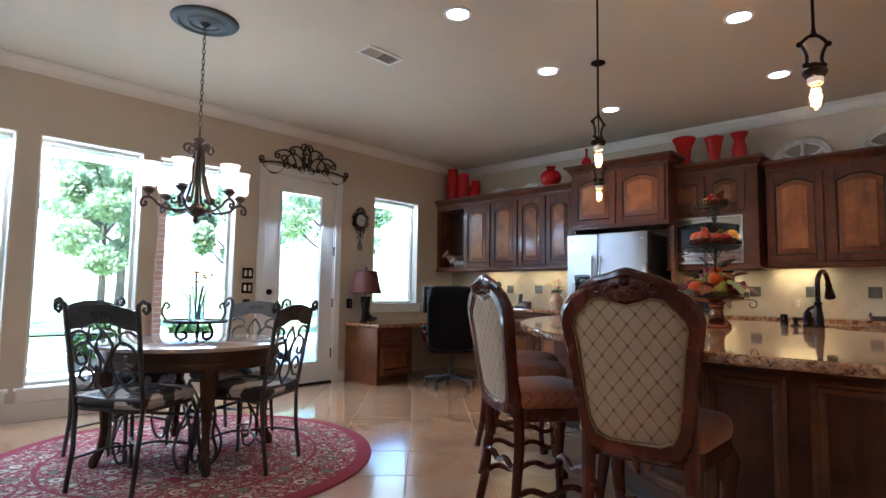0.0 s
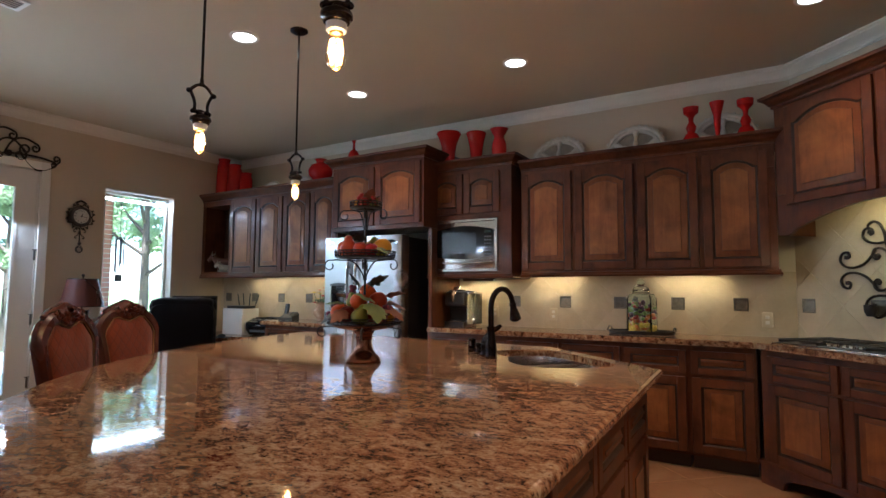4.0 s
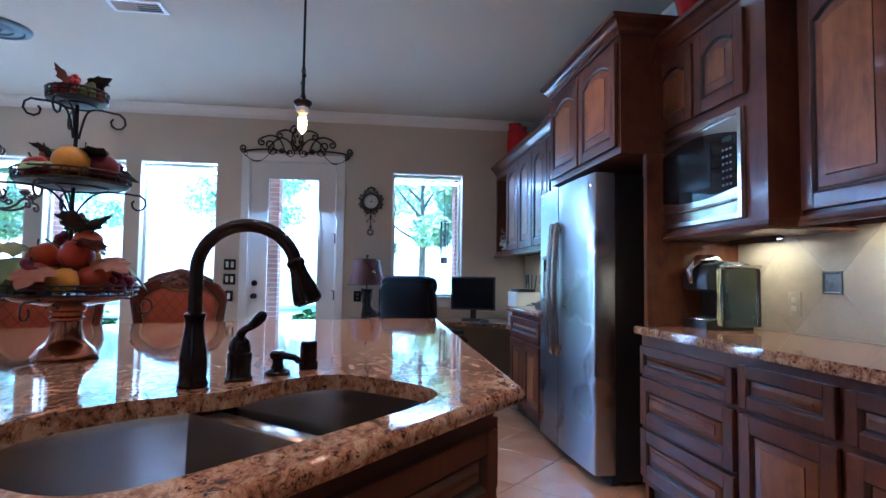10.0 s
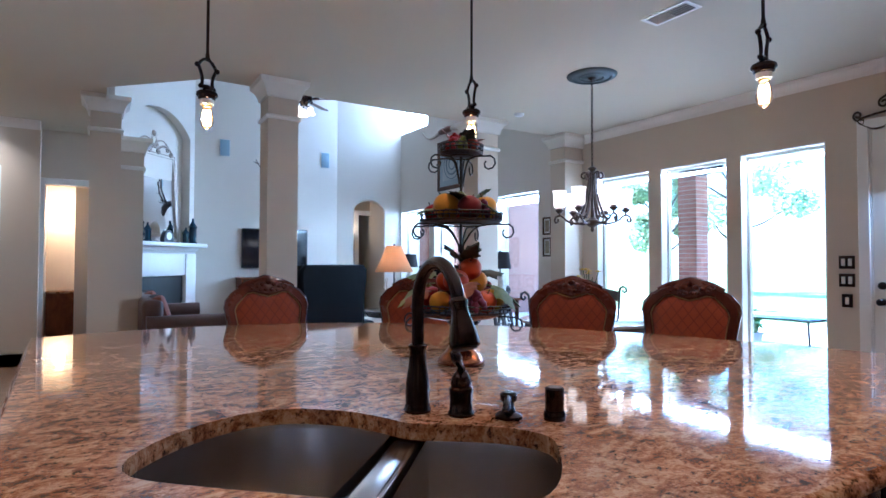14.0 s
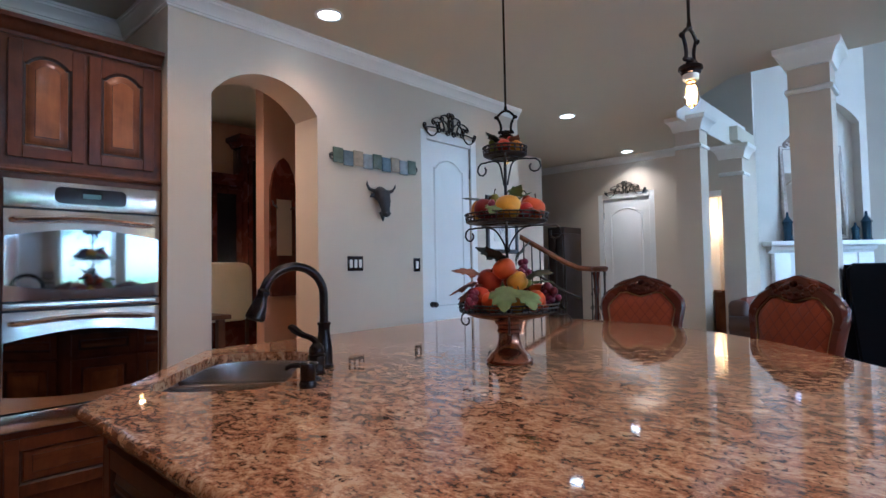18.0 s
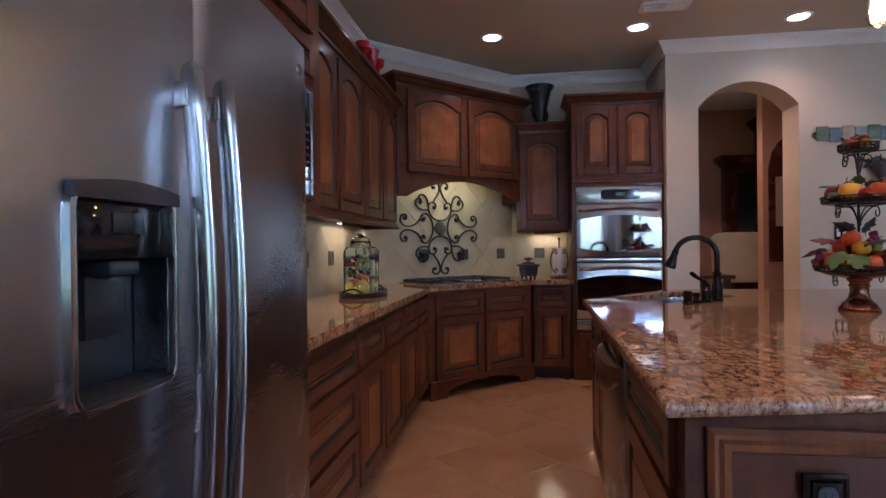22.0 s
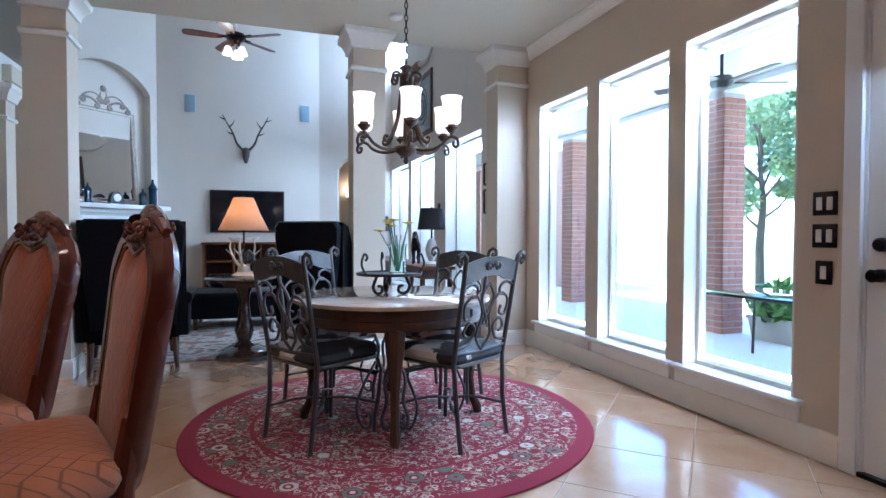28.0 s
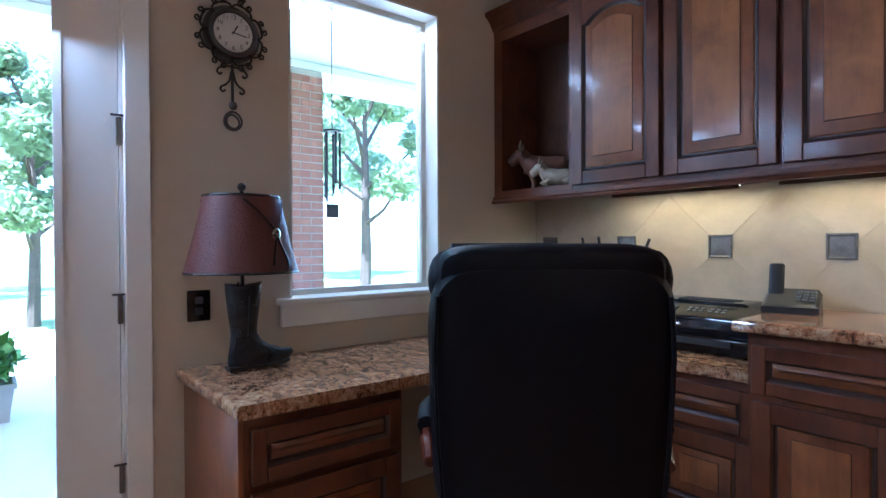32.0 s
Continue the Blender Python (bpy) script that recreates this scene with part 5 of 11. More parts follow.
oven_door(0.66, 1.14)
oven_door(0.095, 0.605)
part("mid_trim", box(0.0, -0.030, 0.615, 0.755, -0.005, 0.652, 0.004), STEEL_H, ov)
part("bottom_trim", box(0.0, -0.030, 0.0, 0.755, -0.005, 0.088, 0.004), STEEL_H, ov)
cp_ = part("control_panel", box(0.0, -0.032, 1.148, 0.755, -0.005, 1.295, 0.004), STEEL_H, ov)
part("display_glass", upright(rounded(0.22, 1.18, 0.57, 1.27, 0.03), -0.036, -0.0322, "x"), BLACK_GLASS, cp_)
part("clock_display", box(0.35, -0.0372, 1.215, 0.44, -0.0362, 1.24), material("green_display", (0.05, 0.12, 0.10), 0.3), cp_)

CK = Matrix.Translation((2.345, 7.355, 0.922)) @ pose(0, 0, 0, 0, 0, -45)
ck = thing("gas_cooktop", CK @ pose(0, 0.02, 0), "stainless gas cooktop with black cast iron grates", "cooktop")
part("tray", box(-0.46, -0.02, 0.0, 0.46, 0.50, 0.008, 0.003), STEEL_H, ck)
part("well", box(-0.44, 0.0, 0.0082, 0.44, 0.48, 0.0105), BLACK, ck)
for x, y, r in ((-0.31, 0.13, 0.045), (-0.31, 0.36, 0.035), (0.0, 0.30, 0.06), (0.31, 0.13, 0.04), (0.31, 0.36, 0.045)):
    part("burner", lathe([(r * 1.2, 0.010), (r * 1.2, 0.015), (r, 0.017), (r, 0.024), (r * 0.8, 0.026), (0, 0.026)], 18, (x, y, 0)), CASTIRON, ck)
for gx in (-0.295, 0.0, 0.295):
    b = bmesh.new()
    y0 = 0.02 if gx else 0.12
    for y in (y0, 0.46):
        box(gx - 0.14, y - 0.006, 0.026, gx + 0.14, y + 0.006, 0.036, 0.003, b, 1)
    for x in (gx - 0.14, gx + 0.14):
        box(x - 0.006, y0, 0.012, x + 0.006, 0.46, 0.036, 0.003, b, 1)
    for x in (gx - 0.05, gx + 0.05):
        box(x - 0.005, y0, 0.028, x + 0.005, 0.46, 0.038, 0.002, b, 1)
    for y in (0.17, 0.32):
        box(gx - 0.14, y - 0.005, 0.028, gx + 0.14, y + 0.005, 0.038, 0.002, b, 1)
    part("grate", b, CASTIRON, ck)
for i in range(5):
    part("knob", lathe([(0.020, 0.010), (0.021, 0.020), (0.016, 0.030), (0.006, 0.032), (0, 0.032)], 14, (-0.10 + 0.05 * i, 0.06 - 0.01 * (i % 2), 0)), CHROME, ck)

# ---- bar stools ----
def mirror_loop(half):
    return half + [(-x, z) for x, z in half[::-1] if x > 1e-6]


def stool(m):
    st = thing("bar_stool", m, "carved mahogany bar stool with rust diamond upholstery", "stool", "stools round the island")
    lean = Matrix.Translation((0, -0.235, 0.56)) @ pose(0, 0, 0, 8)
    oh = [(0, -0.03), (0.10, -0.03), (0.165, -0.01), (0.195, 0.06), (0.21, 0.16), (0.235, 0.36), (0.252, 0.46), (0.245, 0.50), (0.205, 0.55), (0.14, 0.585), (0.075, 0.60), (0.045, 0.625), (0, 0.632)]
    ih = [(0, 0.035), (0.09, 0.037), (0.13, 0.055), (0.152, 0.10), (0.163, 0.17), (0.182, 0.35), (0.196, 0.435), (0.186, 0.465), (0.155, 0.50), (0.125, 0.532), (0.085, 0.538), (0.05, 0.525), (0, 0.512)]
    O, I = mirror_loop(oh), mirror_loop(ih)
    Om = [((a[0] * 0.75 + b_[0] * 0.25), (a[1] * 0.75 + b_[1] * 0.25)) for a, b_ in zip(O, I)]
    Im = [((a[0] * 0.15 + b_[0] * 0.85), (a[1] * 0.15 + b_[1] * 0.85)) for a, b_ in zip(O, I)]
    t = 0.028
    b = loops([[(x, y, z) for x, z in L] for L, y in ((I, -t * .5), (Im, -t), (Om, -t), (O, -t * .4), (O, t * .4), (Om, t), (Im, t), (I, t * .5))], False)
    part("back_frame", b, MAHOGANY, st, m=lean)
    for nm, mat, y0, y1 in (("back_upholstery", FABRIC_BACK, -0.012, -0.026), ("front_upholstery", FABRIC_FRONT, 0.012, 0.030)):
        c = [(x * 0.6, 0.30 + (z - 0.30) * 0.6) for x, z in I]
        part(nm, loops([[(x, y0, z) for x, z in I], [(x * 0.93, y0 + (y1 - y0) * 0.6, 0.3 + (z - 0.3) * 0.94) for x, z in I], [(x, y1, z) for x, z in c]]), mat, st, m=lean)
    # carved crest
    b = bmesh.new()
    tube([(x, -0.004, z) for x, z in curve_pts([(-0.17, 0.575), (-0.11, 0.60), (-0.05, 0.612), (0, 0.625), (0.05, 0.612), (0.11, 0.60), (0.17, 0.575)], 4)], [0.010 + 0.012 * math.sin(math.pi * i / 24) for i in range(25)], 8, b)
    for s in (-1, 1):
        for u, v, r in ((0.035, 0.585, 0.018), (0.065, 0.575, 0.015), (0.095, 0.562, 0.013), (0.018, 0.555, 0.015), (0.0, 0.60, 0.020), (0.05, 0.552, 0.011)):
            for y in (-0.026, 0.026):
                ball(r, (s * u, y, v), 8, 0.8, b)
        tube([(s * x, -0.028, z) for x, z in spiral(0.10, 0.575, 0.026, 1.3, 0.3)], 0.006, 6, b)
        tube([(s * x, 0.028, z) for x, z in spiral(0.10, 0.575, 0.026, 1.3, 0.3)], 0.006, 6, b)
    part("crest_carving", b, MAHOGANY, st, m=lean)
    b = bmesh.new()
    for L in (I,):
        for y in (-0.026, 0.026):
            tube([(x * 1.01, y * 0.8, 0.3 + (z - 0.3) * 1.01) for x, z in L], 0.004, 6, b, True)
    part("piping", b, material("brass_nailheads", (0.30, 0.18, 0.07), 0.35, 0.8), st, m=lean)
    seat = [(-0.235, 0.22), (-0.255, 0.10), (-0.22, -0.20), (-0.19, -0.225), (0.19, -0.225), (0.22, -0.20), (0.255, 0.10), (0.235, 0.22), (0.15, 0.25), (0, 0.26), (-0.15, 0.25)][::-1]
    rr = []
    for k, z in ((0.97, 0.575), (1.01, 0.60), (0.99, 0.625), (0.90, 0.648), (0.66, 0.664), (0.3, 0.672)):
        rr.append([(x * k, 0.015 + (y - 0.015) * k, z) for x, y in seat])
    part("seat_cushion", loops(rr), FABRIC_SEAT, st)
    part("seat_frame", prism([(x * 0.985, y * 0.985) for x, y in seat], 0.515, 0.574, 0.008), MAHOGANY, st)
    for s in (-1, 1):
        part("front_leg", tube([(s * 0.205, 0.20, 0.53), (s * 0.225, 0.222, 0.46), (s * 0.215, 0.21, 0.33), (s * 0.198, 0.195, 0.16), (s * 0.20, 0.20, 0.06), (s * 0.215, 0.22, 0.022), (s * 0.22, 0.225, 0.0)], [0.030, 0.036, 0.027, 0.020, 0.020, 0.030, 0.026], 10), MAHOGANY, st)
        part("back_leg", tube([(s * 0.178, -0.245, 0.72), (s * 0.178, -0.22, 0.56), (s * 0.182, -0.215, 0.40), (s * 0.188, -0.235, 0.18), (s * 0.195, -0.275, 0.0)], [0.022, 0.028, 0.026, 0.023, 0.022], 8), MAHOGANY, st)
        wav = [(s * 0.195, -0.22 + 0.41 * i / 14, 0.19 + 0.016 * math.sin(4 * math.pi * i / 14)) for i in range(15)]
        part("stretcher", tube(wav, 0.015, 8), MAHOGANY, st)
    part("stretcher", tube([(-0.19 + 0.38 * i / 14, 0.195, 0.22 + 0.018 * math.sin(4 * math.pi * i / 14)) for i in range(15)], 0.016, 8), MAHOGANY, st)
    part("stretcher", tube([(-0.18 + 0.36 * i / 14, -0.225, 0.30 + 0.014 * math.sin(4 * math.pi * i / 14)) for i in range(15)], 0.015, 8), MAHOGANY, st)
    return st


def facing(x, y, fx, fy):
    return pose(x, y, 0, 0, 0, math.degrees(math.atan2(-fx, fy)))


# given by the top of the back and the way the sitter looks
first = None
for bx, by, fx, fy in ((-1.27, 5.205, 0.93, 0.36), (-0.89, 4.70, 0.80, 0.60), (-0.26, 4.00, 0.50, 0.87), (0.61, 3.695, -0.12, 0.99)):
    n_ = math.hypot(fx, fy)
    fx, fy = fx / n_, fy / n_
    m = facing(bx + fx * 0.315, by + fy * 0.315, fx, fy)
    first = copy_thing(first, m) if first else stool(m)

# ---- dining table, chairs and rug ----
DC = (-2.325, 3.445)
rug = thing("round_rug", pose(DC[0], DC[1], 0.004), "round crimson and cream oriental rug under the dining table", "rug")
RUG = rug_material("oriental_rug", 1.19)
part("rug_body", lathe([(0, 0.010), (0.4, 0.010), (0.8, 0.010), (1.185, 0.010), (1.202, 0.006), (1.205, 0.0)], 96), RUG, rug)
TABLETOP = tile_stone("polished_stone_top", (0.33, 0.24, 0.18), (0.52, 0.42, 0.33), 0.12, 0.0, 5.0, coat=0.5)
tb = thing("dining_table", pose(DC[0], DC[1], 0.014), "round stone-topped dining table on a dark carved base", "table")
part("tabletop", lathe([(0, 0.748), (0.585, 0.748), (0.598, 0.742), (0.60, 0.732), (0.598, 0.722), (0.58, 0.718), (0, 0.718)], 64), TABLETOP, tb)
part("apron", lathe([(0.50, 0.717), (0.555, 0.716), (0.555, 0.66), (0.545, 0.655), (0.55, 0.645), (0.545, 0.61), (0.53, 0.60), (0.50, 0.60)], 64), OAK_DARK, tb)
for k in range(4):
    a = radians(78 + 90 * k)
    u = Vector((math.cos(a), math.sin(a), 0))
    leg = [u * r + Vector((0, 0, z)) for r, z in ((0.50, 0.61), (0.505, 0.50), (0.49, 0.36), (0.485, 0.22), (0.50, 0.10), (0.53, 0.04), (0.535, 0.0))]
    lg = part("leg", tube(leg, [0.060, 0.052, 0.034, 0.024, 0.024, 0.030, 0.024], 8), OAK_DARK, tb)
    b = bmesh.new()
    side = Vector((-u.y, u.x, 0))
    for s in (-1, 1):
        tube([u * 0.46 + side * (s * x) + Vector((0, 0, z)) for x, z in curve_pts([(0.02, 0.44), (0.055, 0.34), (0.045, 0.22), (0.07, 0.13), (0.055, 0.075), (0.025, 0.085), (0.032, 0.115)], 4)], 0.010, 6, b)
    tube([u * r + Vector((0, 0, z)) for r, z in curve_pts([(0.48, 0.27), (0.34, 0.31), (0.16, 0.28), (0.0, 0.26)], 5)], 0.011, 6, b)
    part("iron_scroll", b, PEWTER_IRON, lg)
part("hub", ball(0.035, (0, 0, 0.26), 12), PEWTER_IRON, tb)


def dining_chair(m):
    ch = thing("dining_chair", m, "wrought iron dining chair with a cowhide seat", "chair", "chairs round the dining table")
    w = 0.215
    tl = radians(-9)

    def back(x, z):
        return (x * (1 + 0.10 * (z - 0.45)), -0.20 - max(0, z - 0.42) * 0.17, z)

    for s in (-1, 1):
        pts = [(s * 0.205, -0.245, 0.0), (s * 0.203, -0.215, 0.22), back(s * w, 0.45), back(s * w, 0.75), back(s * w, 0.97)]
        pts += [back(s * (w + 0.0 + x), 0.97 + z) for x, z in ((0.004, 0.03), (0.03, 0.05), (0.06, 0.035), (0.065, 0.005), (0.045, -0.012), (0.028, 0.004), (0.038, 0.018))]
        part("back_post", tube(pts, [0.013] * 5 + [0.012, 0.011, 0.011, 0.011, 0.011, 0.010, 0.009], 8), PEWTER_IRON, ch)
        part("front_leg", tube([(s * 0.20, 0.205, 0.44), (s * 0.225, 0.225, 0.36), (s * 0.215, 0.215, 0.22), (s * 0.195, 0.20, 0.08), (s * 0.195, 0.20, 0.0)], 0.012, 8), PEWTER_IRON, ch)
        b = bmesh.new()
        tube([(s * 0.205, y, z) for y, z in curve_pts([(0.20, 0.40), (0.12, 0.30), (0.06, 0.18), (0.10, 0.06), (0.16, 0.05), (0.165, 0.11), (0.13, 0.11)], 4)], 0.008, 6, b)
        part("leg_scroll", b, PEWTER_IRON, ch)
    plate = [(-w, 0.86), (-w, 0.965), (-0.14, 0.985), (-0.06, 1.00), (0.06, 1.00), (0.14, 0.985), (w, 0.965), (w, 0.86), (0.12, 0.875), (0.05, 0.90), (-0.05, 0.90), (-0.12, 0.875)]
    b = bmesh.new()
    top = [b.verts.new((back(x, z)[0], back(x, z)[1] - 0.006, z)) for x, z in plate]
    bot = [b.verts.new((back(x, z)[0], back(x, z)[1] + 0.006, z)) for x, z in plate]
    b.faces.new(top)
    b.faces.new(bot[::-1])
    for i in range(len(plate)):
        j = (i + 1) % len(plate)
        b.faces.new((top[i], top[j], bot[j], bot[i]))
    cr = part("crest_plate", b, PEWTER_IRON, ch)
    b = bmesh.new()
    for s in (-1, 1):
        for y in (-0.012, 0.012):
            tube([(lambda p: (p[0], p[1] + y, p[2]))(back(s * x, z)) for x, z in spiral(0.035, 0.945, 0.030, 1.4, 3.1, -1, 14)], 0.005, 6, b)
    part("crest_ornament", b, PEWTER_IRON, cr)
    part("lower_rail", tube([back(-w, 0.50), back(0, 0.49), back(w, 0.50)], 0.010, 8), PEWTER_IRON, ch)
    for s in (-1, 1):
        b = bmesh.new()
        for c in ([(0.0, 0.50), (0.06, 0.58), (0.03, 0.70), (0.10, 0.80), (0.18, 0.76), (0.17, 0.68), (0.12, 0.69), (0.125, 0.73)],
                  [(0.20, 0.53), (0.12, 0.55), (0.08, 0.62), (0.13, 0.66), (0.17, 0.61), (0.14, 0.585)],
                  [(0.0, 0.86), (0.05, 0.78), (0.0, 0.68), (-0.02, 0.64)],
                  [(0.20, 0.84), (0.15, 0.86), (0.10, 0.84), (0.10, 0.80), (0.13, 0.79)]):
            tube([back(s * x, z) for x, z in [tuple(p[:2]) for p in curve_pts([(*p, 0) for p in c], 5)]], 0.008, 6, b)
        part("back_scroll", b, PEWTER_IRON, ch)
    seat = rounded(-0.225, -0.215, 0.225, 0.225, 0.06)
    part("seat_frame", prism(seat, 0.425, 0.443, 0.004), PEWTER_IRON, ch)
    part("seat_cushion", loops([[(x * k, y * k, z) for x, y in seat] for k, z in ((0.97, 0.4435), (1.03, 0.465), (1.0, 0.495), (0.90, 0.512), (0.5, 0.522))]), COWHIDE, ch)
    b = bmesh.new()
    for s in (-1, 1):
        tube([(x, y, z) for x, y, z in curve_pts([(s * 0.20, 0.205, 0.17), (s * 0.10, 0.07, 0.21), (0, 0.0, 0.20), (-s * 0.10, -0.09, 0.20), (-s * 0.20, -0.22, 0.17)], 5)], 0.008, 6, b)
    part("cross_stretcher", b, PEWTER_IRON, ch)
    return ch


first = None
for bx, by, fx, fy in ((-2.66, 4.02, 0.42, -0.72), (-1.685, 3.76, -0.84, -0.50), (-1.89, 2.81, -0.50, 0.84), (-2.91, 3.03, 0.84, 0.52)):
    m = facing(bx + fx * 0.24, by + fy * 0.24, fx, fy)
    m.translation.z = 0.014
    first = copy_thing(first, m) if first else dining_chair(m)
# centrepiece: an iron stand with a flower pot
cs = thing("centrepiece_stand", pose(DC[0] + 0.02, DC[1], 0.762), "low iron stand on scrolled feet on the dining table", "stand")
part("plate", lathe([(0, 0.125), (0.19, 0.125), (0.20, 0.135), (0.205, 0.135), (0.20, 0.118), (0, 0.118)], 32), IRON, cs)
for k in range(3):
    a = radians(30 + 120 * k)
    part("foot", tube([(math.cos(a) * r, math.sin(a) * r, z) for r, z in curve_pts([(0.10, 0.118), (0.13, 0.05), (0.10, 0.010), (0.06, 0.02), (0.065, 0.05), (0.09, 0.055)], 4)], 0.010, 6), IRON, cs)
    b = bmesh.new()
    tube([(math.cos(a) * r, math.sin(a) * r, z) for r, z in curve_pts([(0.19, 0.13), (0.22, 0.19), (0.20, 0.25), (0.175, 0.23), (0.19, 0.21)], 4)], 0.007, 6, b)
    part("handle_scroll", b, IRON, cs)

# ---- fruit stand on the island ----
LEAFG = material("silk_leaf", (0.11, 0.15, 0.035), 0.6, vary=0.5, scale=14)
LEAFD = material("dark_vine_leaf", (0.05, 0.055, 0.03), 0.6, vary=0.5, scale=14)
FRUITS = {n: material(n, c, 0.40, vary=0.28, scale=9, fine=70, bump=0.08, coat=0.08, spec=0.3) for n, c in (
    ("red_apple", (0.34, 0.008, 0.005)), ("orange_fruit", (0.58, 0.080, 0.004)), ("yellow_fruit", (0.66, 0.30, 0.006)), ("green_pear", (0.20, 0.19, 0.020)), ("russet_apple", (0.40, 0.042, 0.008)), ("wine_apple", (0.17, 0.008, 0.009)), ("dark_grape", (0.17, 0.022, 0.048)))}
fs = thing("fruit_stand", pose(0.378, 5.425, 0.922), "three-tier iron fruit stand on a coppery pedestal, piled with artificial fruit", "fruit stand")
part("pedestal", lathe([(0, 0), (0.080, 0), (0.083, 0.006), (0.081, 0.014), (0.074, 0.020), (0.070, 0.030), (0.055, 0.042), (0.044, 0.058), (0.038, 0.085), (0.037, 0.105), (0.042, 0.109), (0.043, 0.116), (0.038, 0.120), (0.040, 0.132), (0.047, 0.136), (0.050, 0.146), (0.075, 0.152), (0.120, 0.160), (0.146, 0.170), (0.150, 0.176), (0.146, 0.178), (0.10, 0.168), (0, 0.162)], 40), COPPERY, fs)
part("pole", tube([(0, 0, 0.15), (0, 0, 0.745)], 0.0055, 8), IRON, fs)


def tier(z, r, name):
    t_ = part(name, lathe([(0, -0.002), (r * 0.93, 0.004), (r * 0.95, 0.007), (0, 0.002)], 28), IRON, fs, m=pose(0, 0, z) @ Matrix.Scale(1.17, 4))
    for rr, zz in ((r, 0.030), (r * 0.985, 0.020), (r * 0.96, 0.008), (r * 0.6, -0.003)):
        part("hoop", tube([(rr * math.cos(2 * math.pi * i / 36), rr * math.sin(2 * math.pi * i / 36), zz) for i in range(36)], 0.0026, 6, None, True), IRON, t_)
    sp0 = None
    for i in range(20):
        if sp0:
            share("wire", sp0, t_, pose(0, 0, 0, 0, 0, 18 * i))
        else:
            sp0 = part("wire", tube([(r * 0.97, u, w) for u, w in ((-0.010, 0.008), (-0.008, 0.026), (0.0, 0.034), (0.008, 0.026), (0.010, 0.008))], 0.0016, 5), IRON, t_)
    sc0 = None
    for i in range(4):
        m = pose(0, 0, 0, 0, 0, 90 * i + 36)
        if sc0:
            share("scroll", sc0, t_, m)
        else:
            q = r * 0.55
            pts = curve_pts([(0.006, -0.085), (0.010, -0.060), (q * 0.55, -0.020), (q, -0.006), (r * 0.95, -0.004)], 4) + [(r * 0.95 + 0.022 - 0.022 * math.cos(a_) * k_, -0.026 + 0.022 * math.sin(a_) * k_) for a_, k_ in ((1.2, 1.0), (1.9, 1.0), (2.6, 1.0), (3.3, 1.0), (4.0, 0.95), (4.7, 0.85), (5.4, 0.7), (6.2, 0.55), (7.0, 0.4))]
            sc0 = part("scroll", tube([(u_, 0, v_) for u_, v_ in pts], 0.0028, 6), IRON, t_)
    return t_


def fruit(parent, kind, m, k, pear=False, stem=True):
    if pear:
        prof = [(0, -0.95), (0.45, -0.88), (0.82, -0.62), (0.97, -0.25), (0.90, 0.15), (0.66, 0.55), (0.46, 0.85), (0.40, 1.10), (0.28, 1.28), (0, 1.33)]
    else:
        prof = [(0, -0.80), (0.20, -0.86), (0.55, -0.80), (0.86, -0.52), (1.0, -0.08), (0.97, 0.32), (0.78, 0.66), (0.48, 0.83), (0.22, 0.84), (0.07, 0.76), (0, 0.70)]
    b = lathe([(k * r_, k * z_) for r_, z_ in prof], 20)
    ob = part("fruit", b, FRUITS[kind], parent, m=m)
    if stem:
        top = k * (1.30 if pear else 0.70)
        part("stem", tube([(0, 0, top), (0.002, 0.001, top + k * 0.28), (0.007, 0.002, top + k * 0.5)], [0.0018, 0.0016, 0.0022], 5), OAK_DARK, ob)
    return ob


def vine_leaf(parent, m, size, mat):
    """A lobed leaf, cupped along its midrib, with a short stalk."""
    b = bmesh.new()
    half = [(0, 0), (0.14, -0.06), (0.30, -0.03), (0.27, 0.10), (0.45, 0.16), (0.52, 0.34), (0.38, 0.40), (0.36, 0.52), (0.40, 0.66), (0.24, 0.68), (0.15, 0.84), (0.0, 1.0)]
    mid = [b.verts.new((0, y * size, -0.22 * size * y * y)) for x, y in half]
    for s in (-1, 1):
        inner = [b.verts.new((s * x * 0.5 * size, y * size, (0.10 * x - 0.22 * y * y + 0.02 * math.sin(9 * y)) * size)) for x, y in half]
        rim = [b.verts.new((s * x * size, y * size, (0.06 * x - 0.25 * x * x - 0.22 * y * y + 0.03 * math.sin(14 * y)) * size)) for x, y in half]
        for row0, row1 in ((mid, inner), (inner, rim)):
            for i in range(len(half) - 1):
                b.faces.new((row0[i], row0[i + 1], row1[i + 1], row1[i]))
    bmesh.ops.remove_doubles(b, verts=b.verts, dist=1e-5)
    bmesh.ops.solidify(b, geom=list(b.faces), thickness=0.0008)
    tube([(0, 0, 0), (0, -0.16 * size, -0.03 * size), (0, -0.30 * size, -0.10 * size)], 0.0016, 5, b)
    return part("leaf", b, mat, parent, m=m, smooth=60)


GRAPES = {}


def grapes(parent, at, n, r, mat, rnd):
    for i in range(n):
        f = i / n
        m = pose(at[0] + rnd.gauss(0, 0.9 * r) * (1.3 - f), at[1] + rnd.gauss(0, 0.9 * r) * (1.3 - f), at[2] + r * 1.1 + f * r * 4.5) @ Matrix.Scale(r * rnd.uniform(0.85, 1.1), 4)
        if mat.name in GRAPES:
            share("grape", GRAPES[mat.name], parent, m)
        else:
            GRAPES[mat.name] = part("grape", ball(1.0, (0, 0, 0), 10), mat, parent, m=m)


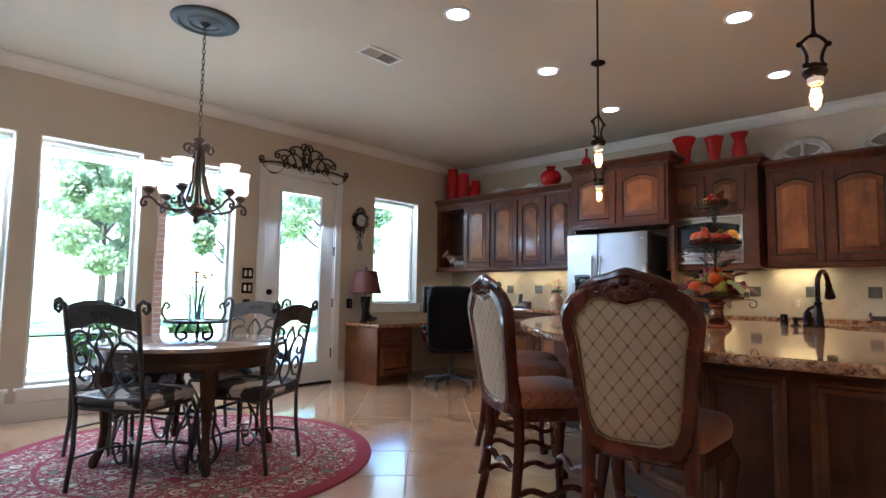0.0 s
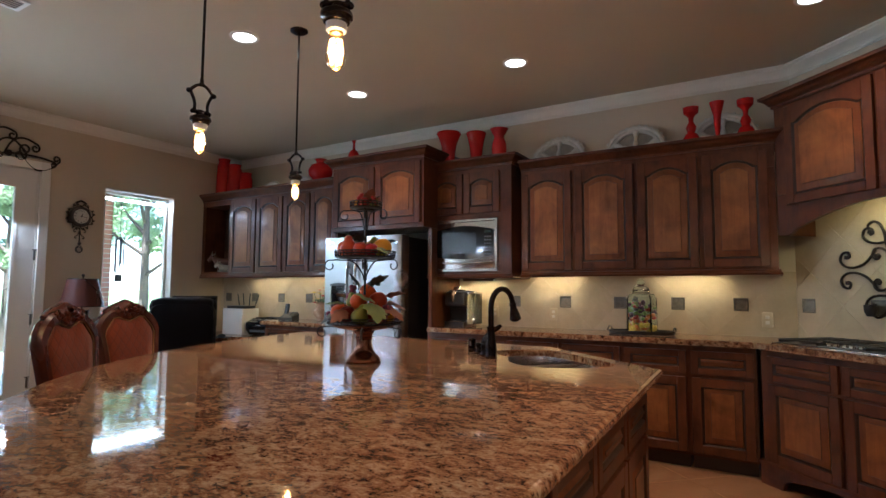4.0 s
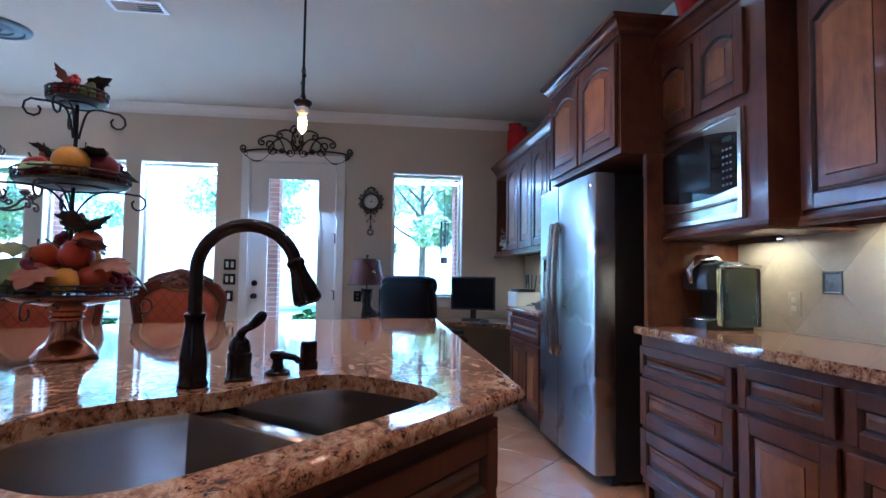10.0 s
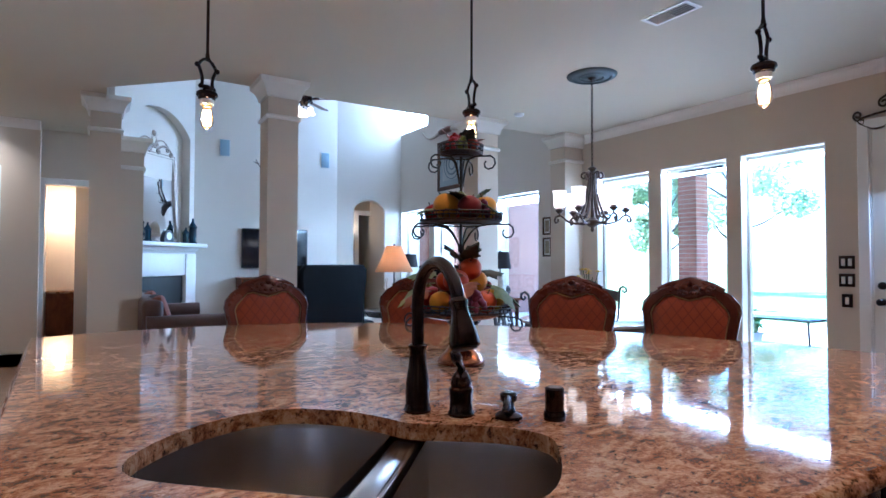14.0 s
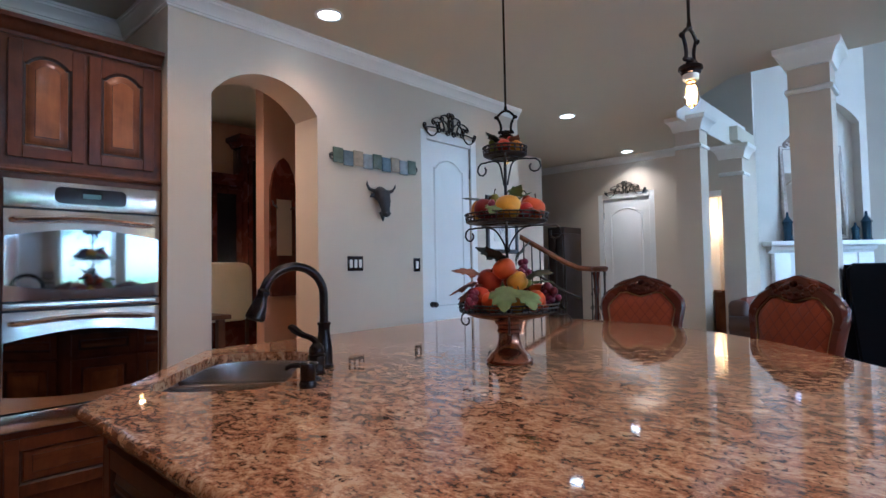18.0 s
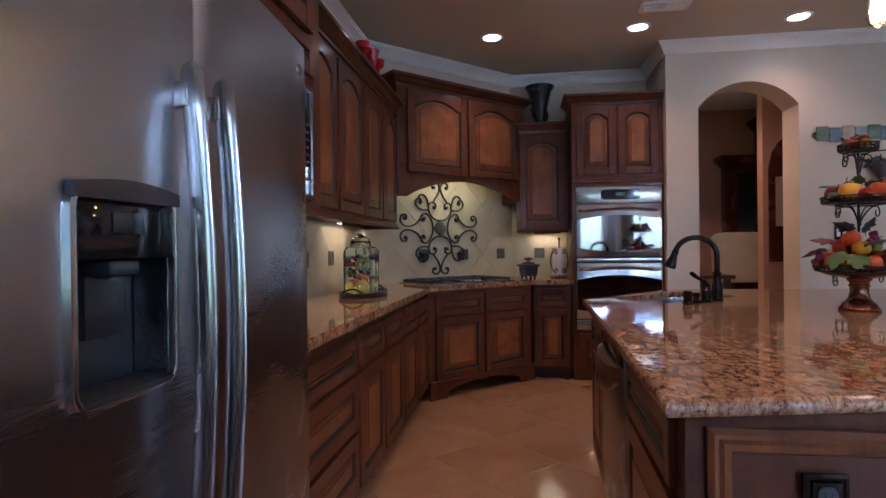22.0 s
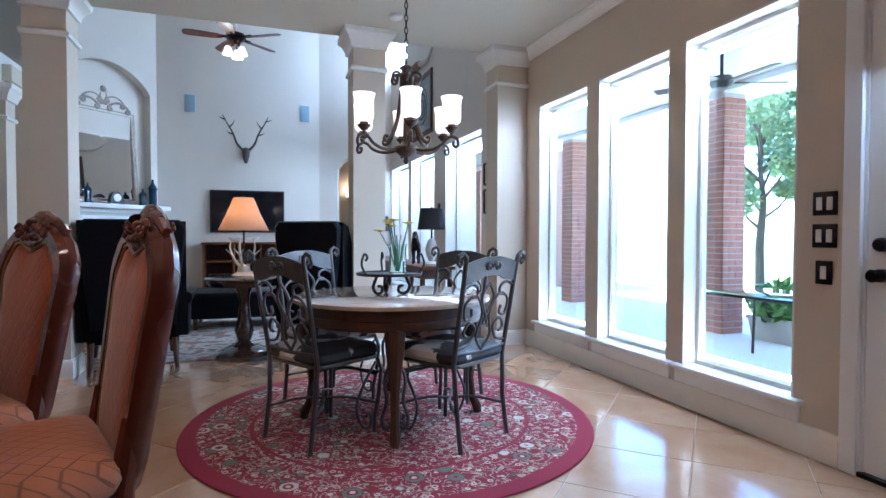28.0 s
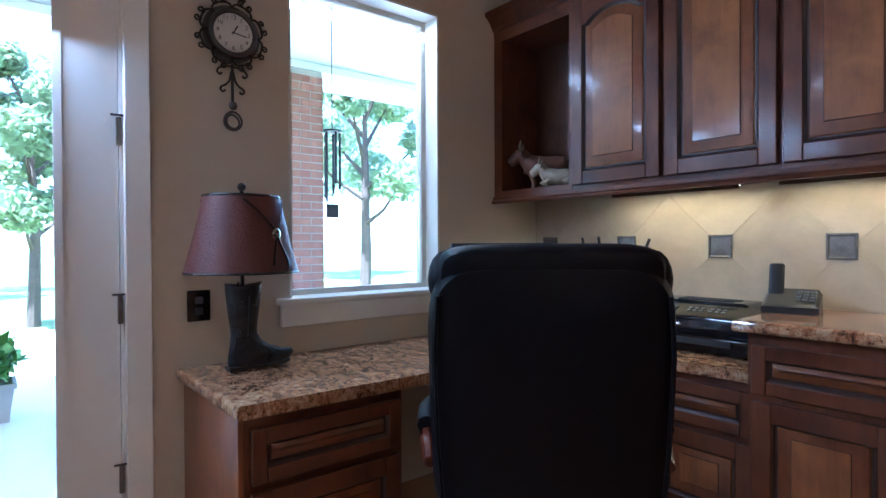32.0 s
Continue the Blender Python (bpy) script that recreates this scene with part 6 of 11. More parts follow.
rnd = random.Random(5)
LEAFA = material("autumn_leaf", (0.26, 0.085, 0.035), 0.6, vary=0.5, scale=14)
LEAFP = material("pale_silk_leaf", (0.25, 0.30, 0.10), 0.6, vary=0.35, scale=18)
low, middle, top_ = tier(0.172, 0.152, "tier"), tier(0.488, 0.126, "tier"), tier(0.728, 0.067, "tier")
# (kind, angle, distance, height, size)
for tr, rows in ((low, (("orange_fruit", 215, 0.095, 0.050, 0.042), ("wine_apple", 258, 0.088, 0.045, 0.036), ("orange_fruit", 175, 0.10, 0.040, 0.033), ("green_pear", 300, 0.105, 0.042, 0.036), ("red_apple", 340, 0.095, 0.045, 0.040), ("yellow_fruit", 20, 0.10, 0.040, 0.032), ("russet_apple", 60, 0.095, 0.045, 0.040),
                           ("orange_fruit", 100, 0.10, 0.040, 0.034), ("yellow_fruit", 138, 0.095, 0.042, 0.036), ("orange_fruit", 285, 0.055, 0.098, 0.035), ("yellow_fruit", 160, 0.05, 0.096, 0.032), ("russet_apple", 40, 0.055, 0.100, 0.038), ("green_pear", 235, 0.05, 0.100, 0.028), ("orange_fruit", 110, 0.035, 0.135, 0.034))),
                 (middle, (("orange_fruit", 205, 0.080, 0.044, 0.038), ("red_apple", 325, 0.085, 0.034, 0.028), ("yellow_fruit", 20, 0.072, 0.046, 0.040), ("wine_apple", 75, 0.078, 0.042, 0.036), ("yellow_fruit", 130, 0.070, 0.044, 0.040), ("red_apple", 165, 0.085, 0.034, 0.026), ("russet_apple", 295, 0.078, 0.036, 0.030), ("green_pear", 45, 0.03, 0.055, 0.030))),
                 (top_, (("yellow_fruit", 190, 0.038, 0.030, 0.021), ("red_apple", 300, 0.036, 0.028, 0.020), ("green_pear", 60, 0.036, 0.028, 0.020), ("russet_apple", 120, 0.036, 0.030, 0.021)))):
    for kind, a, q, zz, k in rows:
        fruit(tr, kind, pose(q * math.cos(radians(a)), q * math.sin(radians(a)), zz, rnd.uniform(-25, 25), rnd.uniform(-25, 25), rnd.uniform(0, 360)), k, kind == "green_pear")
fruit(middle, "russet_apple", pose(0.078 * math.cos(radians(250)), 0.078 * math.sin(radians(250)), 0.046, 8, 5, 0), 0.036, True)
GRAPE = FRUITS["dark_grape"]
for tr, a, q, z_, n, r_ in ((low, 195, 0.125, 0.02, 22, 0.0115), (low, 225, 0.05, 0.10, 14, 0.0105), (low, 350, 0.13, 0.02, 16, 0.0110), (low, 75, 0.13, 0.01, 20, 0.0110), (middle, 100, 0.10, 0.01, 12, 0.0095), (top_, 250, 0.025, 0.015, 22, 0.0085), (top_, 10, 0.03, 0.015, 14, 0.0085)):
    grapes(tr, (q * math.cos(radians(a)), q * math.sin(radians(a)), z_), n, r_, GRAPE if tr is not top_ else FRUITS["red_apple"], rnd)
for tr, rows in ((low, ((330, 0.11, 0.085, 0.105, LEAFP, -30), (310, 0.09, 0.115, 0.085, LEAFP, 5), (180, 0.08, 0.115, 0.080, LEAFD, 15), (85, 0.03, 0.16, 0.075, LEAFD, 45), (200, 0.03, 0.165, 0.070, LEAFD, 60), (20, 0.03, 0.17, 0.075, LEAFD, 40), (0, 0.12, 0.07, 0.090, LEAFA, -20), (60, 0.11, 0.09, 0.085, LEAFA, -10),
                          (120, 0.11, 0.08, 0.090, LEAFG, -35), (150, 0.11, 0.07, 0.085, LEAFG, -25), (250, 0.10, 0.09, 0.075, LEAFG, 10), (270, 0.12, 0.06, 0.075, LEAFA, -25), (225, 0.12, 0.05, 0.070, LEAFD, -30), (45, 0.09, 0.12, 0.080, LEAFA, 20))),
                 (middle, ((345, 0.075, 0.045, 0.080, LEAFP, -10), (240, 0.04, 0.075, 0.055, LEAFG, 40), (290, 0.045, 0.075, 0.055, LEAFD, 40), (110, 0.08, 0.05, 0.065, LEAFG, -15), (50, 0.07, 0.07, 0.065, LEAFD, 20), (175, 0.09, 0.04, 0.055, LEAFA, -10), (150, 0.05, 0.08, 0.050, LEAFG, 45))),
                 (top_, ((330, 0.03, 0.045, 0.050, LEAFA, 60), (80, 0.03, 0.045, 0.055, LEAFD, 35), (160, 0.03, 0.04, 0.045, LEAFA, 30)))):
    for a, q, z_, size, mat, tip_ in rows:
        vine_leaf(tr, pose(q * math.cos(radians(a)), q * math.sin(radians(a)), z_, 0, 0, a - 90) @ pose(0, 0, 0, tip_, rnd.uniform(-25, 25), 0), size, mat)

# ---- windows and doors ----
PANE = glass("window_glass", (0.97, 1.0, 0.99))
ALU = material("window_frame_cream", (0.62, 0.58, 0.50), 0.45, vary=0.04)


def pane(name, bm, parent, m=None):
    p = part(name, bm, PANE, parent, m=m)
    p.visible_shadow = False
    return p


def window(num, x, y0, y1, z0, z1, depth, sill=True):
    """A fixed window set deep in the wall: x is the room face, depth the reveal."""
    w = thing("window_%d" % num, None, "tall fixed window with a cream frame and sill", "window", "", "structure")
    fx = x - depth
    b = wall_mesh("y", fx, fx + 0.05, y0 + 0.001, y1 - 0.001, z0 + 0.001, z1 - 0.001, [(y0 + 0.04, y1 - 0.04, z0 + 0.04, z1 - 0.04)])
    part("window_frame", b, ALU, w)
    pane("pane", box(fx + 0.018, y0 + 0.041, z0 + 0.041, fx + 0.024, y1 - 0.041, z1 - 0.041), w)
    b = bmesh.new()
    box(fx + 0.05, y0 + 0.001, z0 + 0.001, x + 0.001, y0 + 0.012, z1 - 0.001, 0, b)
    box(fx + 0.05, y1 - 0.012, z0 + 0.001, x + 0.001, y1 - 0.001, z1 - 0.001, 0, b)
    box(fx + 0.05, y0 + 0.012, z1 - 0.012, x + 0.001, y1 - 0.012, z1 - 0.001, 0, b)
    part("reveal", b, TRIM, w)
    if sill:
        part("window_sill", box(fx + 0.05, y0 - 0.06, z0 - 0.012, x + 0.055, y1 + 0.06, z0 + 0.016, 0.006), WHITE, w)
        part("apron", box(x + 0.001, y0 - 0.045, z0 - 0.105, x + 0.022, y1 + 0.045, z0 - 0.013, 0.006), WHITE, w)
    return w


for i, (a, b_) in enumerate(DIN):
    window(i + 1, WX, a, b_, 0.26, 2.40, 0.15)
window(4, WX, 6.53, 7.35, 0.94, 2.37, 0.15)
for i, (a, b_) in enumerate(LIV):
    window(5 + i, LX, a, b_, 0.26, 2.34, 0.20)
window(8, LX, -3.4, -2.2, 3.97, 5.2, 0.20, False)


def casing(parent, axis, face, out, u0, u1, z1, w=0.085, z0=0.0):
    """Three boards round an opening, proud of the wall face."""
    lo, hi = min(face, face + out), max(face, face + out)
    for a, c, e, f in ((u0 - w, u0, z0, z1 + w), (u1, u1 + w, z0, z1 + w), (u0, u1, z1, z1 + w)):
        part("casing", box(lo, a, e, hi, c, f, 0.004, None, 1) if axis == "y" else box(a, lo, e, c, hi, f, 0.004, None, 1), WHITE, parent)


gd = thing("door_1", None, "white patio door with one tall glass light, closed", "door", "", "structure")
casing(gd, "y", WX + 0.001, 0.024, 4.96, 5.91, 2.44)
b = wall_mesh("y", WX - 0.05, WX - 0.005, 4.975, 5.895, 0.025, 2.43, [(5.16, 5.71, 0.26, 2.25)])
part("door_leaf", b, WHITE, gd)
b = wall_mesh("y", WX - 0.006, WX + 0.006, 5.14, 5.73, 0.24, 2.27, [(5.165, 5.705, 0.265, 2.245)])
part("glass_bead", b, WHITE, gd)
pane("pane", box(WX - 0.032, 5.161, 0.261, WX - 0.026, 5.709, 2.249), gd)
part("threshold", box(WX - 0.18, 4.96, 0.001, WX + 0.02, 5.91, 0.022), BRONZE, gd)
for a, c in ((4.935, 4.972), (5.898, 5.935)):
    part("jamb", box(WX - 0.19, a, 0, WX - 0.001, c, 2.465), WHITE, gd)
part("jamb", box(WX - 0.19, 4.972, 2.432, WX - 0.001, 5.898, 2.465), WHITE, gd)
part("door_knob", tube([(WX - 0.005, 5.04, 0.945), (WX + 0.02, 5.04, 0.945), (WX + 0.035, 5.04, 0.945), (WX + 0.065, 5.04, 0.945), (WX + 0.075, 5.04, 0.945)], [0.032, 0.030, 0.013, 0.030, 0.022], 16), BRONZE, gd)
part("deadbolt", tube([(WX - 0.005, 5.04, 1.085), (WX + 0.02, 5.04, 1.085), (WX + 0.03, 5.04, 1.085)], [0.033, 0.032, 0.024], 16), BRONZE, gd)
for z in (0.30, 0.905, 1.54):
    hg = part("hinge", box(WX - 0.004, 5.888, z, WX + 0.012, 5.904, z + 0.10, 0.002, None, 1), PEWTER, gd)
    part("hinge_pin", tube([(WX + 0.012, 5.87, z + 0.105), (WX + 0.016, 5.90, z + 0.105), (WX + 0.012, 5.945, z + 0.105)], 0.004, 6), IRON, gd)
part("round_sticker", lathe([(0, 0.002), (0.04, 0.002), (0.041, 0)], 24, (0, 0, 0)), material("dark_sticker", (0.02, 0.03, 0.06), 0.5), gd, m=Matrix.Translation((WX - 0.0255, 5.235, 0.36)) @ pose(0, 0, 0, 0, 90, 0))


def panel_door(name, m, w, h, label, hinge_right=True, knob=IRON):
    """A white moulded two-panel door with an arched upper panel; x across, front towards -y."""
    d = thing(name, m, label, "door", "", "structure")
    part("door_leaf", box(0.003, 0.003, 0.008, w - 0.003, 0.04, h, 0.002, None, 1), WHITE, d)
    s = min(0.115, w * 0.16)
    for z0_, spring, apex in ((0.20, 0.80, 0.80), (0.92, h - 0.24, h - 0.15)):
        rings = []
        for inset, y in ((0.0, 0.0025), (0.012, -0.006), (0.020, 0.002), (0.032, 0.003), (0.055, -0.002)):
            rings.append([(x, y, z) for x, z in outline(s + inset, w - s - inset, z0_ + inset, spring - inset * 0.7, apex - inset)])
        part("door_panel", loops(rings), WHITE, d)
    kx = 0.06 if hinge_right else w - 0.06
    part("door_knob", tube([(kx, 0.003, 0.94), (kx, -0.012, 0.94), (kx, -0.02, 0.94), (kx, -0.045, 0.94), (kx, -0.062, 0.94)], [0.028, 0.026, 0.010, 0.027, 0.018], 14), knob, d)
    hx = w - 0.004 if hinge_right else 0.004
    for z in (0.25, h / 2, h - 0.25):
        part("hinge", tube([(hx, -0.004, z - 0.05), (hx, -0.004, z + 0.05)], 0.007, 8), PEWTER, d)
    casing(d, "x", -0.022, 0.020, 0.0, w, h, 0.085)
    return d


panel_door("door_2", pose(EX + 0.02, 3.41, 0, 0, 0, -90), 0.63, 2.46, "white arched-panel pantry door, closed")
panel_door("door_3", pose(3.32, -1.42, 0, 0, 0, 180), 0.76, 2.355, "white arched-panel hall door, closed", False)
cs_ = thing("door_4", None, "white cased doorway to a warm lit room", "door", "", "structure")
casing(cs_, "x", -1.90 + 0.001, 0.022, 1.55, 2.08, 2.30)

# ---- lamps ----
LENS = glow("lamp_lens", (1.0, 0.90, 0.74), 2.8)
CANS = ((0.40, 7.17), (-1.10, 7.08), (2.31, 7.195), (2.29, 6.0), (2.285, 4.785), (0.43, 5.88), (-1.05, 5.81), (-0.985, 4.57), (2.40, 1.35), (2.74, -1.06))


def recessed(x, y, z=H, lit=True, watts=0.62, color=(1.0, 0.57, 0.29), beam=120):
    c = thing("recessed_light", pose(x, y, z), "round recessed ceiling light with a white trim, lit", "ceiling light", "recessed lights")
    part("trim", lathe([(0.098, 0.0), (0.098, -0.006), (0.078, -0.009), (0.072, -0.003), (0.070, 0.0)], 28), WHITE, c)
    part("lens", lathe([(0.071, -0.002), (0.05, -0.006), (0, -0.007)], 24), LENS, c)
    d = bpy.data.lights.new("can_lamp", "AREA")
    d.shape, d.size, d.energy, d.color, d.spread = "DISK", 0.13, watts, color, radians(beam)
    o = new("can_lamp", d)
    o.matrix_world = look((x, y, z - 0.012), (x, y, 0))
    return c


for x, y in CANS:
    if y < 2:
        recessed(x, y, H, True, 1.3, (1.0, 0.74, 0.50))
    elif y > 5.9:
        recessed(x, y, H, True, 0.65, (1.0, 0.48, 0.19), 95)
    else:
        recessed(x, y)
# added can on an unseen ceiling, to warm the room behind the arch
recessed(3.44, 5.3, H, True, 2.6, (1.0, 0.55, 0.27))
# lamps under the wall cabinets
UNDER = (1.0, 0.72, 0.30)
TUBE = glow("under_cabinet_tube", (1.0, 0.86, 0.56), 1.0)


def under_light(x0, x1, y, z, watts, turn=0.0):
    c = thing("under_cabinet_light", pose(x0, y, z, 0, 0, turn), "slim lit strip lamp under the wall cabinet", "strip light", "under-cabinet lamps")
    L = x1 - x0
    part("housing", box(0, -0.02, -0.010, L, 0.02, 0.0, 0.002, None, 1), OAK_DARK, c)
    part("tube", box(0.01, -0.006, -0.013, L - 0.01, 0.014, -0.0102), TUBE, c)
    part("shield", box(0, -0.026, -0.026, L, -0.0205, 0.0, 0.001, None, 1), OAK_DARK, c)
    d = bpy.data.lights.new("strip_lamp", "AREA")
    d.shape, d.size, d.size_y, d.energy, d.color = "RECTANGLE", L, 0.02, watts, UNDER
    o = new("strip_lamp", d)
    o.matrix_world = Matrix.Translation((x0, y, z)) @ pose(0, 0, 0, 0, 0, turn) @ pose(L / 2, 0.006, -0.016)


for a, c in ((0.12, 0.52), (1.22, 1.70)):
    under_light(a, c, 8.20, 1.418, 0.27)
under_light(-0.62, -0.28, 8.20, 1.383, 0.23)
for a, c in ((-3.55, -2.95), (-2.80, -2.05)):
    under_light(a, c, 7.95, 1.433, 0.26)
under_light(3.33, 3.60, 6.84, 1.388, 0.16, -90)
lm = SL @ Vector((HW / 2 - 0.15, 0.075, 1.944))
hl = thing("hood_light", Matrix.Translation(lm) @ pose(0, 0, 0, 0, 0, -45), "small lit lamp inside the range hood", "hood light")
part("lens", box(0, -0.03, -0.008, 0.30, 0.03, 0.0, 0.003, None, 1), glow("hood_lens", (1.0, 0.86, 0.56), 0.2), hl)
d = bpy.data.lights.new("hood_lamp", "AREA")
d.shape, d.size, d.size_y, d.energy, d.color = "RECTANGLE", 0.5, 0.06, 0.62, (1.0, 0.86, 0.36)
o = new("hood_lamp", d)
o.matrix_world = Matrix.Translation(SL @ Vector((HW / 2, 0.075, 1.930))) @ pose(0, 0, 0, 0, 0, -45)

FILAMENT = glow("hot_filament", (1.0, 0.48, 0.10), 5.0)
AMBER = glass("amber_bulb_glass", (1.0, 0.86, 0.62), 0.02, 1.2)


def pendant(x, y, turn):
    p = thing("pendant_light", pose(x, y, 0, 0, 0, turn), "bronze pendant lamp with a bare filament bulb, lit", "pendant light", "pendants over the island")
    part("canopy", lathe([(0.0, H - 0.03), (0.03, H - 0.028), (0.058, H - 0.012), (0.06, H - 0.001), (0, H - 0.001)], 24), BRONZE, p)
    part("rod", tube([(0, 0, 2.165), (0, 0, H - 0.02)], 0.0065, 8), BRONZE, p)
    part("ferrule", lathe([(0.006, 2.195), (0.009, 2.188), (0.009, 2.176), (0.013, 2.170), (0.010, 2.160), (0, 2.158)], 14), BRONZE, p)
    part("arch", tube([(u, 0, v) for u, v in curve_pts([(-0.050, 2.128), (-0.040, 2.143), (-0.020, 2.160), (0.0, 2.165), (0.020, 2.160), (0.040, 2.143), (0.050, 2.128)], 4)], 0.0070, 8), BRONZE, p)
    for s in (-1, 1):
        part("side_bar", tube([(s * u, 0, v) for u, v in curve_pts([(0.050, 2.130), (0.041, 2.112), (0.031, 2.088), (0.028, 2.060), (0.034, 2.040)], 4)], 0.0072, 8), BRONZE, p)
        part("ball_end", ball(0.0115, (s * 0.056, 0, 2.128), 12), BRONZE, p)
        part("ball_end", ball(0.0105, (s * 0.037, 0, 2.040), 12), BRONZE, p)
    part("crosspiece", tube([(-0.037, 0, 2.040), (0, 0, 2.043), (0.037, 0, 2.040)], [0.008, 0.012, 0.008], 8), BRONZE, p)
    part("socket_cap", lathe([(0, 2.050), (0.014, 2.046), (0.018, 2.032), (0.030, 2.026), (0.043, 2.018), (0.045, 2.012), (0.045, 2.004), (0.038, 1.998), (0.036, 1.990), (0.030, 1.986), (0, 1.986)], 24), BRONZE, p)
    part("ceramic_socket", lathe([(0.029, 1.988), (0.0285, 1.966), (0.024, 1.961), (0, 1.961)], 22), WHITE, p)
    part("collar", lathe([(0.020, 1.963), (0.020, 1.955), (0.015, 1.952), (0, 1.952)], 18), material("brass_collar", (0.55, 0.36, 0.12), 0.3, 0.9), p)
    g = part("bulb", lathe([(0.014, 1.954), (0.017, 1.946), (0.024, 1.930), (0.0285, 1.908), (0.0285, 1.888), (0.022, 1.870), (0.010, 1.861), (0.003, 1.856), (0, 1.855)], 22), AMBER, p)
    g.visible_shadow = False
    b = bmesh.new()
    for k in range(6):
        a = math.pi / 3 * k
        tube([(0.010 * math.cos(a), 0.010 * math.sin(a), 1.940), (0.014 * math.cos(a + .25), 0.014 * math.sin(a + .25), 1.908), (0.011 * math.cos(a + .5), 0.011 * math.sin(a + .5), 1.876)], 0.0034, 5, b)
    part("filament", b, FILAMENT, g)
    d = bpy.data.lights.new("bulb_lamp", "POINT")
    d.energy, d.color, d.shadow_soft_size = 0.75, (1.0, 0.64, 0.30), 0.02
    o = new("bulb_lamp", d)
    o.location = (x, y, 1.905)


pendant(1.068, 4.445, 35)
pendant(-0.08, 4.832, 80)
pendant(-0.647, 5.936, 10)

# chandelier over the dining table
CX, CY = -2.41, 3.45
ch = thing("chandelier", pose(CX, CY, 0), "dark iron chandelier with six frosted glass shades, lit", "chandelier")
SHADE = glow("frosted_lit_shade", (0.92, 0.66, 0.42), 0.30)
RUBBED = material("rubbed_bronze", (0.10, 0.068, 0.050), 0.38, 0.7, vary=0.45, scale=22, fine=140, bump=0.2)
part("stem", lathe([(0, 2.215), (0.007, 2.21), (0.008, 2.17), (0.020, 2.165), (0.038, 2.155), (0.042, 2.145), (0.026, 2.135), (0.018, 2.12), (0.030, 2.108), (0.036, 2.096), (0.020, 2.085), (0.013, 2.0), (0.012, 1.80), (0.018, 1.70), (0.046, 1.675), (0.072, 1.665), (0.075, 1.655), (0.062, 1.632), (0.036, 1.612), (0.016, 1.603), (0.012, 1.592), (0.019, 1.582), (0.014, 1.571), (0.005, 1.560), (0, 1.556)], 28), RUBBED, ch)
for k in range(6):
    a = radians(20 + 60 * k)
    u = Vector((math.cos(a), math.sin(a), 0))

    def pt(r, z):
        return tuple(u * r + Vector((0, 0, z)))

    b = tube([pt(r, z) for r, z in curve_pts([(0.028, 2.10), (0.033, 2.02), (0.044, 1.92), (0.066, 1.82), (0.098, 1.735), (0.125, 1.695), (0.150, 1.690), (0.160, 1.708), (0.148, 1.722), (0.136, 1.712)], 4)], [0.0125] * 18 + [0.011] * 10 + [0.009] * 9, 8, None, False, 0.75)
    rib = part("rib", b, RUBBED, ch)
    part("top_scroll", tube([pt(r, z) for r, z in curve_pts([(0.030, 2.095), (0.055, 2.112), (0.085, 2.108), (0.098, 2.082), (0.086, 2.060), (0.068, 2.062), (0.064, 2.078), (0.074, 2.084)], 4)], 0.0085, 8), RUBBED, rib)
    arm = part("arm", tube([pt(r, z) for r, z in curve_pts([(0.060, 1.650), (0.12, 1.640), (0.18, 1.645), (0.235, 1.668), (0.266, 1.698), (0.298, 1.712), (0.330, 1.700), (0.342, 1.672), (0.334, 1.650), (0.314, 1.656), (0.310, 1.674), (0.322, 1.680)], 4)], 0.0095, 8), RUBBED, ch)
    part("post", tube([pt(0.298, 1.710), pt(0.298, 1.745)], 0.009, 8), RUBBED, arm)
    part("cup", lathe([(0, 1.733), (0.018, 1.735), (0.026, 1.745), (0.038, 1.758), (0.040, 1.766), (0.024, 1.772), (0.026, 1.782), (0, 1.784)], 18, tuple(u * 0.298)), RUBBED, arm)
    part("shade", lathe([(0.018, 1.784), (0.042, 1.788), (0.053, 1.800), (0.056, 1.818), (0.055, 1.87), (0.056, 1.912), (0.061, 1.934), (0.066, 1.944), (0.064, 1.946), (0.058, 1.932), (0.053, 1.912), (0.052, 1.82), (0.048, 1.803), (0.02, 1.792)], 28, tuple(u * 0.298)), SHADE, arm)
b = bmesh.new()
for i in range(21):
    z = 2.225 + 0.038 * i
    q = [(0.010 * math.cos(2 * math.pi * j / 10), 0, z + 0.024 * math.sin(2 * math.pi * j / 10)) for j in range(10)]
    if i % 2:
        q = [(y, x, z_) for x, y, z_ in q]
    tube(q, 0.003, 5, b, True)
part("chain", b, IRON, ch)
md = thing("ceiling_medallion", pose(CX, CY, H), "dark round moulded ceiling medallion above the chandelier", "medallion")
part("disc", lathe([(0, -0.02), (0.05, -0.024), (0.06, -0.018), (0.10, -0.016), (0.11, -0.024), (0.12, -0.016), (0.17, -0.014), (0.18, -0.024), (0.20, -0.022), (0.225, -0.010), (0.23, -0.001), (0, -0.001)], 48), material("verdigris_iron", (0.05, 0.065, 0.065), 0.5, 0.4, vary=0.3), md)
part("hook", lathe([(0, -0.05), (0.02, -0.045), (0.035, -0.03), (0.04, -0.02), (0, -0.018)], 20), IRON, md)
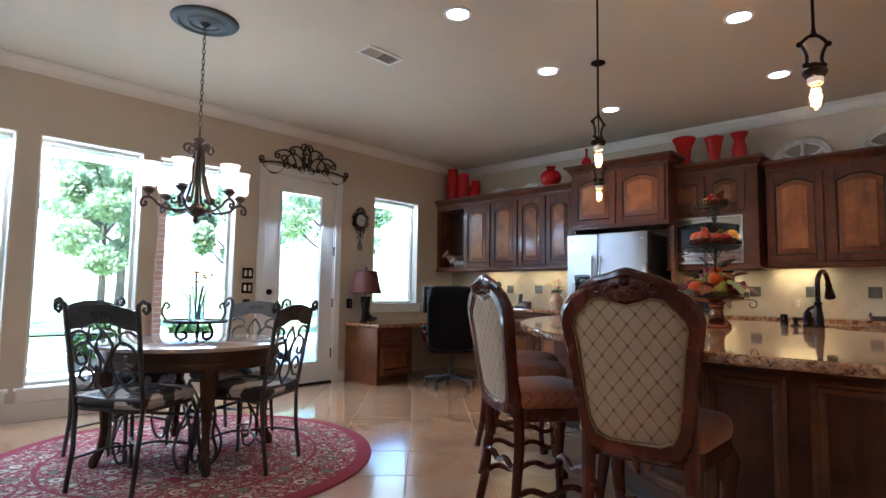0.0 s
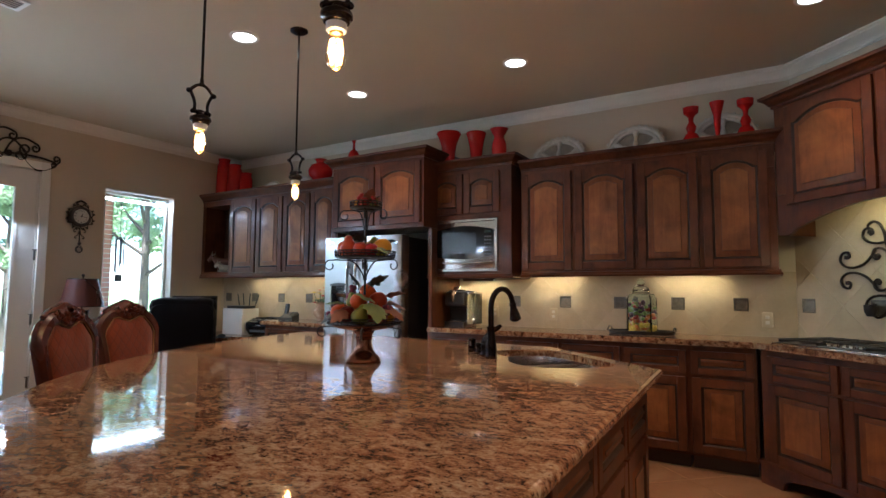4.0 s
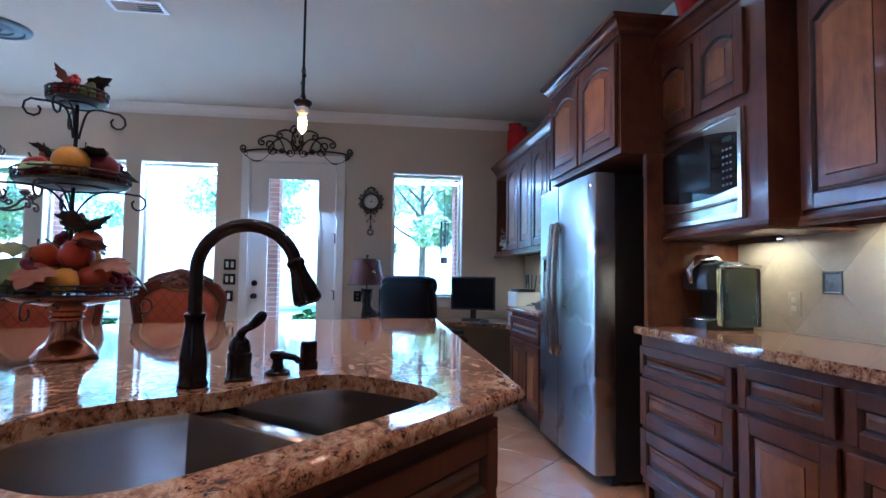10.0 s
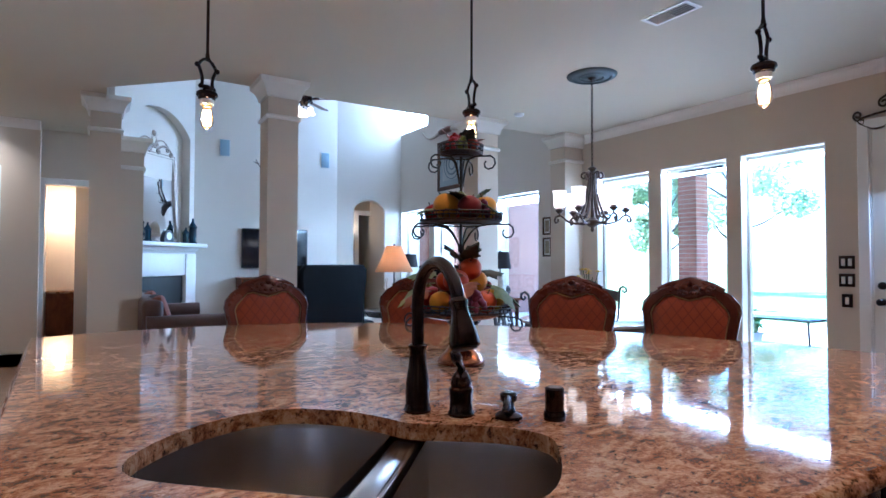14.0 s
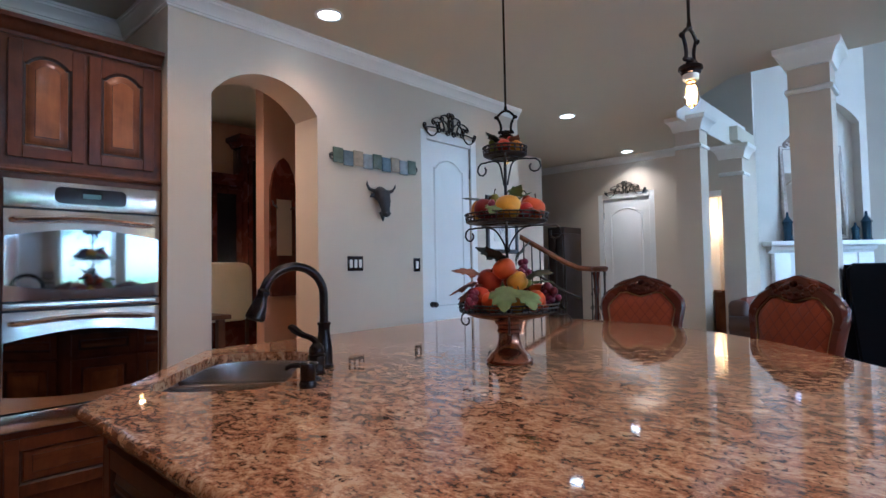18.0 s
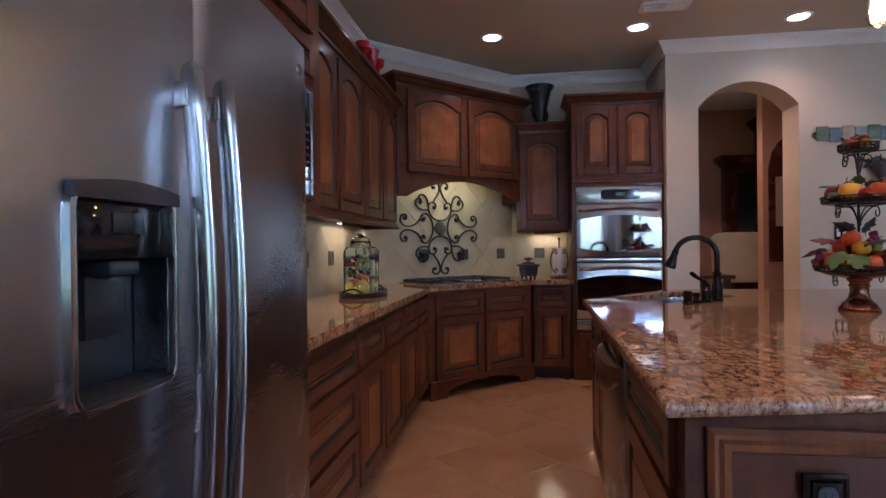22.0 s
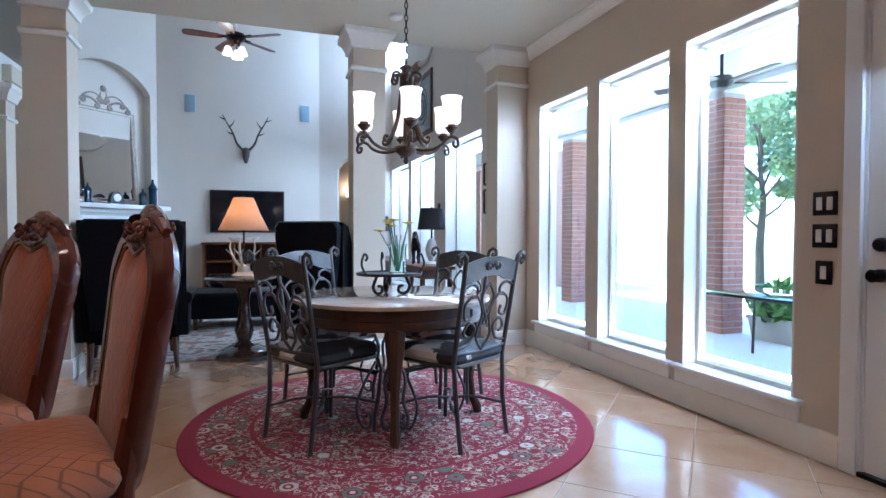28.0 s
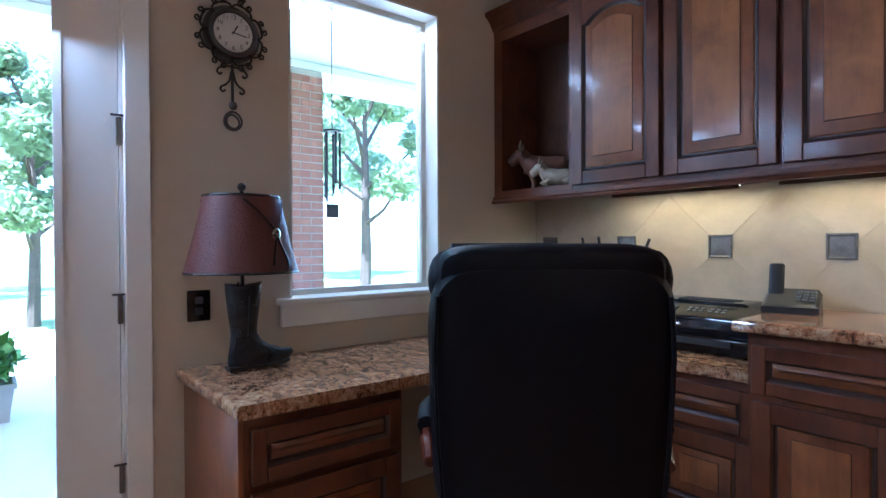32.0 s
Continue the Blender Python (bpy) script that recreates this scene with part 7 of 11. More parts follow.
# vents and smoke alarm on the ceiling
for vx, vy, tn in ((-1.90, 4.65, 90), (1.905, 5.885, 90)):
    v = thing("ceiling_vent", pose(vx, vy, H, 0, 0, tn), "white slatted ceiling vent", "vent")
    part("frame", wall_mesh("x", -0.008, -0.001, -0.18, 0.18, -0.09, 0.09, [(-0.155, 0.155, -0.065, 0.065)]), WHITE, v, m=pose(0, 0, 0, 90))
    part("backing", box(-0.156, -0.066, -0.0045, 0.156, 0.066, -0.001), BLACK, v)
    for i in range(9):
        part("slat", box(-0.155, -0.0035, -0.011, -0.002 if i % 2 else 0.155, 0.0035, -0.005), WHITE, v, m=pose(0, -0.058 + 0.0145 * i, 0, 30))
sa = thing("smoke_alarm", pose(-2.69, 2.07, H), "small white round smoke alarm on the ceiling", "smoke alarm")
part("case", lathe([(0, -0.035), (0.035, -0.033), (0.055, -0.022), (0.06, -0.001), (0, -0.001)], 24), WHITE, sa)

# ---- kitchen ornaments ----
def scrollwork(name, m, label, category, lines, r=0.007, mat=None, dots=()):
    """Iron scrolls in the x-z plane of m, each line a bent rod."""
    s = thing(name, m, label, category)
    for i, pts in enumerate(lines):
        part("scroll", tube([(u, 0, v) for u, v in pts], r, 6), mat or IRON, s)
    for u, v, q in dots:
        part("boss", ball(q, (u, 0, v), 10), mat or IRON, s)
    return s


def mirrored(lines):
    return lines + [[(-u, v) for u, v in pts] for pts in lines]


def cee(x0, z0, x1, z1, r0, r1, bow=0.2, hand=1):
    """A C-shaped rod between two points that curls in at both ends."""
    a, b_ = Vector((x0, z0)), Vector((x1, z1))
    d = (b_ - a)
    nrm = Vector((-d.y, d.x)) * bow * hand
    mid = [tuple(a + d * t + nrm * (4 * t * (1 - t))) for t in (0, 0.2, 0.4, 0.6, 0.8, 1.0)]
    t0, t1 = Vector(mid[0]) - Vector(mid[1]), Vector(mid[5]) - Vector(mid[4])

    def curl(p, tan, r, h):
        ang = math.atan2(tan.y, tan.x)
        c = Vector(p) + Vector((math.cos(ang - h * math.pi / 2), math.sin(ang - h * math.pi / 2))) * r
        return spiral(c.x, c.y, r, 1.15, ang + h * math.pi / 2, -h, 14, 0.3)

    return [tuple(q) for q in curl(mid[0], t0, r0, -hand)[::-1]] + [tuple(p) for p in curve_pts(mid, 4)][1:-1] + [tuple(q) for q in curl(mid[5], t1, r1, hand)]


DGM = Matrix.Translation((2.20, 8.32, 0)) @ pose(0, 0, 0, 0, 0, -45)
wallm = DGM @ pose(0.82, -0.020, 1.415)
QUARTER = [[(0.0, 0.17), (0.13, 0.19), (0.26, 0.27), (0.33, 0.39), (0.31, 0.52), (0.21, 0.56), (0.13, 0.51), (0.14, 0.43), (0.20, 0.43)],
           [(0.21, 0.0), (0.23, 0.12), (0.30, 0.24), (0.40, 0.31), (0.51, 0.30), (0.55, 0.21), (0.49, 0.15), (0.44, 0.19), (0.47, 0.23)],
           [(0.50, 0.30), (0.58, 0.19), (0.70, 0.09), (0.86, 0.04), (1.02, 0.06), (1.11, 0.15), (1.07, 0.26), (0.97, 0.28), (0.94, 0.21), (0.99, 0.18)],
           [(0.33, 0.40), (0.46, 0.39), (0.60, 0.42), (0.69, 0.51), (0.66, 0.61), (0.56, 0.62), (0.52, 0.55), (0.57, 0.52)],
           [(0.33, 0.42), (0.35, 0.55), (0.41, 0.67), (0.51, 0.72), (0.60, 0.67), (0.58, 0.60)],
           [(0.22, 0.55), (0.13, 0.65), (0.05, 0.76), (0.015, 0.88), (0.06, 0.97), (0.16, 0.99), (0.23, 0.93), (0.20, 0.86), (0.15, 0.89)]]
L = [[(su * 0.405 * u, sv * 0.435 * v) for u, v in curve_pts(q, 4)] for q in QUARTER for su in (1, -1) for sv in (1, -1)]
sw_ = scrollwork("scroll_wall_hanging", wallm, "large wrought iron scroll ornament above the cooktop", "wall decor", L, 0.0085)
for i in range(-3, 4):
    for s in (-1, 1):
        part("diamond_strap", box(-0.0075, -0.004, -0.062, 0.0075, 0.004, 0.062, 0.002, None, 1), PEWTER_IRON, sw_, m=pose(0, -0.004 * s, 0, 0, 45 * s, 0) @ pose(0.0175 * i, 0, 0))
for su, sv in ((1, 1), (1, -1), (-1, 1), (-1, -1)):
    for u, v in ((0.98, 0.20), (0.18, 0.88), (0.18, 0.45), (0.47, 0.20), (0.56, 0.56)):
        part("stud", box(-0.013, -0.015, -0.013, 0.013, 0.006, 0.013, 0.003, None, 1), IRON, sw_, m=pose(su * u * 0.405, 0, sv * v * 0.435))
for s in (-1, 1):
    part("candle_cup", lathe([(0, 0), (0.022, 0.0), (0.035, 0.03), (0.038, 0.075), (0.034, 0.075), (0, 0.02)], 16, (s * 0.215, -0.05, -0.305)), CASTIRON, sw_)
DECO = mirrored([cee(0.03, 0.02, 0.30, 0.05, 0.05, 0.055, 0.4, 1), cee(0.26, 0.04, 0.60, 0.0, 0.05, 0.035, 0.35, -1), cee(0.02, 0.12, 0.20, 0.21, 0.03, 0.04, 0.3, 1), cee(0.0, 0.03, 0.0, 0.26, 0.035, 0.05, 0.25, 1), cee(0.14, 0.03, 0.40, 0.13, 0.03, 0.04, 0.3, 1), cee(0.10, 0.0, 0.55, 0.0, 0.02, 0.03, 0.05, 1)])
for m, k, lab in ((pose(WX + 0.018, 5.46, 2.545, 0, 0, 90), 1.0, "the glass door"), (pose(EX - 0.018, 3.095, 2.565, 0, 0, -90), 0.62, "the pantry door"), (pose(2.94, -1.382, 2.455, 0, 0, 180), 0.56, "the hall door")):
    o = scrollwork("scroll_over_door", m @ Matrix.Diagonal((k, 1, k * 1.1, 1)), "dark wrought iron scroll crest over " + lab, "wall decor", DECO, 0.009, None, ((0, 0.05, 0.02), (0, 0.17, 0.016)))


def vessel(name, x, y, z, prof, mat, label, category="vase", n=28, group=""):
    v = thing(name, pose(x, y, z), label, category, group)
    part("body", lathe(prof, n), mat, v)
    return v


def goblet(h, r):
    return [(0, 0.0), (r * .75, 0.0), (r * .8, h * .03), (r * .25, h * .10), (r * .18, h * .28), (r * .5, h * .45), (r * .8, h * .62), (r * .7, h * .82), (r, h), (r * .95, h), (r * .62, h * .82), (r * .7, h * .62), (0, h * .45)]


def bottle(h, r):
    return [(0, 0), (r * .9, 0), (r, h * .05), (r, h * .38), (r * .75, h * .52), (r * .25, h * .62), (r * .2, h * .9), (r * .34, h * .94), (r * .34, h), (0, h)]


MT = 2.512
vessel("red_goblet", -0.70, 8.02, MT, [(0, 0), (.062, 0), (.066, .012), (.060, .04), (.064, .12), (.082, .22), (.112, .295), (.124, .315), (.118, .328), (.100, .30), (.07, .2), (0, .1)], RED_GLASS, "tall flared red glass goblet on the microwave cabinet")
vessel("red_cup", -0.39, 8.02, MT, [(0, 0), (.056, 0), (.060, .012), (.056, .05), (.066, .14), (.086, .24), (.098, .275), (.092, .285), (.075, .24), (0, .1)], RED_GLASS, "red glass cup vase on the microwave cabinet")
vessel("red_ruffled_vase", -0.145, 8.02, MT, [(0, 0), (.056, 0), (.066, .02), (.072, .09), (.066, .15), (.048, .20), (.050, .22), (.082, .275), (.088, .285), (.078, .285), (.042, .22), (0, .1)], RED_GLASS, "ruffled red glass vase on the microwave cabinet")
vessel("red_bottle", -1.80, 7.86, 2.619, bottle(0.26, 0.06), RED_GLASS, "small red glass bottle on the refrigerator cabinet", "bottle")


EMBOSS = material("tarnished_emboss", (0.34, 0.32, 0.28), 0.45, 0.3, vary=0.4, scale=30)


def plate(x, y, z, r, label):
    """A carved whitewashed medallion: a moulded ring with a beaded rim, broad spokes and a boss."""
    p = thing("carved_medallion", pose(x, y, z, 72), label, "wall decor", "carved medallions")
    part("back_disc", lathe([(0, 0.0), (r * .84, 0.0), (r * .84, 0.006), (0, 0.006)], 44, (0, r, 0)), DRIFTGREY, p)
    part("ring", lathe([(r * .74, 0.004), (r * .74, 0.022), (r * .79, 0.030), (r * .84, 0.022), (r * .88, 0.034), (r * .94, 0.036), (r * .98, 0.026), (r * .98, 0.0), (r * .74, 0.004)], 48, (0, r, 0)), SILVERED, p)
    bead = None
    for k in range(30):
        a = 2 * math.pi * k / 30
        m = pose(r * .975 * math.cos(a), r + r * .975 * math.sin(a), 0.018)
        bead = share("bead", bead, p, m) if bead else part("bead", ball(r * 0.062, (0, 0, 0), 8, 0.8), SILVERED, p, m=m)
    spoke = None
    for k in range(6):
        m = pose(0, r, 0, 0, 0, 60 * k + 30)
        spoke = share("spoke", spoke, p, m) if spoke else part("spoke", tube([(r * .14, 0, 0.014), (r * .32, 0, 0.018), (r * .50, 0, 0.016), (r * .62, 0, 0.018), (r * .76, 0, 0.014)], [r * .05, r * .085, r * .045, r * .075, r * .10], 8), SILVERED, p, m=m)
    part("boss", lathe([(0, 0.044), (r * .08, 0.042), (r * .14, 0.032), (r * .20, 0.022), (r * .24, 0.010), (r * .24, 0.004), (0, 0.004)], 24, (0, r, 0)), EMBOSS, p)
    return p


DRIFTGREY = material("grey_wash", (0.30, 0.27, 0.225), 0.7, vary=0.3, scale=20, bump=0.3)
for x in (0.37, 1.06, 1.74):
    plate(x, 8.13, 2.205, 0.262, "round whitewashed carved medallion leaning above the wall cabinets")
for x in (-3.25, -2.72):
    plate(x, 7.93, 2.21, 0.205, "round whitewashed carved medallion leaning above the desk cabinets")
STICK = [(0, -0.27), (0.075, -0.27), (0.078, -0.25), (0.060, -0.22), (0.040, -0.14), (0.040, -0.06), (0.062, -0.02), (0.064, 0.03), (0.050, 0.065), (0.028, 0.085), (0.034, 0.105), (0.040, 0.125), (0.030, 0.15), (0.018, 0.17), (0.020, 0.205), (0.034, 0.225), (0.056, 0.245), (0.060, 0.29), (0.050, 0.292), (0.044, 0.25), (0, 0.245)]
for x in (1.52, 1.905):
    vessel("red_candlestick", x, 8.10, 2.452, STICK, RED_GLASS, "red glass candlestick above the wall cabinets", "candlestick", 24, "red candlesticks")
vessel("red_flute", 1.71, 8.085, 2.452, [(0, -0.27), (0.05, -0.27), (0.045, -0.25), (0.012, -0.2), (0.012, 0.0), (0.02, 0.08), (0.03, 0.2), (0.055, 0.30), (0.05, 0.30), (0, 0.15)], RED_GLASS, "narrow red glass flute above the wall cabinets")
for x, z, h, r in ((-4.06, 2.398, 0.56, 0.085), (-3.84, 2.398, 0.46, 0.085), (-3.62, 2.208, 0.52, 0.075)):
    vessel("red_bottle", x, 7.93, z, [(0, 0), (r * 1.1, 0), (r * 1.15, 0.01), (r * 1.1, h * .5), (r, h * .86), (r * .8, h * .92), (r * .9, h), (r * .8, h), (r * .7, h * .92), (0, h * .9)], RED_GLASS, "tall red ceramic vase above the desk cabinets", "vase", 24, "red bottles")
vessel("red_round_vase", -2.35, 7.93, 2.47, [(0, -0.26), (0.06, -0.26), (0.03, -0.2), (0.03, -0.02), (0.05, 0), (0.055, 0.01), (0.13, 0.09), (0.14, 0.15), (0.11, 0.21), (0.05, 0.24), (0.05, 0.26), (0.07, 0.28), (0.06, 0.28), (0.04, 0.25), (0, 0.24)], RED_GLASS, "round red glass vase above the desk cabinets")

# black urn on the narrow cabinet
URN = material("black_urn_glaze", (0.02, 0.022, 0.024), 0.25, vary=0.2, coat=0.3)
ur = thing("black_urn", pose(3.2, 6.77, 2.445, 0, 0, -30), "glossy black two-handled urn on top of a cabinet", "urn")
part("body", lathe([(0, 0), (0.075, 0), (0.078, 0.015), (0.05, 0.04), (0.06, 0.07), (0.085, 0.20), (0.115, 0.33), (0.145, 0.37), (0.145, 0.385), (0.135, 0.385), (0.105, 0.33), (0.0, 0.25)], 32), URN, ur)
for s in (-1, 1):
    part("handle", tube([(s * u, 0, v) for u, v in curve_pts([(0.065, 0.08), (0.13, 0.07), (0.165, 0.12), (0.14, 0.18), (0.12, 0.15), (0.135, 0.13)], 5)], 0.012, 8), URN, ur)

# jar of fruit on a scrolled tray
tr = thing("serving_tray", pose(1.12, 8.0, 0.922), "black oval serving tray with scrolled edges", "tray")
b = loops([[(0.26 * k * math.cos(2 * math.pi * i / 40), 0.15 * k * math.sin(2 * math.pi * i / 40), z) for i in range(40)] for k, z in ((0.80, 0.0), (0.97, 0.004), (1.0, 0.030), (0.97, 0.032), (0.93, 0.012), (0.5, 0.010))])
part("pan", b, BLACK, tr)
for s in (-1, 1):
    part("handle", tube([(s * 0.25, y, 0.03 + 0.03 * math.sin(math.pi * (y + 0.07) / 0.14)) for y in [-0.07 + 0.02 * i for i in range(8)]], 0.006, 6), IRON, tr)
jar = thing("fruit_jar", pose(1.12, 8.02, 0.934), "large glass jar full of colourful fruit with a round-knobbed glass lid", "jar")
JARG = glass("jar_glass", (0.86, 0.96, 0.93), 0.0, 1.42)
jb = part("jar_body", lathe([(0, 0.0), (0.115, 0.0), (0.122, 0.012), (0.122, 0.27), (0.105, 0.30), (0.10, 0.31), (0.096, 0.305), (0.115, 0.27), (0.116, 0.015), (0, 0.010)], 8), JARG, jar)
jb.visible_shadow = False
lid = part("lid", lathe([(0, 0.432), (0.018, 0.428), (0.032, 0.412), (0.034, 0.396), (0.026, 0.382), (0.022, 0.376), (0.05, 0.370), (0.062, 0.358), (0.064, 0.346), (0.068, 0.342), (0.070, 0.330), (0.066, 0.326), (0.070, 0.320), (0.072, 0.312), (0, 0.312)], 32), JARG, jar)
lid.visible_shadow = False
rj = random.Random(11)
JF = {n_: material("jar_fruit_" + n_, c, 0.35, vary=0.35, scale=20) for n_, c in (("yellow", (0.50, 0.33, 0.03)), ("red", (0.30, 0.02, 0.015)), ("green", (0.15, 0.21, 0.05)), ("violet", (0.06, 0.02, 0.05)), ("orange", (0.45, 0.13, 0.02)))}
for k in range(120):
    h_ = k / 120
    a, rr_ = rj.uniform(0, 6.28), 0.092 * math.sqrt(rj.random())
    kind = rj.choice(("yellow", "yellow", "orange", "yellow") if h_ < 0.22 else ("red", "green", "orange", "violet", "red") if h_ < 0.5 else ("green", "green", "orange", "violet") if h_ < 0.72 else ("violet", "violet", "red", "green"))
    r_ = rj.uniform(0.020, 0.026) if h_ < 0.22 else rj.uniform(0.011, 0.018)
    part("fruit", ball(r_, (rr_ * math.cos(a), rr_ * math.sin(a), 0.034 + 0.215 * h_), 10, rj.uniform(0.9, 1.25)), JF[kind], jar)

# single-cup coffee maker
cm = thing("coffee_maker", pose(-0.70, 7.95, 0.922), "black single-cup coffee maker with a curved silver handle", "coffee maker")
side = [(0.0, 0.0), (0.26, 0.0), (0.265, 0.30), (0.24, 0.335), (0.10, 0.345), (0.03, 0.325), (0.0, 0.27), (0.005, 0.20), (0.11, 0.19), (0.125, 0.055), (0.0, 0.045)]
part("body", upright(side, 0.0, 0.215, "y", None, 0.008), BLACK, cm)
part("drip_tray", box(0.02, -0.012, 0.046, 0.195, 0.10, 0.054, 0.003), STEEL_H, cm)
part("handle", tube([(0.108, -0.012, 0.235), (0.108, -0.022, 0.30), (0.108, 0.03, 0.352), (0.108, 0.11, 0.362), (0.108, 0.16, 0.345)], [0.012, 0.020, 0.030, 0.024, 0.010], 10), CHROME, cm)
part("button_strip", box(0.13, 0.03, 0.338, 0.20, 0.06, 0.350, 0.002), BLACK_GLASS, cm)
tk = part("water_tank", box(0.217, 0.05, 0.02, 0.285, 0.25, 0.31, 0.010), JARG, cm)
tk.visible_shadow = False
part("tank_lid", box(0.215, 0.045, 0.311, 0.287, 0.255, 0.325, 0.004), STEEL_H, cm)

# black pot and paper towels beside the cooktop
ct = thing("black_pot", pose(3.08, 6.90, 0.922, 0, 0, 25), "square black cast iron lidded pot on short feet beside the cooktop", "pot")
part("body", loops([[(sx * k, sy * k, z) for sx, sy in ((-1, -1), (1, -1), (1, 1), (-1, 1))] for k, z in ((0.055, 0.022), (0.062, 0.028), (0.070, 0.115), (0.086, 0.122), (0.086, 0.134), (0.072, 0.138))]), CASTIRON, ct)
for sx in (-1, 1):
    for sy in (-1, 1):
        part("foot", lathe([(0, 0), (0.016, 0), (0.010, 0.012), (0.014, 0.024), (0, 0.026)], 10, (sx * 0.045, sy * 0.045, 0)), CASTIRON, ct)
part("lid", lathe([(0.066, 0.139), (0.066, 0.150), (0.04, 0.158), (0.018, 0.164), (0.014, 0.178), (0.046, 0.184), (0.048, 0.194), (0.02, 0.202), (0, 0.204)], 24), CASTIRON, ct)
for s in (-1, 1):
    part("handle", tube([(s * 0.085, -0.02, 0.10), (s * 0.115, -0.01, 0.11), (s * 0.115, 0.01, 0.11), (s * 0.085, 0.02, 0.10)], 0.007, 6), CASTIRON, ct)
pt_ = thing("paper_towel_holder", pose(3.10, 6.60, 0.922), "roll of white paper towels in a scrolled iron holder", "paper towels")
part("base", lathe([(0, 0), (0.085, 0), (0.085, 0.008), (0, 0.010)], 28), IRON, pt_)
part("roll", lathe([(0.02, 0.03), (0.066, 0.03), (0.068, 0.034), (0.068, 0.292), (0.066, 0.296), (0.02, 0.296)], 32), PAPER, pt_)
part("post", tube([(0, 0, 0.008), (0, 0, 0.37)], 0.006, 8), IRON, pt_)
part("finial", ball(0.014, (0, 0, 0.383), 12), IRON, pt_)
for k in range(4):
    mm = pose(0, 0, 0.01, 0, 0, 45 + 90 * k)
    part("scroll", tube([(0.078, u * 0.9, 0.10 + v) for u, v in cee(0.0, -0.05, 0.0, 0.16, 0.03, 0.028, 0.22, 1 if k % 2 else -1)], 0.0045, 6), IRON, pt_, m=mm)


def wall_plate(m, w, h, mat, label, category="switch", gang=1, inner=None, sockets=False):
    """An outlet or switch plate: x along the wall, front towards -y, its middle at m."""
    o = thing("outlet_plate" if sockets else "switch_plate", m, label, category)
    part("plate", box(-w / 2, -0.008, -h / 2, w / 2, 0, h / 2, 0.003), mat, o)
    for g in range(gang):
        cx = (g - (gang - 1) / 2) * w / (gang + 0.35)
        if sockets:
            for s in (-1, 1):
                part("socket", box(cx - 0.014, -0.011, s * 0.021 - 0.013, cx + 0.014, -0.0082, s * 0.021 + 0.013, 0.004), inner, o)
        else:
            part("rocker", box(cx - 0.015, -0.012, -0.032, cx + 0.015, -0.0082, 0.032, 0.002), inner, o)
    return o


for x, z in ((-0.327, 1.06), (0.276, 1.05), (1.995, 1.05)):
    wall_plate(pose(x, NY - 0.011, z), 0.075, 0.115, BEIGE_PLASTIC, "beige double outlet plate on the tiled wall", "outlet", 1, IVORY, True)
EM = pose(EX - 0.001, 0, 0, 0, 0, -90)
wall_plate(EM @ pose(-4.26, 0, 1.318), 0.155, 0.118, BRONZE, "dark bronze triple switch plate with pale rockers", "switch", 3, IVORY)
wall_plate(EM @ pose(-3.57, 0, 1.305), 0.08, 0.118, BRONZE, "dark bronze single switch plate with a pale rocker", "switch", 1, IVORY)
WMm = pose(WX + 0.001, 0, 0, 0, 0, 90)
for z, w, g in ((1.285, 0.125, 2), (1.125, 0.125, 2), (0.943, 0.085, 1)):
    wall_plate(WMm @ pose(4.777, 0, z), w, 0.118, BRONZE, "dark bronze switch plate with pale rockers beside the glass door", "switch", g, IVORY)
wall_plate(WMm @ pose(6.16, 0, 0.95), 0.085, 0.12, BRONZE, "dark bronze outlet plate above the desk", "outlet", 1, material("dark_socket", (0.08, 0.08, 0.09), 0.4), True)

# arch wall: plate rack, black bull, framed drawing
TINT = [material("print_" + n_, c, 0.12, vary=0.5, scale=14) for n_, c in (("green", (0.12, 0.15, 0.11)), ("grey", (0.30, 0.32, 0.33)), ("tan", (0.34, 0.28, 0.20)), ("blue", (0.13, 0.17, 0.20)))]
rk = thing("photo_rack", EM @ pose(-4.03, 0, 2.155), "long metal wall rack holding a row of small photo tiles", "wall decor")
part("rail", box(-0.46, -0.012, -0.006, 0.46, -0.002, 0.006), IRON, rk)
for i in range(9):
    x = -0.40 + 0.10 * i
    part("photo_tile", box(x - 0.047, -0.026, -0.06, x + 0.047, -0.013, 0.06, 0.003), TINT[(i * 3) % 4], rk, m=pose(0, 0, 0.006 * (-1) ** i))
for s in (-1, 1):
    part("end_scroll", tube([(s * (0.45 + u), -0.012, v) for u, v in spiral(0.0, 0.0, 0.035, 1.2, 3.1)], 0.006, 6), IRON, rk)
bl = thing("bull_head", EM @ pose(-4.015, -0.002, 1.86), "small black bull head with curved horns on the wall", "wall decor")
b = tube([(0, 0.0, 0.02), (0, -0.03, 0.03), (0, -0.065, 0.015), (0, -0.085, -0.04), (0, -0.095, -0.10), (0, -0.098, -0.145), (0, -0.092, -0.155)], [0.050, 0.066, 0.064, 0.050, 0.036, 0.036, 0.024], 16)
tube([(0, -0.05, -0.12), (0, -0.06, -0.165), (0, -0.065, -0.195)], [0.026, 0.016, 0.004], 8, b)
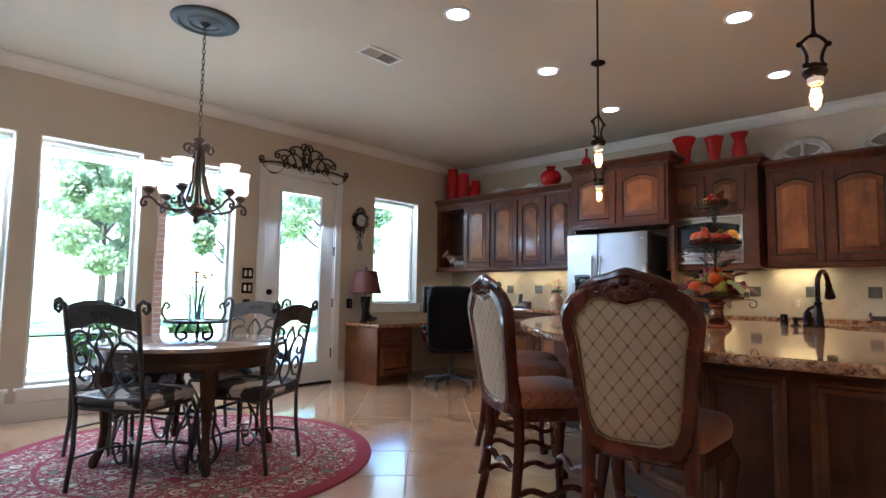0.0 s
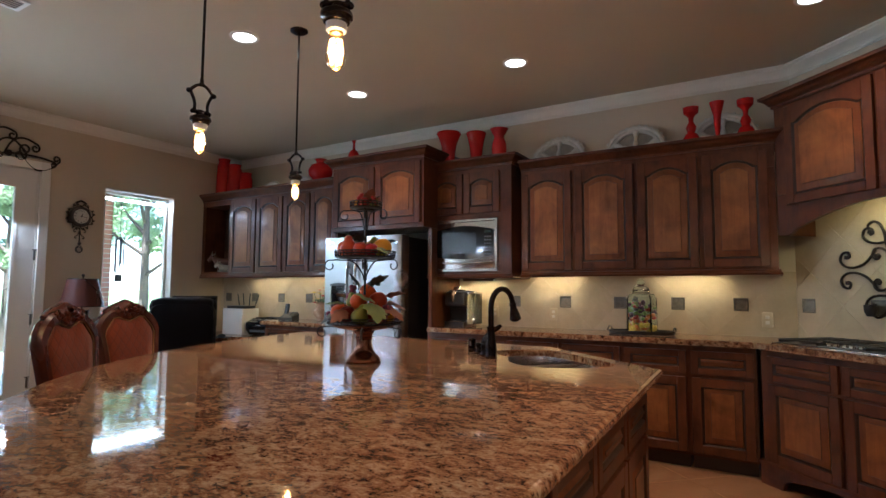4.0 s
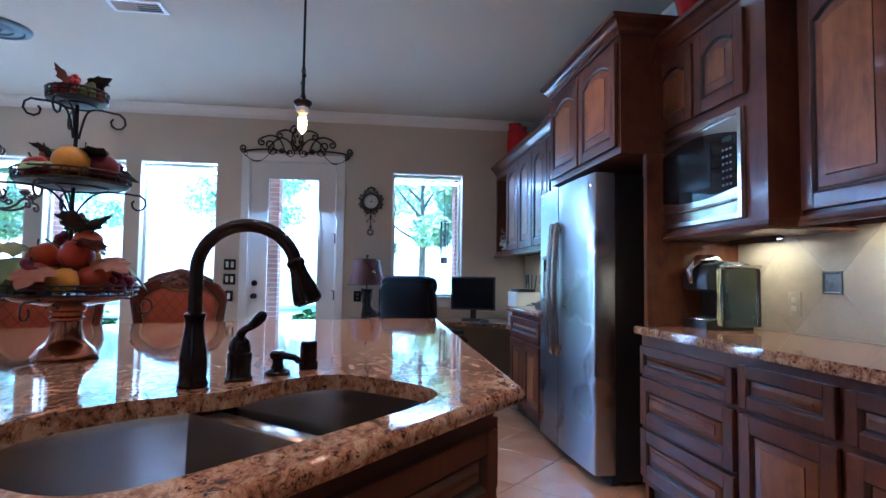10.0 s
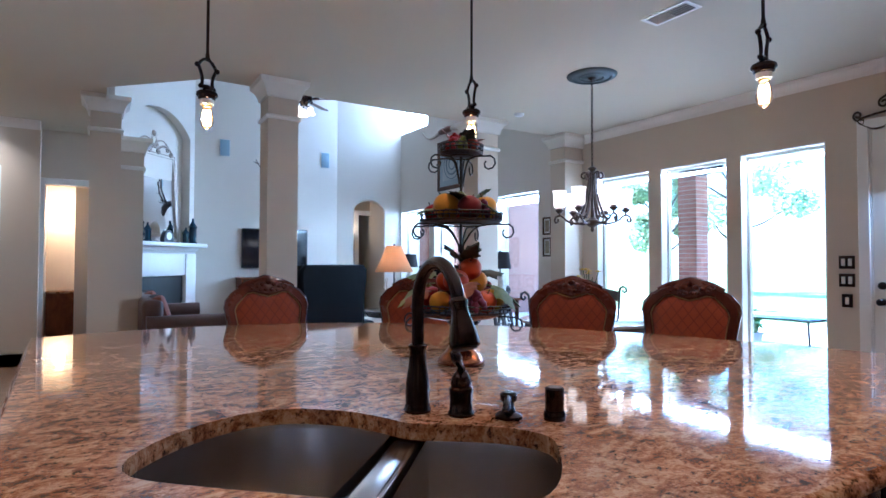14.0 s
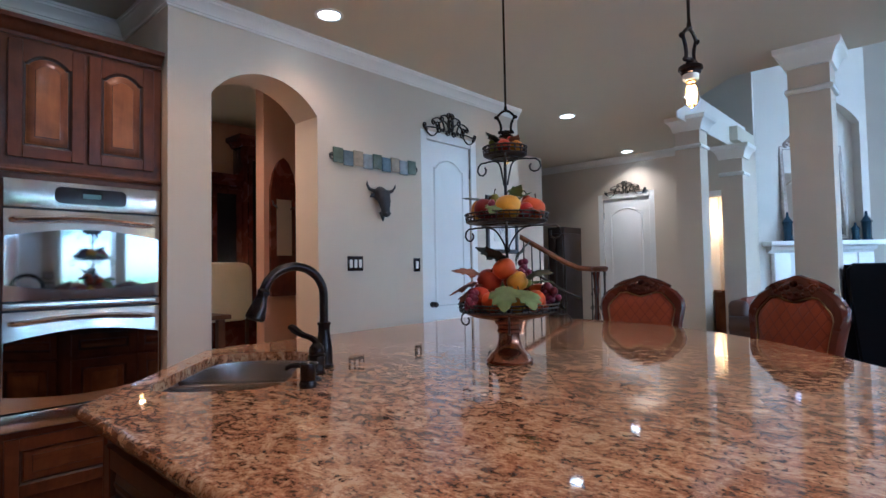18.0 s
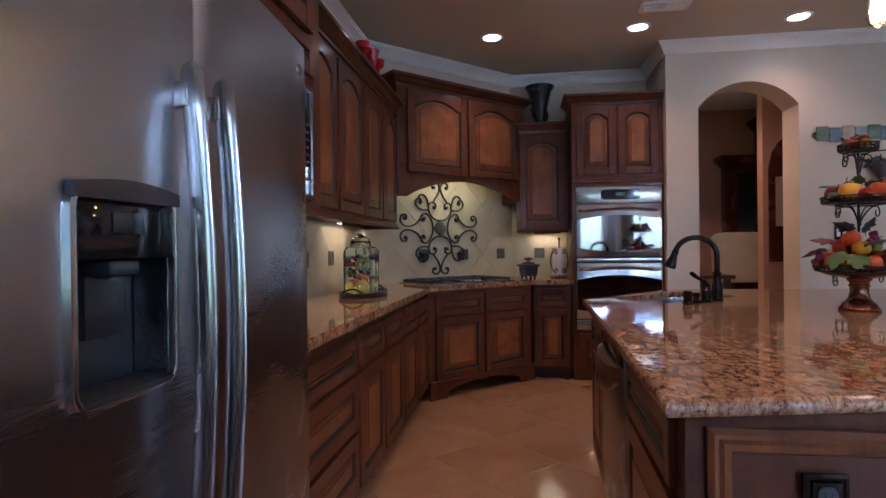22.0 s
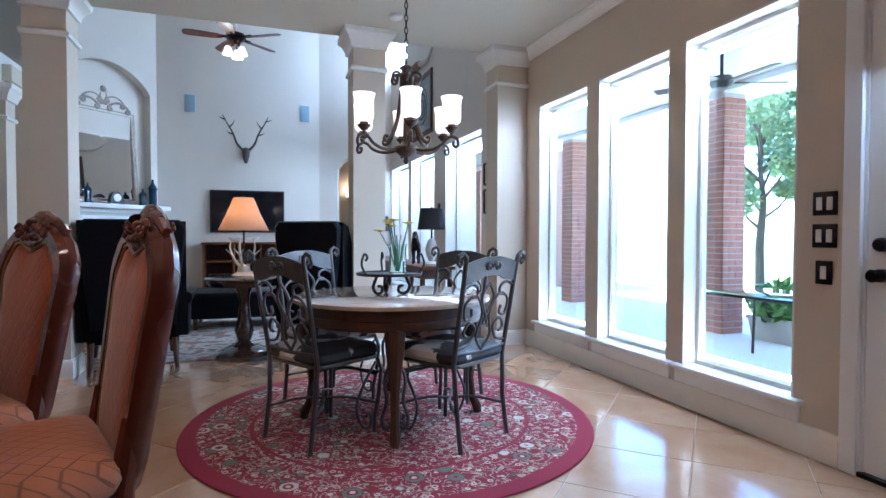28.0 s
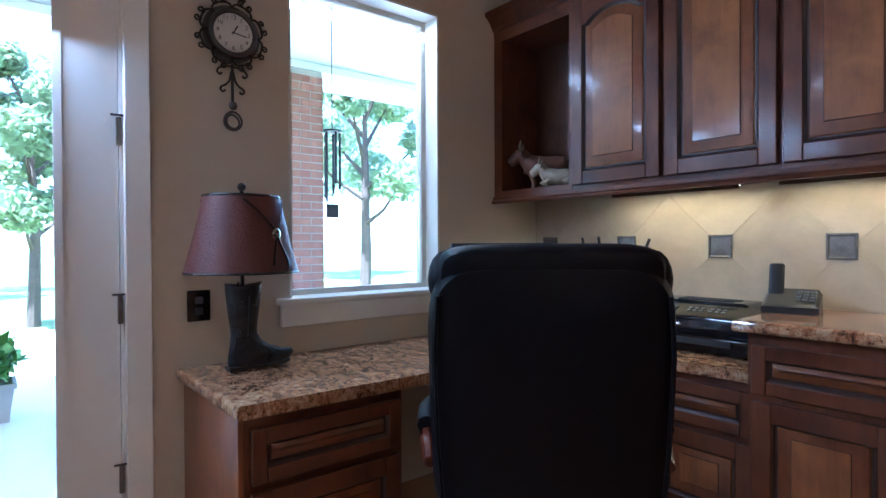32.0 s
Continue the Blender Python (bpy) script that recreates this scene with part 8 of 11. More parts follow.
for s in (-1, 1):
    tube([(s * 0.045, -0.035, 0.05), (s * 0.085, -0.035, 0.055), (s * 0.125, -0.04, 0.065), (s * 0.150, -0.045, 0.095), (s * 0.155, -0.05, 0.125)], [0.018, 0.016, 0.013, 0.009, 0.002], 8, b)
    tube([(s * 0.05, -0.035, 0.025), (s * 0.085, -0.035, 0.015), (s * 0.11, -0.03, 0.0)], [0.012, 0.020, 0.005], 8, b, False, 0.6)
    ball(0.012, (s * 0.045, -0.085, -0.02), 8, 1, b)
    ball(0.011, (s * 0.020, -0.125, -0.135), 8, 1, b)
part("head", b, CASTIRON, bl)


def picture(name, m, w, h, frame_mat, mat_board, art_mat, label, fw=0.035, mb=0.07, category="picture"):
    """A framed picture: x along the wall, front towards -y, its middle at m."""
    p = thing(name, m, label, category)
    part("picture_frame", loops([[(-w / 2 + u, y, -h / 2 + u), (w / 2 - u, y, -h / 2 + u), (w / 2 - u, y, h / 2 - u), (-w / 2 + u, y, h / 2 - u)] for u, y in ((0, 0), (0, -0.022), (0.008, -0.028), (fw * .6, -0.02), (fw * .8, -0.024), (fw, -0.012))], False), frame_mat, p)
    part("mat_board", box(-w / 2 + fw, -0.010, -h / 2 + fw, w / 2 - fw, -0.002, h / 2 - fw), mat_board, p)
    part("print", box(-w / 2 + fw + mb, -0.0125, -h / 2 + fw + mb, w / 2 - fw - mb, -0.0105, h / 2 - fw - mb), art_mat, p)
    return p


INK = material("pencil_grey", (0.22, 0.23, 0.23), 0.8, vary=0.4, scale=30)
pc = picture("framed_drawing", EM @ pose(-2.285, 0, 1.72), 0.55, 0.60, BLACK, material("warm_white_board", (0.72, 0.71, 0.68), 0.8), material("pale_sketch_paper", (0.60, 0.62, 0.60), 0.8, vary=0.12, scale=9), "black framed pencil drawing with a white mat", 0.045, 0.08)
b = bmesh.new()
for cx, cz, r in ((0.01, 0.02, 0.06), (-0.02, -0.06, 0.05), (0.03, 0.09, 0.03)):
    tube([(x, -0.013, z) for x, z in spiral(cx, cz, r, 1.6, cx * 40, 1, 26)], 0.003, 4, b)
tube([(-0.05, -0.013, -0.12), (0.0, -0.013, 0.0), (0.02, -0.013, 0.13)], 0.004, 4, b)
part("pencil_lines", b, INK, pc)

# ---- desk corner ----
CLOCKFACE = material("clock_face", (0.66, 0.65, 0.60), 0.5, vary=0.06)
ck_ = thing("wall_clock", pose(WX + 0.004, 6.29, 2.02, 0, 0, 90), "round wall clock in a scrolled iron frame with a hanging ornament", "clock")
part("case", upright([(0.088 * math.cos(2 * math.pi * i / 32), 0.088 * math.sin(2 * math.pi * i / 32)) for i in range(32)], -0.030, 0.0, "x"), BLACK, ck_)
part("bezel", tube([(0.086 * math.cos(2 * math.pi * i / 40), -0.033, 0.086 * math.sin(2 * math.pi * i / 40)) for i in range(40)], 0.011, 8, None, True), PEWTER_IRON, ck_)
fc = part("face", upright([(0.078 * math.cos(2 * math.pi * i / 32), 0.078 * math.sin(2 * math.pi * i / 32)) for i in range(32)], -0.034, -0.0305, "x"), CLOCKFACE, ck_)
for k in range(1, 13):
    a = radians(90 - 30 * k)
    f = bpy.data.curves.new("numeral", "FONT")
    f.body, f.size, f.align_x, f.align_y, f.extrude = str(k), 0.024, "CENTER", "CENTER", 0.0004
    tmp = bpy.data.objects.new("numeral", f)
    scene.collection.objects.link(tmp)
    bpy.context.view_layer.update()
    me = bpy.data.meshes.new_from_object(tmp.evaluated_get(bpy.context.evaluated_depsgraph_get()))
    bpy.data.objects.remove(tmp)
    me.materials.clear()
    me.materials.append(BLACK)
    o = new("numeral", me)
    o.parent = fc
    o.matrix_basis = pose(0.060 * math.cos(a), -0.0346, 0.060 * math.sin(a), 90)
for ang, ln, w in ((62, 0.034, 0.003), (-8, 0.052, 0.0022)):
    part("pointer", box(-0.008, -0.0362, -w, ln, -0.0352, w), BLACK, ck_, m=pose(0, 0, 0, 0, -ang, 0))
part("back_ring", upright([(0.112 * math.cos(2 * math.pi * i / 32), 0.112 * math.sin(2 * math.pi * i / 32)) for i in range(32)], -0.012, -0.006, "x"), PEWTER_IRON, ck_)
p0 = q0 = None
for k in range(8):
    m = pose(0, 0, 0, 0, 22.5 + 45 * k, 0)
    if p0:
        share("petal", p0, ck_, m)
        share("surround_scroll", q0, ck_, m)
    else:
        p0 = part("petal", tube([(u, -0.018, v) for u, v in curve_pts([(0.084, -0.036), (0.108, -0.038), (0.122, -0.022), (0.124, 0.0), (0.122, 0.022), (0.108, 0.038), (0.084, 0.036)], 3)], 0.0042, 6), IRON, ck_, m=m)
        b = tube([(0.124 + u, -0.018, v) for u, v in spiral(0.010, 0.016, 0.014, 1.2, 3.4, -1, 14)], 0.0038, 6)
        tube([(0.124 + u, -0.018, -v) for u, v in spiral(0.010, 0.016, 0.014, 1.2, 3.4, -1, 14)], 0.0038, 6, b)
        q0 = part("surround_scroll", b, IRON, ck_, m=m)
part("crest", tube([(u, -0.02, 0.135 + v) for u, v in ((-0.05, 0), (-0.03, 0.018), (0, 0.030), (0.03, 0.018), (0.05, 0))], 0.010, 8), IRON, ck_)
part("pendulum_rod", tube([(0, -0.015, -0.12), (0, -0.015, -0.30)], 0.006, 6), IRON, ck_)
for s in (-1, 1):
    part("pendulum_scroll", tube([(s * u, -0.015, v) for u, v in curve_pts([(0.004, -0.128), (0.03, -0.132), (0.052, -0.142), (0.058, -0.156), (0.048, -0.166), (0.040, -0.158)], 4)], 0.0042, 6), IRON, ck_)
    part("pendulum_scroll", tube([(s * u, -0.015, v) for u, v in curve_pts([(0.004, -0.150), (0.012, -0.185), (0.028, -0.205), (0.042, -0.212), (0.046, -0.224), (0.036, -0.232), (0.028, -0.224)], 4)], 0.0042, 6), IRON, ck_)
part("ornament", ball(0.017, (0, -0.022, -0.285), 10), PEWTER_IRON, ck_)
for r_, dx, dz in ((0.034, 0.0, 0.0), (0.030, 0.004, 0.003), (0.026, -0.002, -0.004)):
    part("rope_coil", tube([(dx + r_ * math.cos(2 * math.pi * i / 24), -0.020 + 0.004 * math.sin(4 * math.pi * i / 24), -0.345 + dz + r_ * 1.08 * math.sin(2 * math.pi * i / 24)) for i in range(24)], 0.0042, 6, None, True), PEWTER_IRON, ck_)

BOOTHIDE = material("black_boot_leather", (0.008, 0.010, 0.014), 0.26, vary=0.3, scale=14, fine=90, bump=0.4)
bt = thing("boot_lamp", pose(-4.0, 6.27, 0.722, 0, 0, 90), "table lamp on a black cowboy boot with a brown leather shade", "table lamp")
rings_ = []
for z_, xa, xb, w_, pw in ((0.018, -0.062, 0.180, 0.040, 1.0), (0.032, -0.064, 0.188, 0.042, 1.0), (0.048, -0.063, 0.180, 0.043, 0.9), (0.066, -0.060, 0.140, 0.043, 0.9), (0.084, -0.057, 0.092, 0.042, 0.95), (0.105, -0.054, 0.060, 0.041, 1.0), (0.135, -0.052, 0.043, 0.042, 1.0), (0.175, -0.056, 0.045, 0.046, 1.0), (0.225, -0.062, 0.052, 0.052, 1.0), (0.275, -0.068, 0.058, 0.057, 1.0), (0.308, -0.071, 0.062, 0.059, 1.0)):
    ring = []
    for i in range(28):
        a = 2 * math.pi * i / 28
        cx_, cy_ = math.cos(a), math.sin(a)
        x_ = (xa + xb) / 2 + (xb - xa) / 2 * cx_
        taper = 1.0 if cx_ < 0.2 or z_ > 0.09 else 1.0 - 0.45 * (cx_ - 0.2) / 0.8
        dip = 0.016 * abs(math.cos(a)) ** 2 if z_ > 0.30 else 0.012 * max(0.0, cx_) * (z_ < 0.05)
        ring.append((x_, w_ * cy_ * taper, z_ + dip))
    rings_.append(ring)
part("boot", loops(rings_), BOOTHIDE, bt)
for s in (-1, 1):
    part("pull_strap", tube([(-0.005 + 0.012 * k_, s * (0.058 + 0.004 * abs(k_)), 0.285 + 0.035 * (1 - abs(k_))) for k_ in (-1, -0.5, 0, 0.5, 1)], 0.005, 6, None, False, 0.5), BOOTHIDE, bt)
    part("side_stitch", tube([(-0.004 + u_, s * w_, z_) for u_, w_, z_ in ((0, 0.0435, 0.13), (0, 0.0475, 0.175), (0, 0.0535, 0.225), (0, 0.0585, 0.275))], 0.0022, 5), RUBBER, bt)
part("sole", prism([(-0.065, -0.03), (-0.02, -0.036), (0.06, -0.044), (0.13, -0.034), (0.175, 0.0), (0.13, 0.034), (0.06, 0.044), (-0.02, 0.036), (-0.065, 0.03)], 0.008, 0.018), BLACK, bt)
part("heel", box(-0.065, -0.032, 0.0, 0.0, 0.032, 0.012, 0.004), BLACK, bt)
part("stem", tube([(-0.008, 0, 0.30), (-0.008, 0, 0.66)], 0.007, 8), BRONZE, bt)
sh = part("shade", lathe([(0.195, 0.36), (0.20, 0.362), (0.165, 0.50), (0.135, 0.64), (0.131, 0.638), (0.160, 0.50), (0.195, 0.36)], 40, (-0.008, 0, 0)), material("brown_leather_shade", (0.115, 0.030, 0.022), 0.5, vary=0.3, scale=7, fine=120, bump=0.3), bt)
part("trim", tube([(-0.008 + 0.199 * math.cos(2 * math.pi * i / 40), 0.199 * math.sin(2 * math.pi * i / 40), 0.363) for i in range(40)], 0.005, 6, None, True), BOOTHIDE, sh)
part("trim", tube([(-0.008 + 0.134 * math.cos(2 * math.pi * i / 40), 0.134 * math.sin(2 * math.pi * i / 40), 0.638) for i in range(40)], 0.005, 6, None, True), BOOTHIDE, sh)
for face in (0, 180):
    fm = pose(-0.008, 0, 0, 0, 0, face + 25)
    part("concho", lathe([(0, 0.008), (0.010, 0.007), (0.018, 0.003), (0.021, 0.0)], 18), CHROME, sh, m=fm @ pose(0.0, -0.168, 0.50, 90))
    for s in (-1, 1):
        part("cord", tube([(s * u_, -math.sqrt(q_ * q_ - u_ * u_) - 0.003, z_) for u_, q_, z_ in ((0.095, 0.1375, 0.625), (0.060, 0.146, 0.585), (0.030, 0.156, 0.545), (0.0, 0.166, 0.505))], 0.0034, 6), BOOTHIDE, sh, m=fm)
        part("cord", tube([(s * u_, -math.sqrt(q_ * q_ - u_ * u_) - 0.003, z_) for u_, q_, z_ in ((0.0, 0.166, 0.495), (0.016, 0.175, 0.455), (0.034, 0.188, 0.405), (0.036, 0.191, 0.390))], [0.0034, 0.0034, 0.0040, 0.0055], 6), BOOTHIDE, sh, m=fm)
part("finial", ball(0.016, (-0.008, 0, 0.676), 12), IRON, bt)

# executive chair, its back to the room
oc = thing("office_chair", pose(-3.035, 6.800, 0, 0, 0, 47), "black leather high-backed office chair with wooden armrests", "chair")


def pad(w0, w1, h, d, seg=10):
    """An upright cushion, rounded at the edges; width w0 at its foot and w1 at the top."""
    rr_ = []
    for k, y in ((0.15, -d * 0.5), (0.55, -d * 0.485), (0.82, -d * 0.44), (0.95, -d * 0.34), (1.0, -d * 0.12), (1.0, d * 0.12), (0.95, d * 0.34), (0.82, d * 0.44), (0.55, d * 0.485), (0.15, d * 0.5)):
        o = []
        for i in range(40):
            a = 2 * math.pi * i / 40
            cx, cz = math.copysign(abs(math.cos(a)) ** 0.35, math.cos(a)), math.copysign(abs(math.sin(a)) ** 0.35, math.sin(a))
            z = h / 2 + cz * h / 2 * k
            w = w0 + (w1 - w0) * z / h
            o.append((cx * w / 2 * k, y + 0.06 * (z / h) ** 2 * 0, z))
        rr_.append(o)
    return shell(rr_)


part("backrest", pad(0.58, 0.61, 0.72, 0.15), LEATHER, oc, m=pose(0, -0.20, 0.43, 6))
part("headrest", pad(0.57, 0.55, 0.20, 0.13), LEATHER, oc, m=pose(0, -0.235, 0.985, 10))
for s in (-1, 1):
    part("shoulder_roll", ball(0.046, (s * 0.258, -0.238, 1.095), 16, 1.6), LEATHER, oc)
    part("piping", tube([(s * x, y, z) for x, y, z in ((0.262, -0.285, 0.50), (0.276, -0.30, 0.70), (0.282, -0.318, 0.92), (0.272, -0.325, 1.06))], 0.006, 6), LEATHER, oc)
part("lumbar_cushion", pad(0.46, 0.48, 0.30, 0.12), LEATHER, oc, m=pose(0, -0.12, 0.52, 6))
part("seat", shell([[(x * k, y * k + 0.05, z) for x, y in rounded(-0.27, -0.26, 0.27, 0.27, 0.09)] for k, z in ((0.9, 0.40), (1.0, 0.42), (1.0, 0.48), (0.92, 0.52), (0.5, 0.535))]), LEATHER, oc)
for s in (-1, 1):
    arm = part("armrest", tube([(s * 0.30, -0.22, 0.62), (s * 0.32, -0.10, 0.66), (s * 0.325, 0.08, 0.655), (s * 0.32, 0.20, 0.60), (s * 0.30, 0.25, 0.50), (s * 0.27, 0.20, 0.42)], [0.018, 0.024, 0.026, 0.024, 0.022, 0.020], 8), MAHOGANY, oc, "dark wood armrest")
    part("arm_pad", tube([(s * 0.322, -0.12, 0.682), (s * 0.325, 0.0, 0.688), (s * 0.325, 0.13, 0.675)], [0.026, 0.034, 0.026], 10), LEATHER, arm)
part("gas_lift", lathe([(0, 0.10), (0.030, 0.10), (0.030, 0.26), (0.018, 0.265), (0.018, 0.40), (0, 0.40)], 16), BLACK, oc)
for k in range(5):
    a = radians(18 + 72 * k)
    u = Vector((math.cos(a), math.sin(a), 0))
    lg = part("base_leg", tube([tuple(u * r + Vector((0, 0, z))) for r, z in ((0.02, 0.115), (0.15, 0.105), (0.28, 0.085), (0.31, 0.075))], [0.028, 0.026, 0.020, 0.016], 8), BLACK, oc)
    part("caster", ball(0.028, tuple(u * 0.31 + Vector((0, 0, 0.029))), 12), RUBBER, lg)

mo = thing("computer_monitor", pose(-3.79, 7.40, 0.722, 0, 0, 65), "black flat computer monitor on its stand", "monitor")
part("bezel", box(-0.245, -0.012, 0.105, 0.245, 0.020, 0.465, 0.006), BLACK, mo)
part("screen", box(-0.228, -0.015, 0.125, 0.228, -0.0125, 0.448), BLACK_GLASS, mo)
part("neck", box(-0.03, 0.012, 0.01, 0.03, 0.035, 0.14), BLACK, mo)
part("foot", prism(rounded(-0.12, -0.08, 0.12, 0.10, 0.05), 0, 0.014, 0.004), BLACK, mo)
ms = thing("mouse_pad", pose(-3.35, 7.43, 0.722, 0, 0, 20), "dark mouse pad on the desk", "mouse pad")
part("sheet", prism(rounded(-0.11, -0.09, 0.11, 0.09, 0.02), 0, 0.004), RUBBER, ms)
mu = thing("computer_mouse", pose(-3.33, 7.43, 0.727), "small black computer mouse", "mouse")
part("shell", shell([[(0.030 * k * math.cos(2 * math.pi * i / 20), 0.052 * k * math.sin(2 * math.pi * i / 20), z) for i in range(20)] for k, z in ((0.9, 0), (1.0, 0.008), (0.92, 0.022), (0.6, 0.032), (0.2, 0.034))]), BLACK, mu)
wb = thing("white_box", pose(-3.80, 7.79, 0.722), "plain white metal box on the desk", "box")
part("body", box(0, 0, 0.0, 0.36, 0.25, 0.31, 0.004), WHITE, wb)
ro = thing("router", pose(-3.60, 7.90, 1.033), "black wireless router with four aerials", "router")
part("case", prism(rounded(-0.17, -0.09, 0.17, 0.09, 0.03), 0.0, 0.032, 0.006), BLACK, ro)
for x, tlt in ((-0.13, -14), (-0.045, -8), (0.05, 4), (0.15, 24)):
    part("aerial", tube([(0, 0, 0), (0, 0, 0.05), (0, 0, 0.17)], [0.006, 0.010, 0.008], 8, None, False, 0.5), BLACK, ro, m=pose(x, 0.08, 0.015, 0, tlt, 0))
pr = thing("printer", pose(-3.40, 7.815, 0.722) @ Matrix.Diagonal((1.15, 0.8, 1, 1)), "glossy black desktop printer with a sloped control panel", "printer")
part("body", shell([[(u, v_, z), (0.465 - u, v_, z), (0.465 - u, 0.345, z), (u, 0.345, z)] for u, v_, z in ((0.03, 0.045, 0.0), (0.02, 0.030, 0.012), (0.004, 0.006, 0.055), (0.0, 0.0, 0.075), (0.0, 0.0, 0.140), (0.002, 0.004, 0.150))]), BLACK_GLASS, pr, smooth=50)
part("control_panel", shell([[(u, v_, z), (0.465 - u, v_, z), (0.465 - u, v2, z2), (u, v2, z2)] for u, v_, z, v2, z2 in ((0.004, 0.004, 0.1505, 0.13, 0.1505), (0.004, 0.004, 0.156, 0.13, 0.196), (0.012, 0.012, 0.160, 0.13, 0.200))]), BLACK_GLASS, pr)
part("lid", shell([[(u, 0.132, z), (0.465 - u, 0.132, z), (0.465 - u, 0.343, z), (u, 0.343, z)] for u, z in ((0.0, 0.151), (0.006, 0.170), (0.045, 0.208), (0.060, 0.211))]), BLACK_GLASS, pr)
part("paper_feed", box(0.15, 0.18, 0.2105, 0.36, 0.30, 0.2145, 0.002), RUBBER, pr)
part("display", box(0.0, 0.0, 0.0, 0.085, 0.042, 0.004, 0.001), material("grey_display", (0.05, 0.06, 0.07), 0.2), pr, m=pose(0.105, 0.045, 0.172, 17))
k0 = None
for cx_ in (0.035, 0.058, 0.23, 0.253, 0.276, 0.31, 0.333, 0.356):
    for cy_ in (0.050, 0.075):
        m_ = pose(cx_, cy_, 0.1735 + (cy_ - 0.05) * 0.31, 17)
        k0 = share("key", k0, pr, m_) if k0 else part("key", box(0, 0, 0, 0.014, 0.012, 0.003, 0.001, None, 1), KEYPRINT, pr, m=m_)
part("output_slot", box(0.06, -0.0025, 0.040, 0.405, 0.008, 0.066, 0.001), RUBBER, pr)
part("name_bar", box(0.145, -0.0025, 0.112, 0.225, 0.0005, 0.122, 0.001), CHROME, pr, "pale bar in place of the maker's name")
ph = thing("cordless_phone", pose(-2.75, 7.86, 0.922, 0, 0, 12), "grey cordless telephone on its base", "telephone")
part("base", shell([[(-0.075 + u, -0.06 + u, z), (0.105 - u, -0.06 + u, z), (0.105 - u, 0.08 - u, z + r), (-0.075 + u, 0.08 - u, z + r)] for u, z, r in ((0, 0, 0), (0.0, 0.025, 0.04), (0.012, 0.035, 0.05))]), BLACK, ph)
part("handset", box(-0.026, -0.014, 0.0, 0.026, 0.014, 0.150, 0.010, None, 3), BLACK, ph, m=pose(-0.04, 0.03, 0.035, -14))
for r in range(4):
    for q in range(3):
        part("button", box(0.03 + 0.022 * q, -0.04 + 0.022 * r, 0.0, 0.045 + 0.022 * q, -0.026 + 0.022 * r, 0.006), KEYPRINT, ph, m=pose(0, 0, 0.048 + 0.008 * r))
fj = thing("flower_jug", pose(-2.24, 7.88, 0.922), "painted cream pitcher with red and yellow flowers", "flower jug")
part("pitcher", lathe([(0, 0), (0.045, 0), (0.05, 0.008), (0.045, 0.02), (0.085, 0.07), (0.088, 0.11), (0.055, 0.16), (0.052, 0.185), (0.07, 0.205), (0.064, 0.205), (0.045, 0.18), (0, 0.17)], 28), material("painted_cream_glaze", (0.55, 0.46, 0.33), 0.25, vary=0.4, scale=16, dark=(0.33, 0.12, 0.06)), fj)
part("handle", tube([(0.05, 0, 0.18), (0.10, 0, 0.17), (0.115, 0, 0.12), (0.082, 0, 0.085)], 0.009, 8), IVORY, fj)
GREENLEAF = material("leaf_green", (0.055, 0.11, 0.035), 0.5, vary=0.35, scale=30)
REDFLOWER = material("red_petals", (0.48, 0.02, 0.015), 0.6, vary=0.25, scale=30)
YELLOWFLOWER = material("yellow_petals", (0.72, 0.50, 0.03), 0.6, vary=0.15, scale=30)
ra = random.Random(5)


def bloom(parent, at, r, mat, n=7):
    """One flower: a ring of cupped petals round an eye."""
    b = bmesh.new()
    for k in range(n):
        a = 2 * math.pi * k / n
        c, s = math.cos(a), math.sin(a)
        q = [b.verts.new((at[0] + c * u - s * v, at[1] + s * u + c * v, at[2] + z)) for u, v, z in ((0.1 * r, 0, 0), (0.6 * r, -0.3 * r, 0.25 * r), (r, 0, 0.2 * r), (0.6 * r, 0.3 * r, 0.25 * r))]
        b.faces.new(q)
        q2 = [b.verts.new(v.co - Vector((0, 0, 0.08 * r))) for v in q]
        b.faces.new(q2[::-1])
    ball(0.25 * r, (at[0], at[1], at[2] + 0.15 * r), 8, 1, b)
    part("flower", b, mat, parent)


for k in range(13):
    a, r = ra.uniform(0, 6.28), ra.uniform(0.02, 0.11)
    x, y, z = r * math.cos(a), r * math.sin(a), ra.uniform(0.25, 0.38) - r * 0.5
    part("stem", tube([(x * .2, y * .2, 0.17), (x * .7, y * .7, 0.24), (x, y, z)], 0.003, 5), GREENLEAF, fj)
    bloom(fj, (x, y, z), ra.uniform(0.026, 0.036), REDFLOWER if k % 3 else YELLOWFLOWER)
for k in range(10):
    a = ra.uniform(0, 6.28)
    c, s = math.cos(a), math.sin(a)
    l = ra.uniform(0.06, 0.11)
    b = bmesh.new()
    q = [b.verts.new((c * u - s * v, s * u + c * v, z)) for u, v, z in ((0.03, 0, 0.20), (0.03 + l * .5, -0.018, 0.24), (0.03 + l, 0, 0.22), (0.03 + l * .5, 0.018, 0.24))]
    b.faces.new(q)
    part("leaf", b, GREENLEAF, fj)


